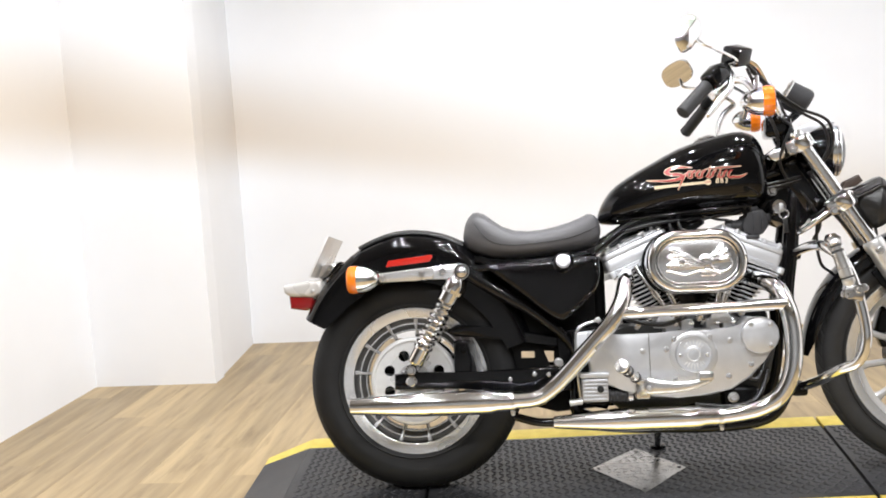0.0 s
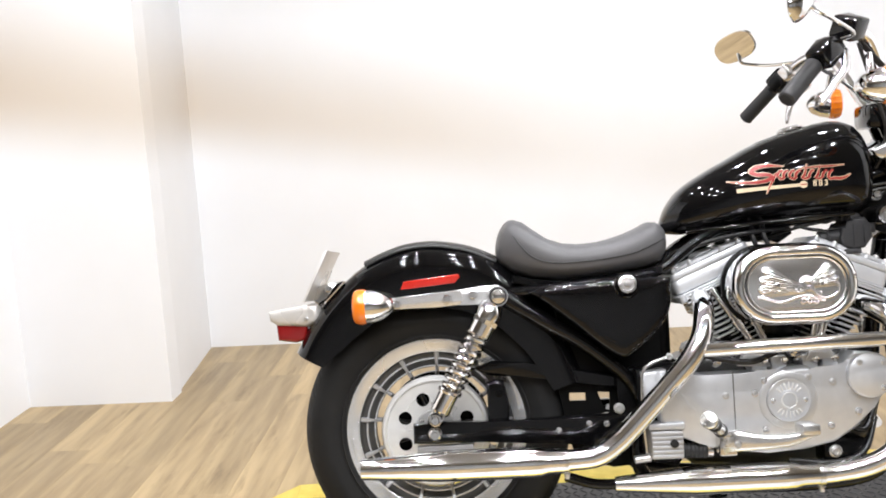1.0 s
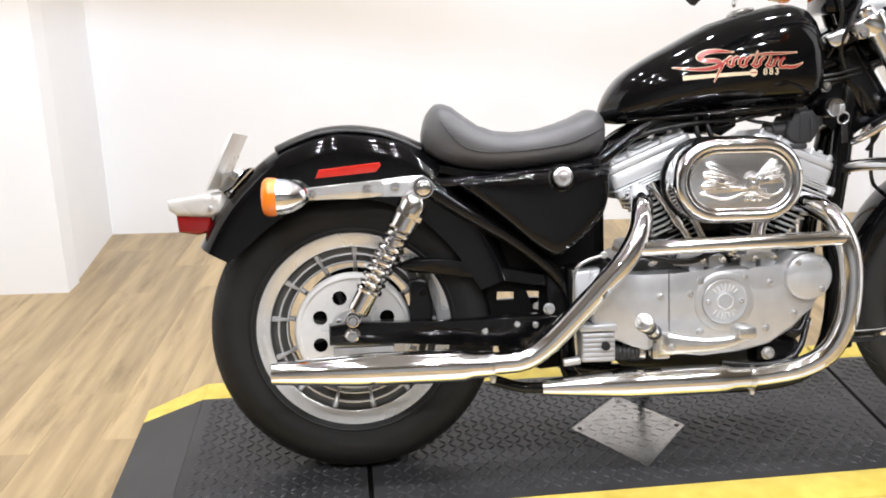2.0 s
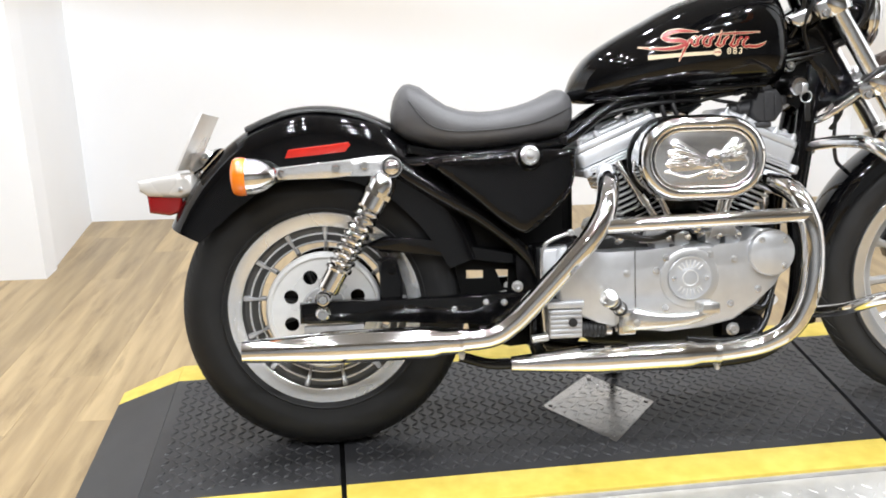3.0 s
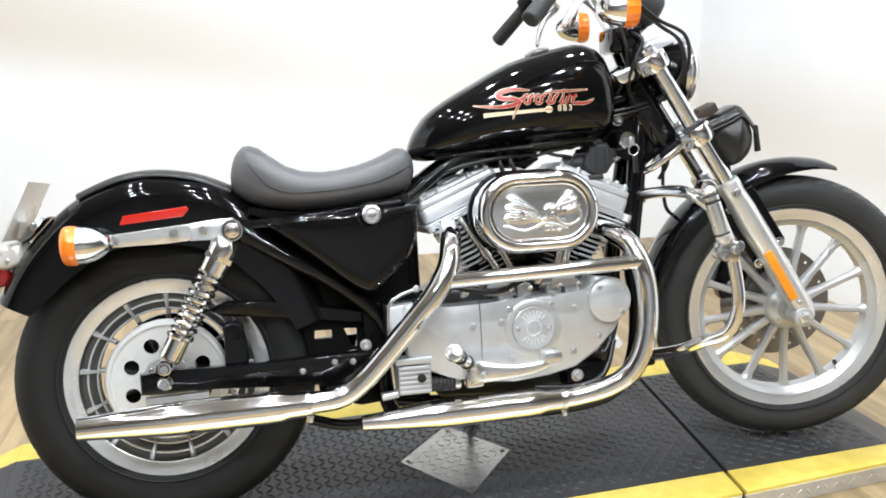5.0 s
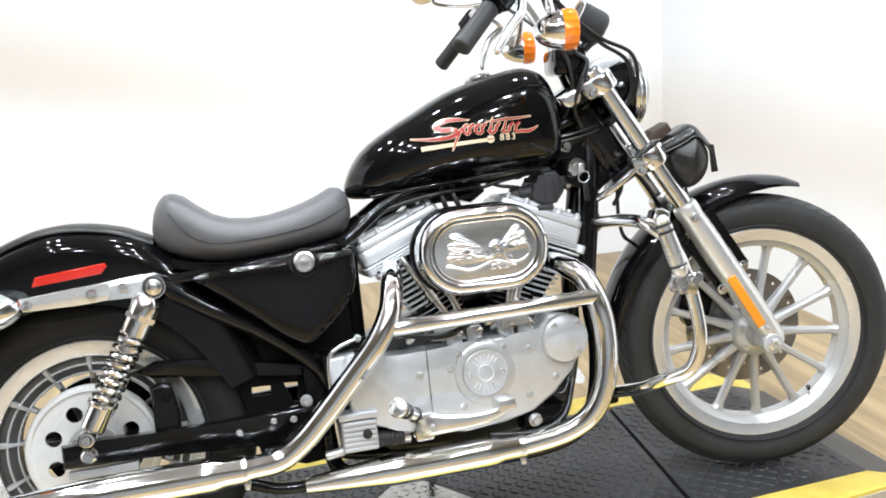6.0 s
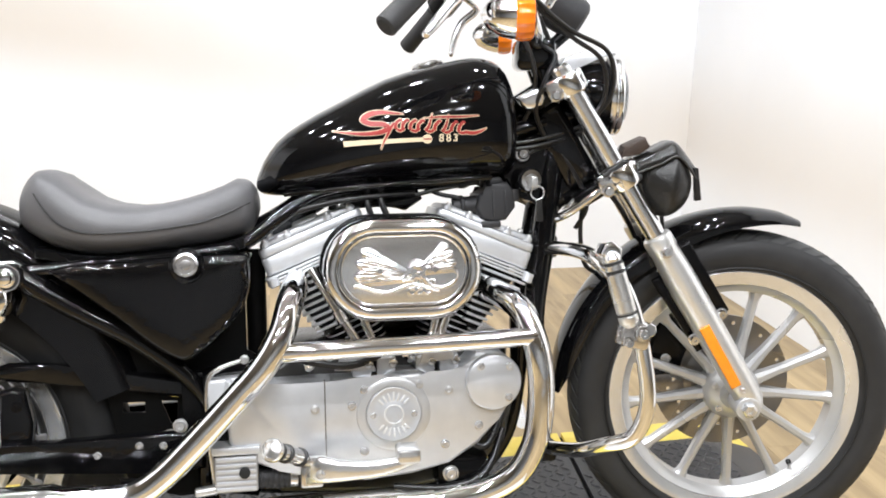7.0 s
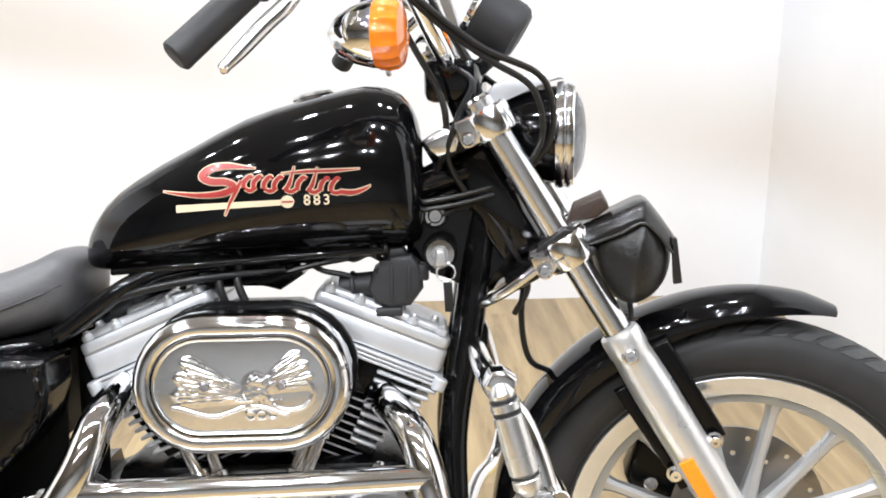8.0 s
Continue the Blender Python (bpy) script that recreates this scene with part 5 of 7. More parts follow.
for tilt, vofs in ((-22.5, -0.004), (22.5, 0.012)):
    cm = Matrix.Translation(CRANK) @ Matrix.Rotation(radians(tilt), 4, "Y")
    core = part("cylinder", local_slab(bmesh.new(), cm, vofs, 0.048, 0.055, 0.03, 0.12, 0.345), SATIN, bike, "black finned cylinder barrel")
    for k in range(11):
        u = 0.178 + k * 0.0122
        w = 0.052
        part("fin", local_slab(bmesh.new(), cm, vofs, w, 0.068, 0.022, u, u + 0.0038), SATIN, core)
        part("fin_edge", local_slab(bmesh.new(), cm, vofs, w + 0.0008, 0.0688, 0.022, u + 0.0006, u + 0.0032), ALU, core)
    head = part("cylinder_head", local_slab(bmesh.new(), cm, vofs, 0.072, 0.07, 0.012, 0.300, 0.366, 0.003), SATIN, bike, "cylinder head with silver fins")
    side = -1 if tilt < 0 else 1
    # broad fins right under the rocker cover, reaching out past it on the outer side
    for k in range(3):
        part("fin", local_slab(bmesh.new(), cm, vofs + side * 0.006, 0.103, 0.088, 0.012, 0.3492 + k * 0.0058, 0.3534 + k * 0.0058, 0.0014), ALU, head)
    ear = cm @ Vector((vofs + side * (0.096 if tilt < 0 else 0.106), -0.086, 0.356))
    part("ear", cyl(ear - cm.to_3x3() @ Vector((0, 0, 0.010)), ear + cm.to_3x3() @ Vector((0, 0, 0.008)), 0.010, seg=16), ALU, head)
    # outer fins of the head, shorter and shorter downwards
    for k in range(9):
        u = 0.3385 - 0.0127 * k
        o_ = (0.091 - 0.0033 * k) if tilt < 0 else (0.106 - 0.0062 * k)
        b_ = bmesh.new()
        add_box(b_, (min(side * o_, side * 0.018) + vofs, -0.089, u), (max(side * o_, side * 0.018) + vofs, -0.02, u + 0.0050), 0.0016, cm, 1)
        part("side_fin", b_, ALU, head)
    b_ = bmesh.new()
    add_loft(b_, [[cm @ Vector((side * v_ + vofs, y_, u_)) for v_, y_ in ((vo, -0.080), (vi, -0.080), (vi, -0.02), (vo, -0.02))] for vo, vi, u_ in ((0.084, 0.016, 0.350), (0.050, 0.030, 0.226))])
    part("fin_root", b_, SATIN, head)
    rock = part("rocker_box", local_slab(bmesh.new(), cm, vofs, 0.103, 0.079, 0.016, 0.3668, 0.4000, 0.004, 0.992), ALU, bike, "silver rocker cover")
    part("gasket", local_slab(bmesh.new(), cm, vofs, 0.1005, 0.0768, 0.016, 0.4000, 0.4012), ALUD, rock)
    part("rocker_middle", local_slab(bmesh.new(), cm, vofs, 0.1015, 0.0778, 0.016, 0.4012, 0.4175, 0.0035, 0.99), ALU, rock)
    part("rocker_lid", local_slab(bmesh.new(), cm, vofs, 0.097, 0.072, 0.018, 0.4175, 0.4300, 0.006, 0.95), ALU, rock)
    part("lid_hump", local_slab(bmesh.new(), cm, vofs, 0.027, 0.062, 0.010, 0.4300, 0.4385, 0.004, 0.9), ALU, rock)
    for v_ in (-0.084, -0.040, 0.040, 0.084):
        p_ = cm @ Vector((vofs + v_, -0.068, 0.4175))
        part("lid_boss", cyl(p_, p_ + cm.to_3x3() @ Vector((0, 0, 0.010)), 0.0085, seg=14), ALU, rock)
        bolt(rock, p_ + cm.to_3x3() @ Vector((0, 0, 0.010)), cm.to_3x3() @ Vector((0, 0, 1)), 0.0045, 0.005)
    for v_ in (-0.07, 0.07):
        p_ = cm @ Vector((vofs + v_, -0.045, 0.4300))
        bolt(rock, p_, cm.to_3x3() @ Vector((0, 0, 1)), 0.006, 0.008)
    # pushrod tubes
    for v_ in ((-0.026, 0.030) if tilt < 0 else (-0.052, -0.020)):
        a_ = cm @ Vector((vofs + v_, -0.092, 0.352))
        b_2 = CRANK + Vector(((a_ - CRANK).x * 0.45 + 0.0, -0.135, 0.165))
        t_ = part("pushrod_tube", cyl(b_2, a_, 0.0088, seg=16), WORN, bike, "chrome pushrod tube")
        mid_ = b_2.lerp(a_, 0.42)
        dd = (a_ - b_2).normalized()
        part("collar", cyl(mid_ - dd * 0.012, mid_ + dd * 0.012, 0.0128, seg=16), CHROME, t_)
        part("collar", cyl(b_2 - dd * 0.01, b_2 + dd * 0.02, 0.0135, seg=16), WORN, t_)
# tappet blocks, bolts and fittings under the balance pipe
for x_ in (0.748, 0.792, 0.862, 0.906):
    part("tappet_block", box((x_ - 0.018, -0.148, 0.445), (x_ + 0.018, -0.09, 0.482), 0.006), ALU, engine)
    bolt(engine, (x_ + 0.012, -0.149, 0.470), (0, -1, 0.3), 0.006, 0.007, CHROME)
for x_, z_, r_ in ((0.655, 0.466, 0.010), (0.690, 0.478, 0.008), (0.828, 0.484, 0.011), (0.838, 0.470, 0.007), (0.945, 0.492, 0.009), (0.985, 0.505, 0.008)):
    part("fitting", lathe([(r_, 0), (r_, 0.012), (r_ * 0.75, 0.014), (r_ * 0.75, 0.024), (r_ * 0.4, 0.027), (0, 0.027)], (x_, -0.125, z_), (0.1, -1, 0.35), seg=12), CHROME, engine)
part("crankcase_deck", box((0.62, -0.095, 0.43), (1.03, 0.10, 0.505), 0.02), SATIN, engine)
mount = part("top_engine_mount", prism([(0.700, 0.742), (0.716, 0.778), (0.790, 0.786), (0.868, 0.784), (0.880, 0.760), (0.846, 0.738), (0.800, 0.752), (0.752, 0.750), (0.728, 0.736)], -0.034, 0.034, bevel=0.006), FRAME_BLACK, bike, "black engine mounting bracket under the tank")
for x_, z_ in ((0.742, 0.764), (0.838, 0.766)):
    bolt(mount, (x_, -0.035, z_), (0, -1, 0), 0.007, 0.006, ZINC)
for pts_ in ([(0.700, -0.045, 0.768), (0.760, -0.056, 0.752), (0.830, -0.058, 0.760), (0.900, -0.052, 0.776), (0.960, -0.045, 0.786)], [(0.880, -0.03, 0.782), (0.910, -0.055, 0.768), (0.940, -0.06, 0.762), (0.968, -0.055, 0.752)],
             [(0.930, -0.02, 0.792), (0.952, -0.05, 0.782), (0.975, -0.055, 0.790), (0.992, -0.05, 0.782)]):
    part("wiring", tube(pts_, 0.0042, seg=8), CABLE, mount)
part("manifold", box((0.74, -0.05, 0.50), (0.90, 0.06, 0.72), 0.03), SATIN, engine)
part("intake", cyl((0.83, -0.02, 0.64), (0.82, -0.13, 0.64), 0.04), SATIN, engine)

# air cleaner: long oval chrome cover with an embossed plate
AC = (0.820, 0.641)
AC_IN = Matrix.Translation((0, 0.012, 0))


def oval_ring(bm, levels, cx, cz):
    """Stacked ovals (width, height, y) joined into one skin, the last one closed."""
    rings = [[(x, y, z) for x, z in stadium(cx, cz, w, h)] for w, h, y in levels]
    return add_loft(bm, rings)


ac = part("air_cleaner", oval_ring(bmesh.new(), [(0.262, 0.164, -0.125), (0.272, 0.174, -0.13), (0.276, 0.178, -0.15), (0.278, 0.180, -0.194), (0.277, 0.179, -0.206), (0.272, 0.174, -0.215), (0.262, 0.164, -0.222),
                                                (0.246, 0.148, -0.2255), (0.230, 0.132, -0.224), (0.226, 0.128, -0.220), (0.224, 0.126, -0.214)], *AC), CHROME, bike, "chrome oval air cleaner cover", m=AC_IN, angle=60)
part("back_plate", prism(stadium(AC[0], AC[1] + 0.002, 0.283, 0.185), -0.138, -0.120, bevel=0.004), SATIN, ac, "black back plate", m=AC_IN)
part("inner_ring", oval_ring(bmesh.new(), [(0.222, 0.124, -0.213), (0.221, 0.123, -0.223), (0.218, 0.120, -0.2255), (0.214, 0.116, -0.2250), (0.211, 0.113, -0.220)], *AC), CHROME, ac, m=AC_IN, angle=60)
# embossed relief in the plate
b_ = bmesh.new()
NXR, NZR = 210, 112
grid = []
for i in range(NXR + 1):
    col = []
    for j in range(NZR + 1):
        u, v = i / NXR * 2 - 1, j / NZR * 2 - 1
        px, pz = u * 0.106, v * 0.057
        dx = max(0, abs(px) - 0.049)
        inside = math.hypot(dx, pz) / 0.057
        env = max(0.0, min(1.0, (0.95 - inside) / 0.15))
        rough_ = 0.6 * noise.noise(Vector((px * 95, pz * 95, 3.1))) + 0.5 * noise.noise(Vector((px * 260, pz * 260, 7.7)))
        hgt = 0.0
        # two spread wings of long feathers, the left one swept flat and wide
        for sx, cx_, cz_, lo_a, hi_a, reach in ((-1, 0.036, -0.019, 2, 27, 0.124), (1, 0.004, -0.012, 10, 38, 0.092)):
            qx, qz = (px - cx_) * sx, pz - cz_
            rad_, ang_ = math.hypot(qx, qz), math.degrees(math.atan2(qz, qx))
            tip = reach * (0.90 + 0.10 * abs(math.sin(radians(ang_ * 17))))
            if lo_a - 6 < ang_ < hi_a + 6 and rad_ < tip:
                edge = min(1.0, (ang_ - lo_a + 6) / 8, (hi_a + 6 - ang_) / 8, (tip - rad_) / 0.008, rad_ / 0.02)
                hgt = max(hgt, edge * (0.50 + 0.50 * abs(math.sin(radians(ang_ * 55 + 380 * rad_ / reach + 70 * rough_)))))
        # head and body
        body = max(0.0, 1 - math.hypot((px - 0.020) / 0.020, (pz + 0.002) / 0.022))
        # a long looped ribbon under the wings, its end curled round one bolt
        low = -0.031 + 0.006 * math.sin(px * 62 + 0.6)
        line = max(0.0, 1 - ((pz - low) / 0.0028) ** 2) if -0.086 < px < 0.060 else 0.0
        loop = max(0.0, 1 - abs(math.hypot((px - 0.062) / 1.35, pz + 0.010) - 0.021) / 0.0026)
        rings_ = max(max(0.0, 1 - abs(math.hypot(px - rx_, pz + 0.036) - 0.0052) / 0.0022) for rx_ in (0.012, 0.026, 0.040))
        # raised rows of small marks on the ribbon
        marks = 1.0 if 0.004 < px < 0.052 and abs(pz + 0.021) < 0.004 and math.sin(px * 1150) > 0.1 else 0.0
        hgt = max(hgt, min(1.0, body * 2.2), line * 0.9, loop * 0.9, rings_ * 0.7, marks * 0.6)
        hgt = env * hgt * (0.75 + 0.7 * rough_) * 0.0028
        hgt += 0.0045 * max(0.0, 1 - inside * inside)
        col.append(b_.verts.new((AC[0] + px, -0.2208 - hgt, AC[1] + pz)))
    grid.append(col)
for i in range(NXR):
    for j in range(NZR):
        c4 = (grid[i][j], grid[i + 1][j], grid[i + 1][j + 1], grid[i][j + 1])
        ctr = sum((v.co for v in c4), Vector()) / 4
        dx = max(0, abs(ctr.x - AC[0]) - 0.049)
        if math.hypot(dx, ctr.z - AC[1]) < 0.0578:
            b_.faces.new(c4)
bmesh.ops.delete(b_, geom=[v for v in b_.verts if not v.link_faces], context="VERTS")
part("embossed_plate", b_, EMBOSS, ac, "embossed chrome plate", m=AC_IN, angle=75)
for x_ in (-0.043, 0.052):
    bolt(ac, (AC[0] + x_, -0.2265, AC[1]), (0, -1, 0), 0.005, 0.005, WORN, m=AC_IN)

# cam cover and its round lids
cc = [(0.515, 0.345), (0.510, 0.44), (0.512, 0.457), (0.522, 0.458), (0.530, 0.442), (0.62, 0.445), (0.70, 0.446), (0.78, 0.445), (0.80, 0.455), (0.85, 0.456), (0.865, 0.446), (0.905, 0.446), (0.930, 0.462), (0.955, 0.485), (1.01, 0.475), (1.028, 0.44), (1.022, 0.40),
      (0.992, 0.36), (0.955, 0.318), (0.90, 0.285), (0.835, 0.270), (0.75, 0.266), (0.665, 0.272), (0.60, 0.292), (0.55, 0.31)]
cam_cover = part("cam_cover", prism(cc, -0.168, -0.085, bevel=0.009, seg=3), ALU, bike, "silver cast cam cover", angle=50)
TM = (0.801, 0.383)
part("boss", lathe([(0.068, -0.002), (0.065, 0.004), (0.060, 0.0062), (0.050, 0.0066)], (TM[0], -0.166, TM[1]), (0, -1, 0), seg=48), BRUSHED, cam_cover, "brushed ring")
tcov = part("timing_cover", lathe([(0.0495, 0.0), (0.049, 0.0085), (0.047, 0.010), (0.043, 0.0094), (0.026, 0.0094), (0.024, 0.0104), (0, 0.0108)], (TM[0], -0.166, TM[1]), (0, -1, 0), seg=48), ALU, cam_cover, "round brushed timing cover")
for s_ in (-1, 1):
    bolt(tcov, (TM[0] + s_ * 0.036, -0.1755, TM[1]), (0, -1, 0), 0.004, 0.003)
part("inner_ring", lathe([(0.0185, 0.0100), (0.0178, 0.0118), (0.0158, 0.0118), (0.0150, 0.0100)], (TM[0], -0.166, TM[1]), (0, -1, 0), seg=32), BRIGHT, tcov)
# raised rays above and below the middle
for mid_a in (90, 270):
    for k in range(7):
        a = radians(mid_a + (k - 3) * 15)
        h_ = 0.0085 - 0.0008 * abs(k - 3)
        part("raised_ray", box((-0.0016, -0.0008, -h_), (0.0016, 0.0008, h_), 0.0005, pose(TM[0] + 0.032 * math.cos(a), -0.1762, TM[1] + 0.032 * math.sin(a), 0, 90 - math.degrees(a), 0)), BRIGHT, tcov)
part("round_lid", lathe([(0.051, -0.02), (0.051, 0.008), (0.0495, 0.012), (0.046, 0.0142), (0.030, 0.0150), (0.027, 0.0160), (0, 0.0168)], (0.982, -0.168, 0.432), (0, -1, 0), seg=48), ALU, cam_cover, "round silver lid")
for x_, z_ in ((0.957, 0.462), (1.010, 0.460), (1.008, 0.404)):
    bolt(cam_cover, (x_, -0.1815, z_), (0, -1, 0), 0.0055, 0.005)
for x_, z_ in ((0.663, 0.398), (0.728, 0.401), (0.750, 0.428), (0.847, 0.432), (0.901, 0.420), (0.748, 0.318), (0.893, 0.322), (0.955, 0.352), (0.545, 0.42)):
    bolt(cam_cover, (x_, -0.168, z_), (0, -1, 0), 0.006, 0.006)
part("joint_line", box((0.680, -0.1692, 0.285), (0.682, -0.167, 0.45), 0), STEEL, cam_cover)
part("oil_pump", box((0.88, -0.15, 0.23), (0.98, -0.08, 0.29), 0.012), SATIN, engine)
bolt(engine, (0.905, -0.152, 0.262), (0, -1, 0), 0.011, 0.01, ZINC)
for pts_ in ([(0.92, -0.15, 0.33), (0.97, -0.155, 0.31), (1.0, -0.14, 0.36), (1.03, -0.10, 0.42)], [(0.80, -0.155, 0.245), (0.90, -0.158, 0.238), (0.97, -0.15, 0.26), (1.01, -0.12, 0.33)],
             [(0.60, -0.12, 0.50), (0.66, -0.15, 0.478), (0.73, -0.155, 0.470), (0.79, -0.14, 0.488)]):
    part("oil_hose", tube(pts_, 0.007), CABLE, engine)
part("bracket_lug", prism([(0.70, 0.46), (0.72, 0.50), (0.76, 0.485), (0.775, 0.455)], -0.15, -0.13, bevel=0.003), ALU, engine)
part("bracket_lug", prism([(0.85, 0.465), (0.868, 0.512), (0.905, 0.498), (0.92, 0.472)], -0.15, -0.13, bevel=0.003), ALU, engine)
part("gearbox", prism([(0.47, 0.46), (0.56, 0.47), (0.60, 0.30), (0.56, 0.235), (0.48, 0.25)], -0.13, 0.12, bevel=0.01), SATIN, engine)
part("sprocket_cover", prism([(0.48, 0.455), (0.535, 0.46), (0.53, 0.39), (0.485, 0.37)], -0.16, -0.12, bevel=0.006), ALU, engine)

# rear brake master cylinder, pedal and foot peg
mc = part("brake_master_cylinder", box((0.490, -0.175, 0.262), (0.563, -0.115, 0.325), 0.004), ALUD, bike, "ribbed silver brake cylinder")
part("cover", box((0.486, -0.178, 0.328), (0.567, -0.112, 0.342), 0.003), ALU, mc)
for k in range(6):
    part("rib", box((0.493, -0.1785, 0.266 + k * 0.0102), (0.560, -0.172, 0.2715 + k * 0.0102), 0.001), ALU, mc)
part("window", lathe([(0.0095, 0), (0.0095, 0.005), (0.007, 0.006), (0, 0.006)], (0.541, -0.177, 0.297), (0, -1, 0), seg=20), LINER, mc)
part("fitting", cyl((0.492, -0.15, 0.262), (0.455, -0.15, 0.258), 0.009), ZINC, mc)
part("boot", lathe([(0.016 + 0.0018 * (k % 2), k * 0.0045) for k in range(13)], (0.564, -0.150, 0.276), (1, 0, -0.05), seg=20), GRIP, mc, "black ribbed rubber boot")
part("end_ring", cyl((0.617, -0.150, 0.274), (0.632, -0.150, 0.2735), 0.0155), CHROME, mc)
b_ = bmesh.new()
rings = []
for x_, y_, zt, zb, hw in ((0.640, -0.185, 0.300, 0.270, 0.010), (0.654, -0.202, 0.326, 0.278, 0.014), (0.672, -0.212, 0.330, 0.281, 0.015), (0.700, -0.216, 0.322, 0.283, 0.013),
                           (0.741, -0.219, 0.317, 0.286, 0.012), (0.775, -0.222, 0.318, 0.290, 0.012), (0.800, -0.225, 0.322, 0.298, 0.012), (0.822, -0.228, 0.324, 0.308, 0.012), (0.833, -0.230, 0.322, 0.313, 0.010)):
    zc_, h_ = (zt + zb) / 2, (zt - zb) / 2
    rings.append([(x_, y_ + hw * math.copysign(abs(math.cos(a)) ** 0.7, math.cos(a)), zc_ + h_ * math.copysign(abs(math.sin(a)) ** 0.7, math.sin(a))) for a in (2 * math.pi * k / 16 for k in range(16))])
pedal = part("brake_pedal", add_loft(b_, rings), TIMING, bike, "broad cast silver brake pedal", angle=60)
part("pedal_pad", box((0.797, -0.262, 0.318), (0.836, -0.208, 0.343), 0.006), TIMING, pedal)
bolt(pedal, (0.668, -0.227, 0.300), (0, -1, 0), 0.006, 0.006, ZINC)
peg = part("foot_peg", cyl((0.655, -0.18, 0.312), (0.592, -0.290, 0.366), 0.0135), CHROME, bike, "chrome foot peg with rubber rings")
pd = (Vector((0.592, -0.290, 0.366)) - Vector((0.655, -0.18, 0.312))).normalized()
for k in (0.045, 0.095, 0.122):
    p_ = Vector((0.655, -0.18, 0.312)) + pd * k
    part("ring", lathe([(0.0135, -0.004), (0.016, -0.003), (0.016, 0.003), (0.0135, 0.004)], p_, pd, seg=20), GRIP, peg)
part("end_cap", lathe([(0.0165, -0.006), (0.019, -0.004), (0.0195, 0.002), (0.0175, 0.0055), (0.0135, 0.0072), (0.0125, 0.0058), (0.006, 0.0075), (0, 0.0095)], Vector((0.592, -0.290, 0.366)), pd, seg=24), TIMING, peg, "polished end cap")
part("clevis", box((0.635, -0.20, 0.268), (0.675, -0.13, 0.31), 0.006), WORN, peg)

# exhaust: two header pipes, a balance pipe and two tapered silencers
P1 = [(0.640, -0.060, 0.615), (0.636, -0.110, 0.610), (0.625, -0.165, 0.585), (0.609, -0.195, 0.535), (0.575, -0.205, 0.48), (0.52, -0.205, 0.42), (0.455, -0.205, 0.352), (0.405, -0.205, 0.305), (0.36, -0.205, 0.280), (0.295, -0.205, 0.274)]
part("rear_exhaust_pipe", tube(P1, 0.0235, seg=20), CHROME, bike, "polished chrome exhaust pipe")
P2 = [(0.985, -0.060, 0.590), (1.005, -0.115, 0.585), (1.036, -0.170, 0.557), (1.056, -0.198, 0.495), (1.064, -0.2, 0.42), (1.056, -0.195, 0.335), (1.025, -0.185, 0.268), (0.97, -0.172, 0.232), (0.90, -0.16, 0.216), (0.865, -0.155, 0.2125)]
part("front_exhaust_pipe", tube(P2, 0.0235, seg=20), CHROME, bike, "polished chrome exhaust pipe")
part("balance_pipe", tube([(0.602, -0.2, 0.505), (0.70, -0.205, 0.508), (0.90, -0.205, 0.512), (1.055, -0.2, 0.515)], 0.0165, seg=18), CHROME, bike, "straight chrome balance pipe")


def silencer(a, b, prof, label):
    a, b = Vector(a), Vector(b)
    d = b - a
    L_ = d.length
    s_ = part("silencer", lathe([(r, f * L_) for f, r in prof] + [(prof[-1][1] - 0.003, L_), (prof[-1][1] - 0.003, L_ - 0.05), (0, L_ - 0.05)], a, d, seg=32), CHROME, bike, label)
    return s_


m1 = silencer((0.30, -0.205, 0.274), (-0.160, -0.207, 0.271), [(0, 0.025), (0.02, 0.0275), (0.10, 0.0285), (0.14, 0.034), (0.19, 0.0345), (0.55, 0.0345), (0.62, 0.034), (1.0, 0.0225)], "tapered chrome exhaust silencer")
m2 = silencer((0.87, -0.155, 0.2125), (0.408, -0.150, 0.205), [(0, 0.0245), (0.02, 0.0265), (0.10, 0.0275), (0.14, 0.0325), (0.19, 0.033), (0.55, 0.033), (0.62, 0.0325), (1.0, 0.0165)], "tapered chrome exhaust silencer")
for par, x_, y_, z_ in ((m1, 0.292, -0.205, 0.274), (m2, 0.865, -0.155, 0.2125)):
    part("clamp", lathe([(0.0245, -0.007), (0.0275, -0.006), (0.0275, 0.006), (0.0245, 0.007)], (x_, y_, z_), (1, 0, 0), seg=28), WORN, par)
    bolt(par, (x_ + 0.004, y_, z_ - 0.028), (0, 0, -1), 0.006, 0.012)
part("hanger", prism([(0.335, 0.30), (0.375, 0.30), (0.385, 0.262), (0.345, 0.262)], -0.18, -0.172, bevel=0.002), BLACK, m1)
part("support_bar", tube([(0.30, -0.13, 0.222), (0.36, -0.15, 0.208), (0.42, -0.15, 0.205)], 0.012, n=4), BLACK, m2)
# brake line bracket near the pivot
part("brake_line", tube([(0.487, -0.14, 0.27), (0.48, -0.15, 0.36), (0.482, -0.155, 0.45), (0.50, -0.155, 0.475), (0.54, -0.15, 0.488)], 0.0045), WORN, bike, "thin steel brake line")
bolt(bike, (0.545, -0.152, 0.489), (0, -1, 0), 0.006, 0.008)

# side stand on the far side
ss = part("side_stand", tube([(0.770, 0.09, 0.190), (0.735, 0.14, 0.135), (0.738, 0.20, 0.100), (0.746, 0.268, 0.070)], [0.012, 0.011, 0.010, 0.009], n=4), SATIN, bike, "black steel side stand")
part("stand_foot", box((-0.024, -0.013, -0.004), (0.024, 0.013, 0.004), 0.003, pose(0.747, 0.280, 0.066, 11, 0, 0)), SATIN, ss)

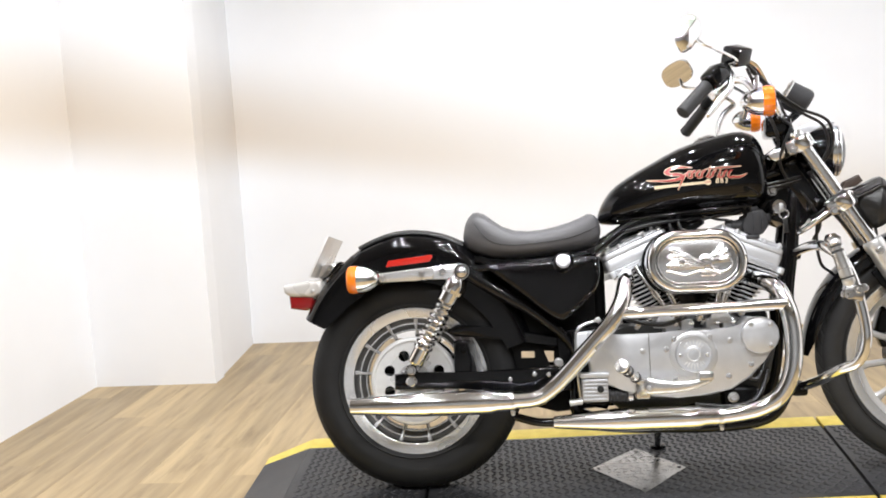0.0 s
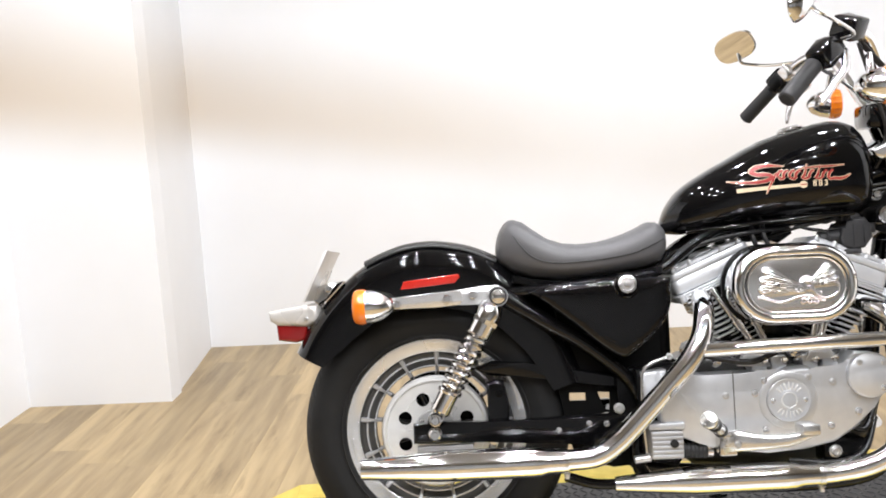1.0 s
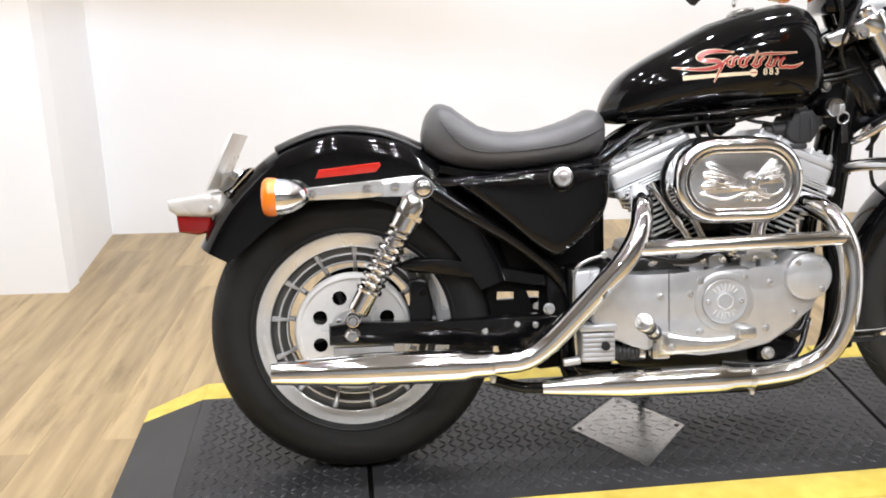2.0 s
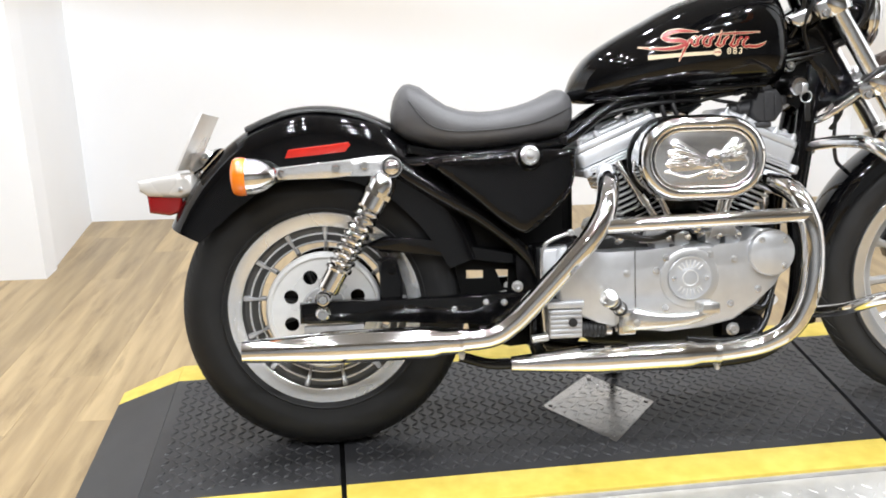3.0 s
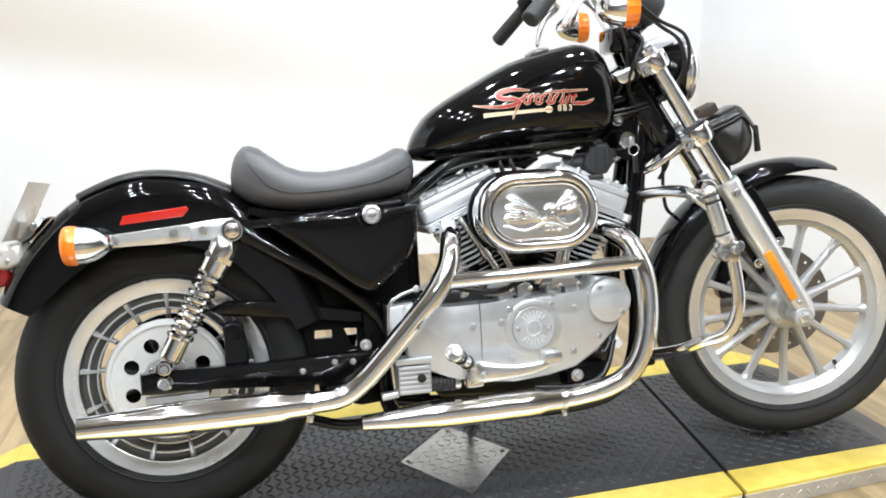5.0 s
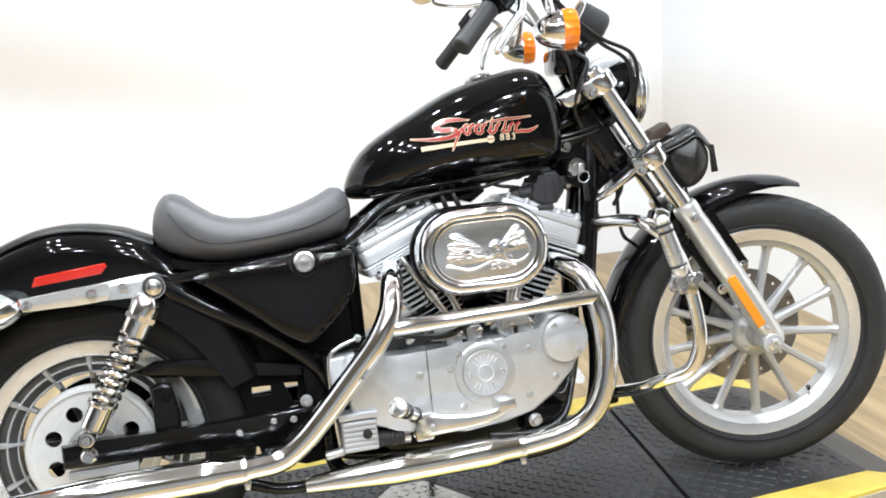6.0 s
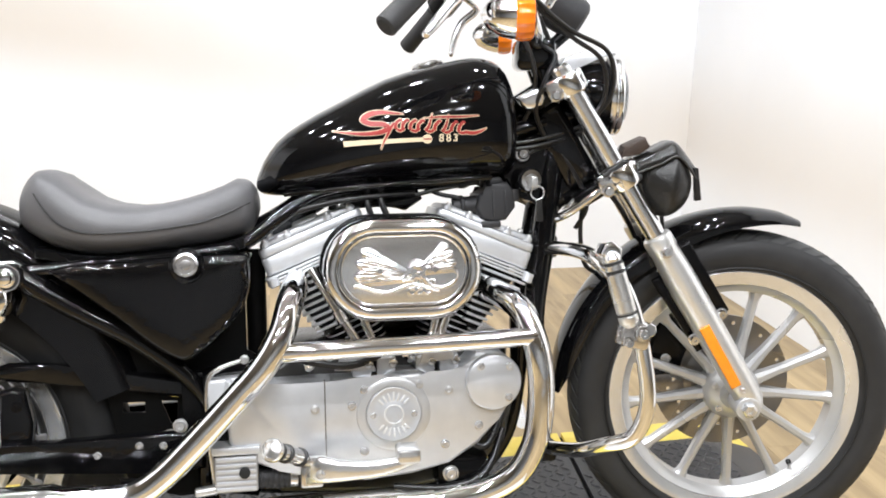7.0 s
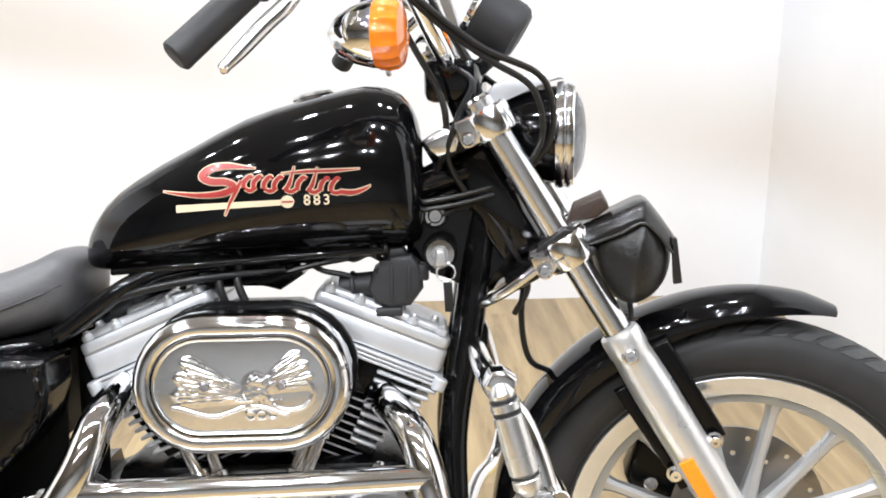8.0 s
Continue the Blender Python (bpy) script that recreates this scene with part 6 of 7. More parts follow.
# ignition switch with key, coil cover, breather
ign = part("ignition_switch", cyl((1.075, -0.02, 0.792), (1.075, -0.098, 0.792), 0.024), SATIN, bike, "black ignition switch with a key")
part("barrel", lathe([(0.020, 0), (0.021, 0.003), (0.019, 0.007), (0.012, 0.008), (0.011, 0.006), (0, 0.006)], (1.075, -0.098, 0.792), (0, -1, 0), seg=24), CHROME, ign)
part("key", prism([(1.070, 0.798), (1.080, 0.798), (1.082, 0.778), (1.068, 0.778)], -0.128, -0.106, bevel=0.002), ZINC, ign)
b_ = bmesh.new()
add_lathe(b_, [(0.0125, -0.0012), (0.0138, 0), (0.0125, 0.0012), (0.0112, 0)], (1.082, -0.12, 0.768), (0, 1, 0.2), seg=28, closed=True)
part("key_ring", b_, ZINC, ign)
part("key_tag", prism([(1.078, 0.755), (1.090, 0.755), (1.092, 0.715), (1.080, 0.715)], -0.122, -0.118, bevel=0.001), LEATHER, ign)
coil = part("coil_cover", prism([(0.974, 0.742), (0.982, 0.768), (0.998, 0.776), (1.004, 0.788), (1.036, 0.790), (1.050, 0.772), (1.052, 0.742), (1.034, 0.718), (1.004, 0.712), (0.984, 0.722)], -0.075, 0.02, bevel=0.007), DARK, bike, "black plastic coil cover")
part("plug_socket", cyl((0.935, -0.045, 0.742), (0.982, -0.050, 0.746), 0.019, seg=18), DARK, coil)
part("collar", cyl((0.950, -0.047, 0.7433), (0.957, -0.0475, 0.744), 0.022, seg=18), DARK, coil)
part("clip", box((0.985, -0.080, 0.704), (1.022, -0.045, 0.716), 0.003), DARK, coil)
part("clip", box((1.044, -0.074, 0.752), (1.060, -0.040, 0.776), 0.004), DARK, coil)
part("lip", prism([(0.996, 0.784), (1.006, 0.798), (1.024, 0.800), (1.032, 0.788)], -0.068, -0.02, bevel=0.004), DARK, coil)
part("rib", box((1.006, -0.0775, 0.724), (1.010, -0.072, 0.776), 0.0012), DARK, coil)
part("rib", box((1.030, -0.0775, 0.728), (1.034, -0.072, 0.774), 0.0012), DARK, coil)
part("spark_lead", tube([(0.99, -0.06, 0.785), (0.985, -0.07, 0.80), (0.975, -0.05, 0.81)], 0.0045), CABLE, coil)
part("spark_lead", tube([(1.0, -0.06, 0.785), (1.0, -0.072, 0.80), (0.99, -0.05, 0.812)], 0.0045), CABLE, coil)
for pts_ in ([(0.775, -0.06, 0.785), (0.77, -0.08, 0.755), (0.785, -0.08, 0.71)], [(0.80, -0.06, 0.79), (0.795, -0.08, 0.76), (0.81, -0.085, 0.72)], [(0.62, -0.085, 0.735), (0.68, -0.09, 0.752), (0.76, -0.085, 0.765), (0.86, -0.07, 0.772)]):
    part("rubber_hose", tube(pts_, 0.0058), CABLE, bike, "black rubber hose")

# ---- front end, all turned by STEER ----
F_TOP, F_DIR = Vector((1.153, 0, 0.998)), Vector((0.5135, 0, -0.858))


def on_fork(d, y=0.0, off=0.0):
    """A place d metres down the fork, off metres ahead of it."""
    return F_TOP + F_DIR * d + Vector((0, y, 0)) + Vector((0.858, 0, 0.5135)) * off


for s in (-1, 1):
    y = s * 0.1
    leg = part("fork_tube", cyl(on_fork(-0.012, y), on_fork(0.40, y), 0.0195, seg=28), SATCHROME, bike, "chrome fork tube", m=STEER)
    part("fork_cap", lathe([(0.019, 0), (0.017, 0.004), (0.012, 0.006), (0, 0.007)], on_fork(-0.012, y), -F_DIR, seg=20), CHROME, leg, m=STEER)
    slider = part("fork_slider", lathe([(0.021, 0.0), (0.0265, 0.004), (0.0285, 0.01), (0.0285, 0.032), (0.027, 0.036), (0.0285, 0.06), (0.030, 0.10), (0.0295, 0.25), (0.0275, 0.34), (0.027, 0.385), (0.018, 0.405), (0, 0.408)],
                                       on_fork(0.352, y), F_DIR, seg=32), SLIDER, bike, "polished silver fork slider", m=STEER)
    part("axle_boss", cyl((FW[0], s * 0.07, FW[1]), (FW[0], s * 0.128, FW[1]), 0.024), ALU, slider, m=STEER)
    part("axle_end", lathe([(0.015, 0), (0.015, 0.008), (0.011, 0.011), (0.006, 0.011), (0.005, 0.007), (0, 0.007)], (FW[0], s * 0.128, FW[1]), (0, s, 0), seg=6 if s < 0 else 20), ZINC, slider, m=STEER)
    for d_ in (0.70, 0.745):
        bolt(slider, on_fork(d_, s * 0.128, -0.006), (0, s, 0), 0.006, 0.008, m=STEER)
    bolt(slider, on_fork(0.385, s * 0.126, 0), (0, s, 0.1), 0.009, 0.012, CHROME, m=STEER)
    # amber reflector strip
    b_ = bmesh.new()
    a0, a1 = on_fork(0.549, 0, -0.010), on_fork(0.686, 0, -0.013)
    n_ = Vector((0.858, 0, 0.5135)) * 0.0105
    add_prism(b_, [((a0 - n_).x, (a0 - n_).z), ((a0 + n_).x, (a0 + n_).z), ((a1 + n_).x, (a1 + n_).z), ((a1 - n_).x, (a1 - n_).z)], -0.134, -0.126, bevel=0.002)
    part("reflector", b_ if s < 0 else mirror_y(b_), AMBER, slider, "amber reflector strip", m=STEER)
    # black mudguard stay behind the leg
    p_, q_ = on_fork(0.40, 0, 0.039), on_fork(0.56, 0, 0.040)
    b_ = bmesh.new()
    w_ = Vector((0.858, 0, 0.5135)) * 0.013
    add_prism(b_, [((p_ - w_).x, (p_ - w_).z), ((p_ + w_).x, (p_ + w_).z), ((q_ + w_).x, (q_ + w_).z), ((q_ - w_).x, (q_ - w_).z)], -0.092, -0.075, bevel=0.005)
    part("mudguard_stay", b_ if s < 0 else mirror_y(b_), SATIN, slider, m=STEER)
    p_, q_ = on_fork(0.43, 0, -0.036), on_fork(0.60, 0, -0.034)
    b_ = bmesh.new()
    add_prism(b_, [((p_ - w_).x, (p_ - w_).z), ((p_ + w_ * 0.4).x, (p_ + w_ * 0.4).z), ((q_ + w_ * 0.4).x, (q_ + w_ * 0.4).z), ((q_ - w_ * 0.6).x, (q_ - w_ * 0.6).z)], -0.098, -0.08, bevel=0.004)
    part("stay_plate", b_ if s < 0 else mirror_y(b_), SATIN, slider, m=STEER)
    bolt(slider, on_fork(0.555, s * 0.098, 0.035), (0, s, 0), 0.009, 0.01, CHROME, m=STEER)
    bolt(slider, on_fork(0.57, s * 0.105, -0.035), (0, s, 0), 0.009, 0.01, CHROME, m=STEER)
    # clamps
    tc = part("top_clamp", lathe([(0.02, -0.02), (0.031, -0.019), (0.033, -0.015), (0.033, 0.015), (0.031, 0.019), (0.02, 0.02)], on_fork(0.022, y), F_DIR, seg=28, closed=True), CHROME, bike, "silver fork clamp", m=STEER)
    part("pinch_lug", box((-0.044, -0.026, -0.020), (0.026, 0.022, 0.020), 0.006, Matrix.Translation(on_fork(0.022, y)) @ pose(0, 0, 0, 0, -22, 0)), SATCHROME, tc, m=STEER)
    bolt(tc, on_fork(0.026, s * 0.126, -0.033), (0, s, 0), 0.008, 0.009, CHROME, m=STEER)
    b_ = prism([(1.068, 0.955), (1.078, 0.938), (1.092, 0.931), (1.118, 0.940), (1.124, 0.956), (1.118, 0.970), (1.104, 0.974)], -0.098, -0.052, bevel=0.009)
    part("clamp_arm", b_ if s < 0 else mirror_y(b_), SATCHROME, tc, "cast silver clamp arm", m=STEER)
    lc = part("lower_clamp", lathe([(0.02, -0.022), (0.033, -0.021), (0.036, -0.016), (0.036, 0.016), (0.033, 0.021), (0.02, 0.022)], on_fork(0.222, y), F_DIR, seg=28, closed=True), CHROME, bike, "silver fork clamp", m=STEER)
    part("pinch_lug", box((-0.050, -0.028, -0.018), (0.028, 0.024, 0.020), 0.006, Matrix.Translation(on_fork(0.222, y)) @ pose(0, 0, 0, 0, -20, 0)), SATCHROME, lc, m=STEER)
    bolt(lc, on_fork(0.228, s * 0.128, -0.038), (0, s, 0), 0.0085, 0.01, CHROME, m=STEER)
stay_ob = part("fork_lock_stay", tube([(1.128, -0.045, 0.712), (1.150, -0.075, 0.726), (1.176, -0.092, 0.745), (1.212, -0.098, 0.772)], 0.0085, seg=12), CHROME, bike, "chrome stay behind the lower fork clamp")
part("plate", prism([(1.142, 0.735), (1.158, 0.752), (1.200, 0.785), (1.222, 0.790), (1.218, 0.770), (1.180, 0.748)], -0.082, -0.074, bevel=0.002), CHROME, stay_ob)
part("triple_tree", box((-0.085, -0.095, -0.014), (0.02, 0.095, 0.014), 0.01, Matrix.Translation(on_fork(0.022)) @ pose(0, 0, 0, 0, -math.degrees(RAKE), 0)), SATIN, bike, "black steering yoke", m=STEER)
part("lower_yoke", box((-0.10, -0.095, -0.016), (0.02, 0.095, 0.016), 0.01, Matrix.Translation(on_fork(0.224)) @ pose(0, 0, 0, 0, -math.degrees(RAKE), 0)), SATIN, bike, "black lower steering yoke", m=STEER)
part("fork_shroud", box((-0.095, -0.06, -0.085), (-0.026, 0.06, 0.085), 0.014, Matrix.Translation(on_fork(0.122)) @ pose(0, 0, 0, 0, -math.degrees(RAKE), 0)), BLACK, bike, "black shroud between the fork tubes", m=STEER)
part("axle_shaft", cyl((FW[0], -0.13, FW[1]), (FW[0], 0.13, FW[1]), 0.01), ZINC, front, m=STEER)

# front mudguard
ang = [radians(a) for a in (71, 78, 88, 100, 112, 125, 138, 150, 162, 172, 179)]
rr_ = [0.374, 0.380, 0.381, 0.379, 0.377, 0.376, 0.376, 0.375, 0.374, 0.373, 0.373]


def arc_sheet(cx, cz, angs, radii, half, depth, thick=0.0035, shoulder=0.03):
    rings = []
    n = len(angs)
    for i in range(n * 4 - 3):
        f = i / 4
        a, r, d, h = (interp(range(n), v, f) for v in (angs, radii, depth, half))
        sec = []
        for k in range(-8, 9):
            q = k / 8
            if abs(q) < 0.7:
                t = q / 0.7 * math.pi / 2
                sec.append((math.sin(t) * h, -min(shoulder, d) * (1 - math.cos(t))))
            else:
                sec.append((math.copysign(h, q), -(min(shoulder, d) + (abs(q) - 0.7) / 0.3 * max(0, d - shoulder))))
        inner = [(y_ * 0.95, e - thick * (1 if abs(y_) < h * 0.9 else 0)) for y_, e in reversed(sec)]
        rings.append([(cx + (r + e) * math.cos(a), y_, cz + (r + e) * math.sin(a)) for y_, e in sec + inner])
    return add_loft(bmesh.new(), rings)


fm = part("front_mudguard", arc_sheet(*FW, ang, rr_, [0.025, 0.045, 0.058, 0.063, 0.065, 0.066, 0.066, 0.066, 0.064, 0.06, 0.045], [0.012, 0.022, 0.032, 0.04, 0.048, 0.05, 0.05, 0.045, 0.04, 0.03, 0.015]), BLACK, bike, "gloss black front mudguard", m=STEER)
for s in (-1, 1):
    for d_ in (0.43, 0.47):
        bolt(fm, on_fork(d_, s * 0.067, -0.02), (0, s, 0), 0.007, 0.006, CHROME, m=STEER)

# front brake caliper on the far slider
cal = part("front_caliper", prism([(1.375, 0.49), (1.42, 0.50), (1.445, 0.44), (1.425, 0.375), (1.375, 0.37), (1.355, 0.42)], 0.03, 0.10, bevel=0.012), SATIN, bike, "black front brake caliper", m=STEER)
bolt(cal, (1.395, 0.03, 0.41), (0, -1, 0), 0.008, m=STEER)
part("brake_hose", tube([(1.40, 0.09, 0.49), (1.36, 0.08, 0.60), (1.30, 0.05, 0.72), (1.22, 0.04, 0.82)], 0.0055), CABLE, cal, m=STEER)

# headlamp
HC = Vector((1.254, 0, 0.955))
hl = part("headlamp", lathe([(0, -0.098), (0.02, -0.097), (0.042, -0.088), (0.058, -0.068), (0.066, -0.04), (0.069, -0.012), (0.070, 0.0), (0.064, 0.0)], HC, (1, 0, -0.02), seg=40), BLACK, bike, "black headlamp with chrome rim", m=STEER)
part("rim", lathe([(0.070, -0.006), (0.075, -0.004), (0.0765, 0.002), (0.0755, 0.007), (0.0735, 0.0095), (0.0755, 0.0115), (0.0755, 0.016), (0.072, 0.021), (0.066, 0.022), (0.064, 0.016), (0.064, -0.004)], HC, (1, 0, -0.02), seg=56, closed=True), CHROME, hl, "chrome headlamp rim", m=STEER)
part("lens", lathe([(0.065, 0.017), (0.061, 0.024), (0.047, 0.032), (0.027, 0.037), (0, 0.039)], HC, (1, 0, -0.02), seg=48), GLASS, hl, "clear glass lens", m=STEER)
part("reflector_bowl", lathe([(0.064, 0.014), (0.058, -0.01), (0.04, -0.035), (0.02, -0.045), (0, -0.047)], HC, (1, 0, -0.02), seg=40), ALU, hl, m=STEER)
part("visor_bracket", prism([(1.15, 1.012), (1.165, 1.03), (1.215, 1.045), (1.255, 1.043), (1.262, 1.034), (1.225, 1.030), (1.185, 1.008), (1.16, 0.998)], -0.045, 0.045, bevel=0.004), ALU, hl, "chrome headlamp bracket", m=STEER)
part("mount", box((1.19, -0.02, 1.0), (1.235, 0.02, 1.035), 0.005), CHROME, hl, m=STEER)

# risers, handlebar, grips
for s in (-1, 1):
    part("riser", cyl((1.140, s * 0.045, 0.958), (1.112, s * 0.045, 1.03), 0.022), BLACK, bike, "black handlebar riser", m=STEER)
part("riser_clamp", box((1.070, -0.075, 1.006), (1.144, 0.075, 1.066), 0.012), BLACK, bike, "black handlebar clamp", m=STEER)
BAR = [(1.108, 0, 1.055), (1.108, -0.07, 1.056), (1.098, -0.115, 1.085), (1.065, -0.165, 1.165), (1.035, -0.20, 1.208), (0.99, -0.235, 1.212), (0.94, -0.272, 1.173), (0.90, -0.305, 1.129), (0.845, -0.350, 1.070)]
GE, GI = Vector(BAR[-1]), Vector((0.925, -0.285, 1.157))
gd = (GI - GE).normalized()
hb_pts = [(x, -y_, z) for x, y_, z in reversed(BAR)] + BAR[1:]
part("handlebar", tube(hb_pts, 0.0127, seg=16), CHROME, bike, "bent chrome handlebar", m=STEER)


def flip(m_, s):
    return m_ if s < 0 else m_ @ Matrix.Diagonal((1, -1, 1, 1))


for s in (-1, 1):
    fm_ = flip(STEER, s)
    prof = [(0, 0), (0.015, 0), (0.0190, 0.003), (0.0195, 0.006)]
    prof += [(0.0192, 0.012), (0.0185, 0.105), (0.019, 0.108), (0.019, 0.114), (0.0155, 0.116)]
    part("handlebar_grip", lathe(prof, GE - gd * 0.004, gd, seg=28), GRIP, bike, "black rubber handlebar grip", m=fm_)
    sw_at = GE + gd * 0.135
    sb = part("switch_housing", lathe([(0, -0.02), (0.02, -0.02), (0.024, -0.015), (0.025, 0.018), (0.022, 0.024), (0, 0.024)], sw_at, gd, seg=20), SATIN, bike, "black switch housing", m=fm_)
    part("switch_box", box((-0.026, -0.024, -0.026), (0.026, 0.026, 0.030), 0.008, Matrix.Translation(sw_at + Vector((0.008, -0.004, 0.006))) @ frame_of(gd)), BLACK, sb, m=fm_)
    for k in range(2):
        part("button", box((-0.006, -0.026, -0.008 + k * 0.018), (0.006, -0.018, 0.004 + k * 0.018), 0.002, Matrix.Translation(sw_at) @ frame_of(gd)), GRIP, sb, m=fm_)
    # lever: perch near the housing, blade ahead of the grip
    perch = GE + gd * 0.172
    if s < 0:
        blade = [perch + Vector((0.030, -0.005, -0.012)), Vector((0.968, -0.318, 1.128)), Vector((0.944, -0.340, 1.100)), Vector((0.922, -0.362, 1.072)), Vector((0.908, -0.375, 1.055))]
    else:
        blade = [perch + Vector((0.030, 0.0, -0.006)), Vector((1.005, -0.29, 1.150)), Vector((0.975, -0.30, 1.122)), Vector((0.957, -0.296, 1.090)), Vector((0.947, -0.291, 1.050))]
    tip = blade[-1]
    lv = part("brake_lever" if s < 0 else "clutch_lever", tube(blade, [0.009, 0.0095, 0.0095, 0.0085, 0.006]), SATCHROME, bike, "silver hand lever", m=fm_)
    part("lever_tip", lathe([(0, -0.007), (0.005, -0.005), (0.007, 0), (0.005, 0.005), (0, 0.007)], tip, (0.2, 0, 1), seg=14), CHROME, lv, m=fm_)
    part("perch", box((-0.018, -0.02, -0.016), (0.03, 0.02, 0.016), 0.006, Matrix.Translation(perch + Vector((0.008, 0, 0))) @ frame_of(gd)), SATIN if s < 0 else WORN, lv, m=fm_)
    # mirror on a thin stalk
    st0 = perch + Vector((0.012, 0, 0.012))
    MC = Vector((0.868, -0.40, 1.268)) if s < 0 else Vector((0.828, -0.40, 1.282))
    if s < 0:
        sp = [st0, Vector((0.990, -0.300, 1.200)), Vector((0.940, -0.360, 1.224)), Vector((0.905, -0.393, 1.238)), MC + Vector((0.012, 0.0, -0.012))]
    else:
        sp = [st0, Vector((0.975, -0.300, 1.212)), Vector((0.920, -0.360, 1.216)), Vector((0.862, -0.395, 1.228)), Vector((0.842, -0.400, 1.238)), MC + Vector((0.008, 0.0, -0.02))]
    mr = part("mirror_stalk", tube(sp, 0.0045, seg=10), CHROME, bike, "thin chrome mirror stalk with oval mirror", m=fm_)
    nrm = Vector((-0.84, 0.52, 0.0)) if s < 0 else Vector((-0.60, 0.80, -0.48))
    fr_ = Matrix.Translation(MC) @ nrm.to_track_quat("Z", "Y").to_matrix().to_4x4() @ Matrix.Rotation(radians(-38 if s < 0 else -16), 4, "Z")
    mw, mh = (0.062, 0.037) if s < 0 else (0.068, 0.042)
    out_ = [(mw * math.copysign(abs(math.cos(a)) ** 0.75, math.cos(a)), mh * math.copysign(abs(math.sin(a)) ** 0.75, math.sin(a))) for a in (2 * math.pi * k / 36 for k in range(36))]
    rings = [[fr_ @ Vector((x_ * q, y_ * q, z_)) for x_, y_ in out_] for q, z_ in ((0.25, -0.024), (0.6, -0.020), (0.88, -0.010), (1.0, 0.0), (1.0, 0.003), (0.96, 0.004))]
    part("shell", add_loft(bmesh.new(), rings), CHROME, mr, "chrome mirror shell", m=fm_)
    rings = [[fr_ @ Vector((x_ * q, y_ * q, z_)) for x_, y_ in out_] for q, z_ in ((0.95, 0.0045), (0.94, 0.0055))]
    part("glass", add_loft(bmesh.new(), rings), MIRROR, mr, "mirror glass", m=fm_)
    # front indicator, lens forwards
    ic = Vector((1.052, -0.272, 1.09))
    fi = part("front_indicator", lathe([(0, -0.058), (0.01, -0.056), (0.024, -0.044), (0.034, -0.024), (0.038, -0.006), (0.038, 0.0), (0, 0.0)], ic, (1, 0, 0), seg=32), CHROME, bike, "chrome bullet indicator with amber lens", m=fm_)
    part("lens", ribbed_lens([(0.0385, 0), (0.0405, 0.004), (0.0415, 0.013), (0.040, 0.024), (0.036, 0.030), (0.02, 0.034), (0.0002, 0.035)], ic, (1, 0, 0)), ORANGE, fi, "amber lens", m=fm_)
    part("arm", tube([ic + Vector((-0.02, 0.03, 0.005)), ic + Vector((-0.01, 0.06, 0.04)), Vector((1.045, -0.19, 1.17))], 0.008), CHROME, fi, m=fm_)
# master cylinder on the right
part("front_brake_reservoir", box((-0.028, -0.03, -0.022), (0.028, 0.03, 0.026), 0.006, Matrix.Translation(Vector((0.992, -0.250, 1.219))) @ pose(0, 0, 0, 10, 24, -36)), BLACK, bike, "black brake fluid reservoir", m=STEER)

# speedometer
sp_at, sp_dir = Vector((1.20, 0.0, 1.095)), Vector((-0.85, 0, 0.53))
spd = part("speedometer", lathe([(0, 0), (0.03, 0.0), (0.038, 0.006), (0.041, 0.016), (0.041, 0.068), (0.042, 0.070), (0.042, 0.076), (0.038, 0.078)], sp_at, sp_dir, seg=36), DARK, bike, "black speedometer can", m=STEER)
part("bezel", lathe([(0.042, 0.068), (0.0445, 0.071), (0.0445, 0.077), (0.039, 0.080), (0.037, 0.076)], sp_at, sp_dir, seg=36, closed=True), CHROME, spd, m=STEER)
part("dial", lathe([(0, 0.074), (0.038, 0.074)], sp_at, sp_dir, seg=36), LINER, spd, m=STEER)
part("bracket", tube([(1.115, 0, 1.03), (1.15, 0, 1.06), (1.18, 0, 1.085)], 0.012), SATIN, spd, m=STEER)

# cables
CABLES = [
    [(0.985, -0.235, 1.215), (1.05, -0.19, 1.20), (1.11, -0.09, 1.10), (1.15, -0.05, 1.00), (1.14, -0.045, 0.88), (1.10, -0.05, 0.80)],
    [(1.02, -0.21, 1.20), (1.09, -0.17, 1.13), (1.16, -0.14, 1.075), (1.235, -0.11, 1.035), (1.245, -0.09, 0.96), (1.20, -0.075, 0.90)],
    [(1.03, -0.20, 1.185), (1.10, -0.16, 1.112), (1.165, -0.135, 1.062), (1.222, -0.112, 1.022), (1.232, -0.095, 0.955), (1.190, -0.08, 0.89)],
    [(1.02, -0.21, 1.19), (1.07, -0.14, 1.08), (1.10, -0.1, 1.01), (1.10, -0.08, 0.95), (1.08, -0.06, 0.90)],
    [(0.985, 0.235, 1.21), (1.06, 0.15, 1.14), (1.13, 0.07, 1.05), (1.20, 0.06, 0.98), (1.17, 0.05, 0.85)],
    [(1.12, -0.075, 1.05), (1.14, -0.09, 1.03), (1.12, -0.1, 0.985), (1.105, -0.09, 0.93), (1.13, -0.06, 0.87)],
    [(1.21, -0.03, 0.79), (1.20, -0.04, 0.70), (1.21, -0.03, 0.63), (1.24, 0.0, 0.60)],
    [(1.15, -0.055, 0.86), (1.19, -0.058, 0.80), (1.21, -0.05, 0.745), (1.19, -0.04, 0.70)],
]
for pts_ in CABLES:
    part("control_cable", tube(pts_, 0.0045, seg=8), CABLE, bike, "black control cable", m=STEER)

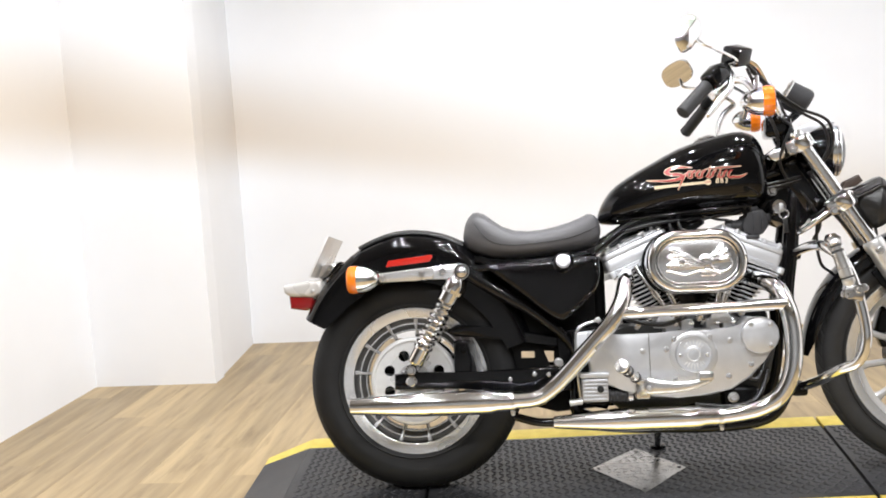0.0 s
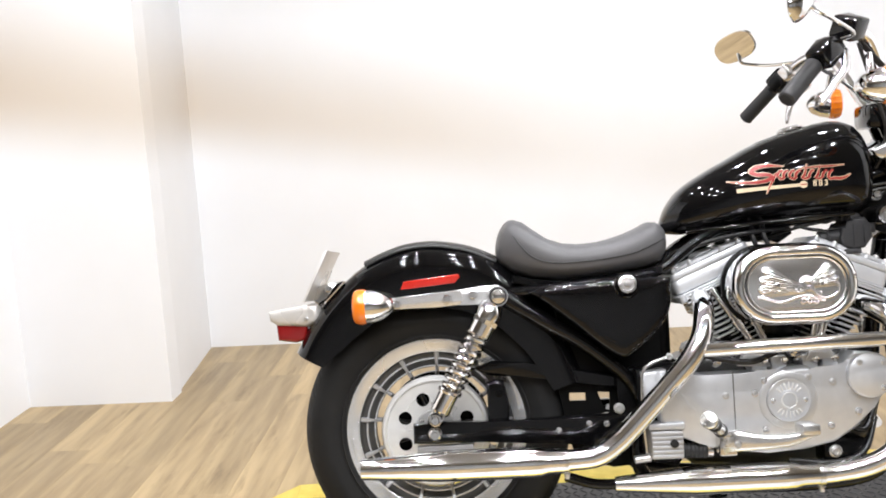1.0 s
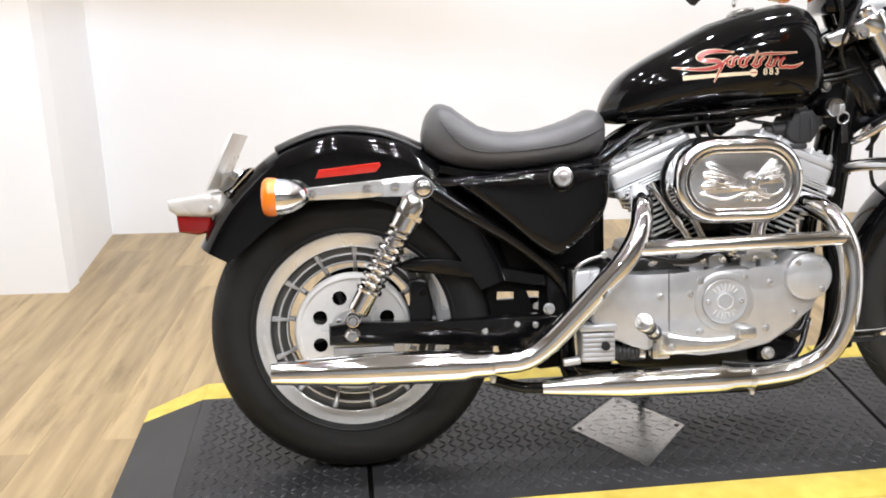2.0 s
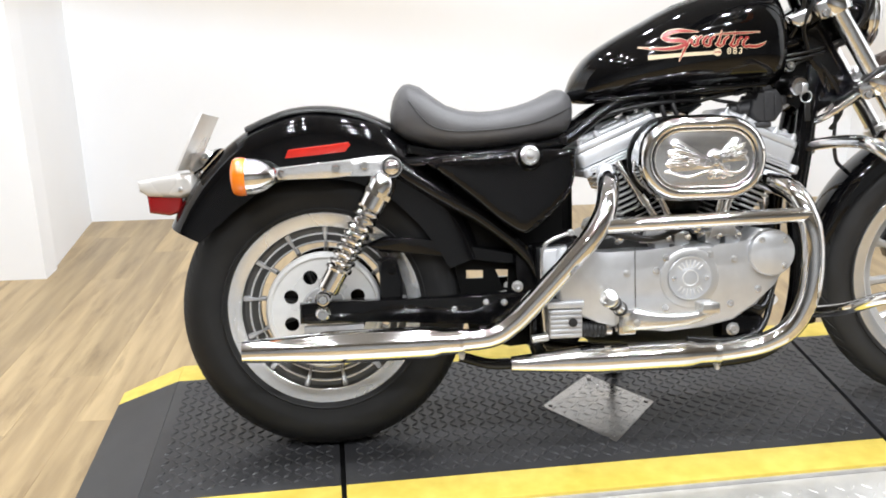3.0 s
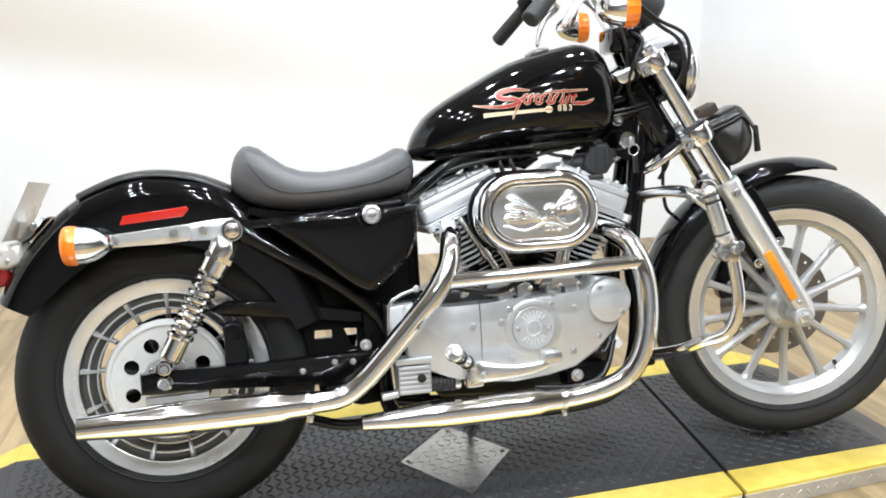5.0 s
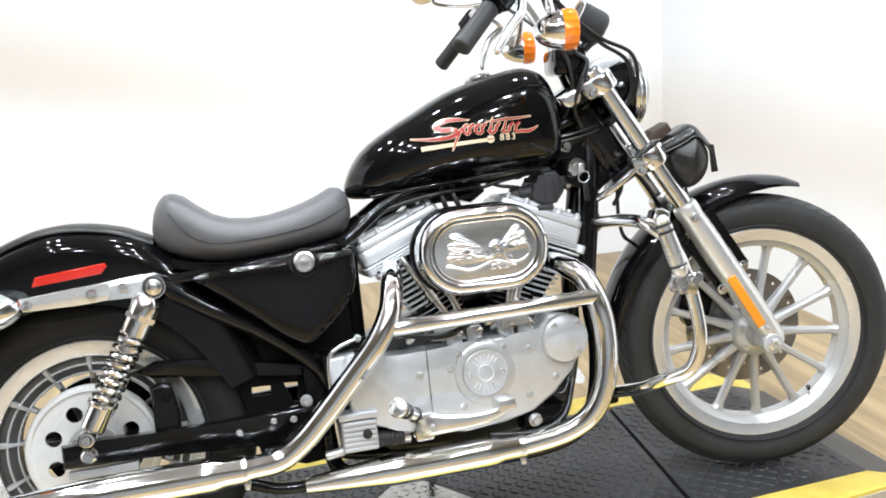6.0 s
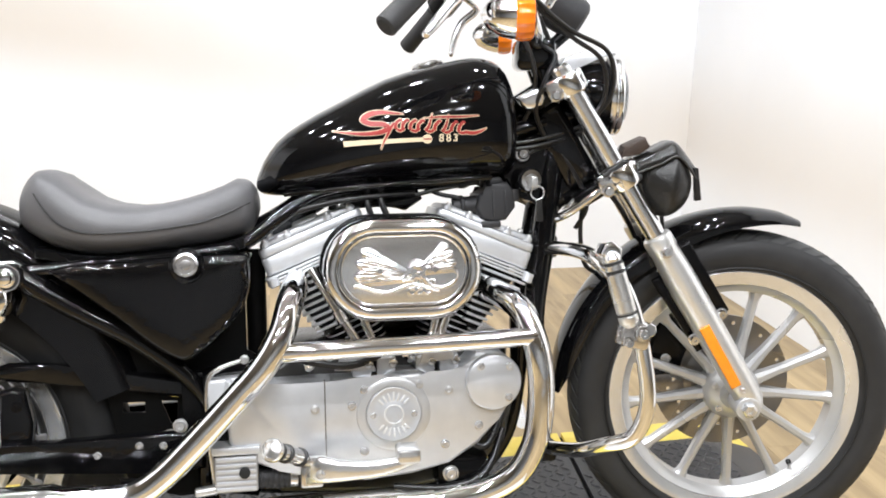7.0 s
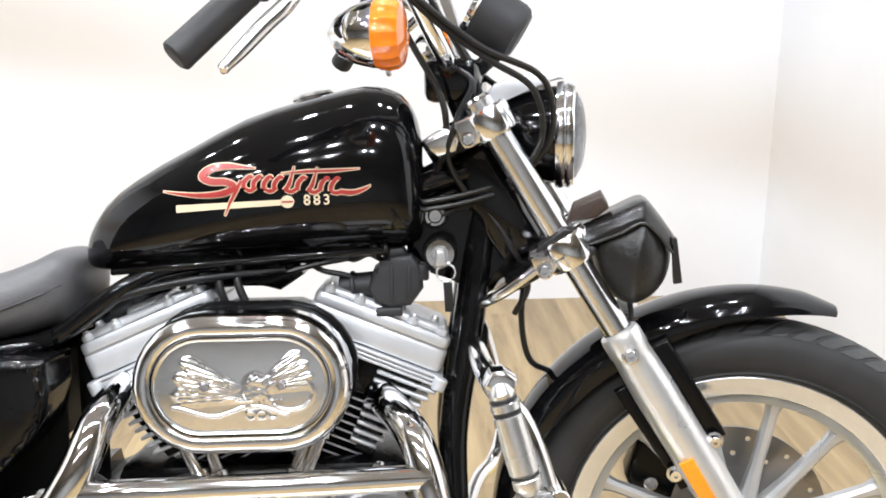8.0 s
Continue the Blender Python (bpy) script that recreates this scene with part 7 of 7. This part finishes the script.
# leather tool bag tied below the headlamp: a full pouch with a pointed flap
BAG = [(1.298, 0.800), (1.306, 0.832), (1.334, 0.850), (1.366, 0.862), (1.386, 0.846), (1.403, 0.818), (1.407, 0.790), (1.399, 0.760), (1.380, 0.737), (1.352, 0.726), (1.325, 0.738), (1.307, 0.765)]
BC = Vector((1.354, 0, 0.792))
bag_s = [(p.x, p.z) for p in smooth_path([(x, 0, z) for x, z in BAG + BAG[:1]], 4)[:-1]]


def bag_point(x, z, q, y):
    """A point of the pouch, q of the way out to its outline; the leather is gathered in soft folds towards the tip."""
    px, pz = BC.x + (x - BC.x) * q, BC.z + (z - BC.z) * q
    turn = math.atan2(pz - 0.885, px - 1.366)
    fold = 0.0035 * math.sin(8.0 * turn) * max(0.0, min(1.0, q * 1.2))
    # a soft crease runs down from the flap's point
    ridge = 0.011 * max(0.0, 1 - abs(px - 1.352 - (pz - 0.73) * 0.11) / 0.034) * (1 if y < -0.05 else 0)
    return (px, y - fold - ridge, pz)


b_ = bmesh.new()
add_loft(b_, [[bag_point(x, z, q, y) for x, z in bag_s] for q, y in ((0.55, 0.012), (0.85, 0.008), (0.97, -0.010), (1.0, -0.040), (0.985, -0.066), (0.93, -0.084), (0.82, -0.097), (0.66, -0.107), (0.46, -0.114), (0.24, -0.118), (0.06, -0.119))])
bag = part("tool_bag", b_, LEATHER, bike, "black leather tool bag tied below the headlamp", m=STEER, angle=75)
# flap folded over the top, ending in a point
flap_t = [(1.246, 0.806), (1.268, 0.824), (1.300, 0.840), (1.334, 0.856), (1.367, 0.869), (1.388, 0.849), (1.409, 0.820)]
flap_b = [(1.242, 0.790), (1.268, 0.806), (1.302, 0.818), (1.338, 0.833), (1.364, 0.846), (1.384, 0.832), (1.405, 0.804)]
b_ = bmesh.new()
rings = []
for top_p, low_p in zip(smooth_path([(x, 0, z) for x, z in flap_t], 3), smooth_path([(x, 0, z) for x, z in flap_b], 3)):
    (xt, zt), (xb, zb) = (top_p.x, top_p.z), (low_p.x, low_p.z)
    out_y = -0.100 - 0.014 * max(0.0, 1 - ((xt - 1.352) / 0.06) ** 2)
    sag = 0.003 * math.sin(60 * xt)
    ring = [(xt, -0.02, zt + 0.002), (xt, -0.072, zt + 0.003), (xt, -0.091, zt), (xt * 0.6 + xb * 0.4, out_y + 0.002 + sag, zt * 0.6 + zb * 0.4), (xb, out_y - 0.003, zb)]
    rings.append(ring + [(x, y + 0.003, z - 0.003) for x, y, z in reversed(ring)])
part("flap", add_loft(b_, rings), HIDE, bag, "pointed leather flap", m=STEER, angle=70)
part("edge_seam", tube([(x, -0.105 - 0.012 * max(0.0, 1 - ((x - 1.352) / 0.06) ** 2), z) for x, z in flap_b], 0.0022, seg=6), LEATHER, bag, m=STEER)
part("strap", prism([(1.404, 0.824), (1.411, 0.822), (1.419, 0.762), (1.408, 0.760)], -0.100, -0.084, bevel=0.001), LEATHER, bag, m=STEER)
part("belt", prism([(1.214, 0.798), (1.230, 0.818), (1.262, 0.842), (1.276, 0.838), (1.270, 0.822), (1.240, 0.798)], -0.128, -0.098, bevel=0.004), LEATHER, bag, "leather strap", m=STEER)
part("tie", tube([(1.352, -0.068, 0.730), (1.354, -0.070, 0.708), (1.352, -0.066, 0.684)], 0.004, n=3), LEATHER, bag, m=STEER)
part("tag", prism([(1.266, 0.842), (1.274, 0.863), (1.312, 0.880), (1.322, 0.862), (1.304, 0.848)], -0.090, -0.030, bevel=0.003), TAN, bag, m=STEER)

# chrome crash bar with forward pegs
bar = part("crash_bar", tube([(1.118, -0.02, 0.655), (1.12, -0.12, 0.665), (1.12, -0.243, 0.668), (1.128, -0.312, 0.658), (1.158, -0.345, 0.62), (1.181, -0.356, 0.55), (1.197, -0.356, 0.46), (1.197, -0.350, 0.405),
                              (1.180, -0.332, 0.360), (1.148, -0.290, 0.338), (1.125, -0.22, 0.31), (1.105, -0.09, 0.278)], 0.0135, seg=18), CHROME, bike, "chrome crash bar")
part("far_loop", tube([(1.118, 0.02, 0.655), (1.12, 0.12, 0.665), (1.12, 0.243, 0.668), (1.128, 0.312, 0.658), (1.158, 0.345, 0.62), (1.181, 0.356, 0.55), (1.197, 0.356, 0.46), (1.197, 0.350, 0.405),
                       (1.180, 0.332, 0.360), (1.148, 0.290, 0.338), (1.125, 0.22, 0.31), (1.105, 0.09, 0.278)], 0.0135, seg=14), CHROME, bar)
part("frame_clamp", box((1.095, -0.045, 0.64), (1.145, 0.045, 0.685), 0.008), SATIN, bar)
part("frame_clamp", box((1.075, -0.11, 0.255), (1.12, -0.06, 0.295), 0.008), SATIN, bar)
pa, pb = Vector((1.130, -0.372, 0.668)), Vector((1.160, -0.378, 0.556))
pdir = (pb - pa).normalized()
hp = part("highway_peg", lathe([(0, -0.010), (0.0088, -0.008), (0.0132, -0.002), (0.0151, 0.004), (0.0132, 0.009), (0.0132, 0.012), (0.0163, 0.014), (0.0163, 0.022), (0.0141, 0.024), (0.0141, 0.027), (0.0163, 0.029), (0.0169, 0.060),
                                (0.0163, 0.092), (0.0141, 0.094), (0.0141, 0.098), (0.0160, 0.100), (0.0160, 0.108), (0.0132, 0.112), (0.0079, 0.118), (0, 0.118)], pa, pdir, seg=28), TIMING, bike, "folded chrome highway peg")
for k in (0.0105, 0.0255, 0.096):
    part("ring", lathe([(0.0134, -0.0018), (0.0156, -0.0012), (0.0156, 0.0012), (0.0134, 0.0018)], pa + pdir * k, pdir, seg=24), GRIP, hp)
part("top_lug", prism([(1.112, 0.672), (1.120, 0.688), (1.134, 0.690), (1.148, 0.680), (1.146, 0.664), (1.126, 0.660)], -0.378, -0.338, bevel=0.005), CHROME, hp)
part("peg_clamp", box((-0.026, -0.016, -0.018), (0.024, 0.018, 0.020), 0.008, Matrix.Translation((1.170, -0.366, 0.536)) @ pose(0, 0, 0, 0, 15, 0)), WORN, hp)
part("clamp_ear", cyl((1.192, -0.382, 0.548), (1.192, -0.335, 0.548), 0.011, seg=18), CHROME, hp)
bolt(hp, (1.178, -0.384, 0.543), (0, -1, 0), 0.009, 0.010, CHROME)
bolt(hp, (1.154, -0.384, 0.530), (0, -1, 0), 0.007, 0.010, CHROME)

# ---- floor boards, last ----
PW, PL = 0.152, 1.22
brd = random.Random(4)
shared = {}


def board_mesh(length):
    key = round(length, 2)
    if key not in shared:
        b = bmesh.new()
        w = PW / 2 - 0.0002
        q = [(-w, -0.012), (-w, -0.0005), (-w + 0.0006, 0), (w - 0.0006, 0), (w, -0.0005), (w, -0.012)]
        add_loft(b, [[(x, yy, z) for x, z in q] for yy in (0.0002, key - 0.0002)])
        shared[key] = finish("board", b, OAK)
    return shared[key]


nxp = int((3.2 + 2.4) / PW)
for i in range(nxp):
    x = -2.35 + (i + 0.5) * PW
    y = -3.85
    first = 0.15 + brd.random() * (PL - 0.15)
    while y < BACK + 0.02:
        length = first if y < -3.8 else PL
        top = min(y + length, BACK + 0.06)
        if top - y > 0.06:
            ob = new("board", board_mesh(round(top - y, 2)))
            ob.location = (x, y, FLOOR)
            ob.parent = floor
        y += length
# the rest of the floor, behind the camera and to the sides
b_ = bmesh.new()
for lo_, hi_ in (((-6, NEAR, FLOOR - 0.011), (6, -3.85, FLOOR - 0.001)), ((-6, -3.85, FLOOR - 0.011), (-2.36, BACK, FLOOR - 0.001)), ((3.13, -3.85, FLOOR - 0.011), (6, BACK, FLOOR - 0.001))):
    add_box(b_, lo_, hi_, 0)
rest = part("outer_boards", b_, OAK, floor)
tagged(rest, kind="stuff")
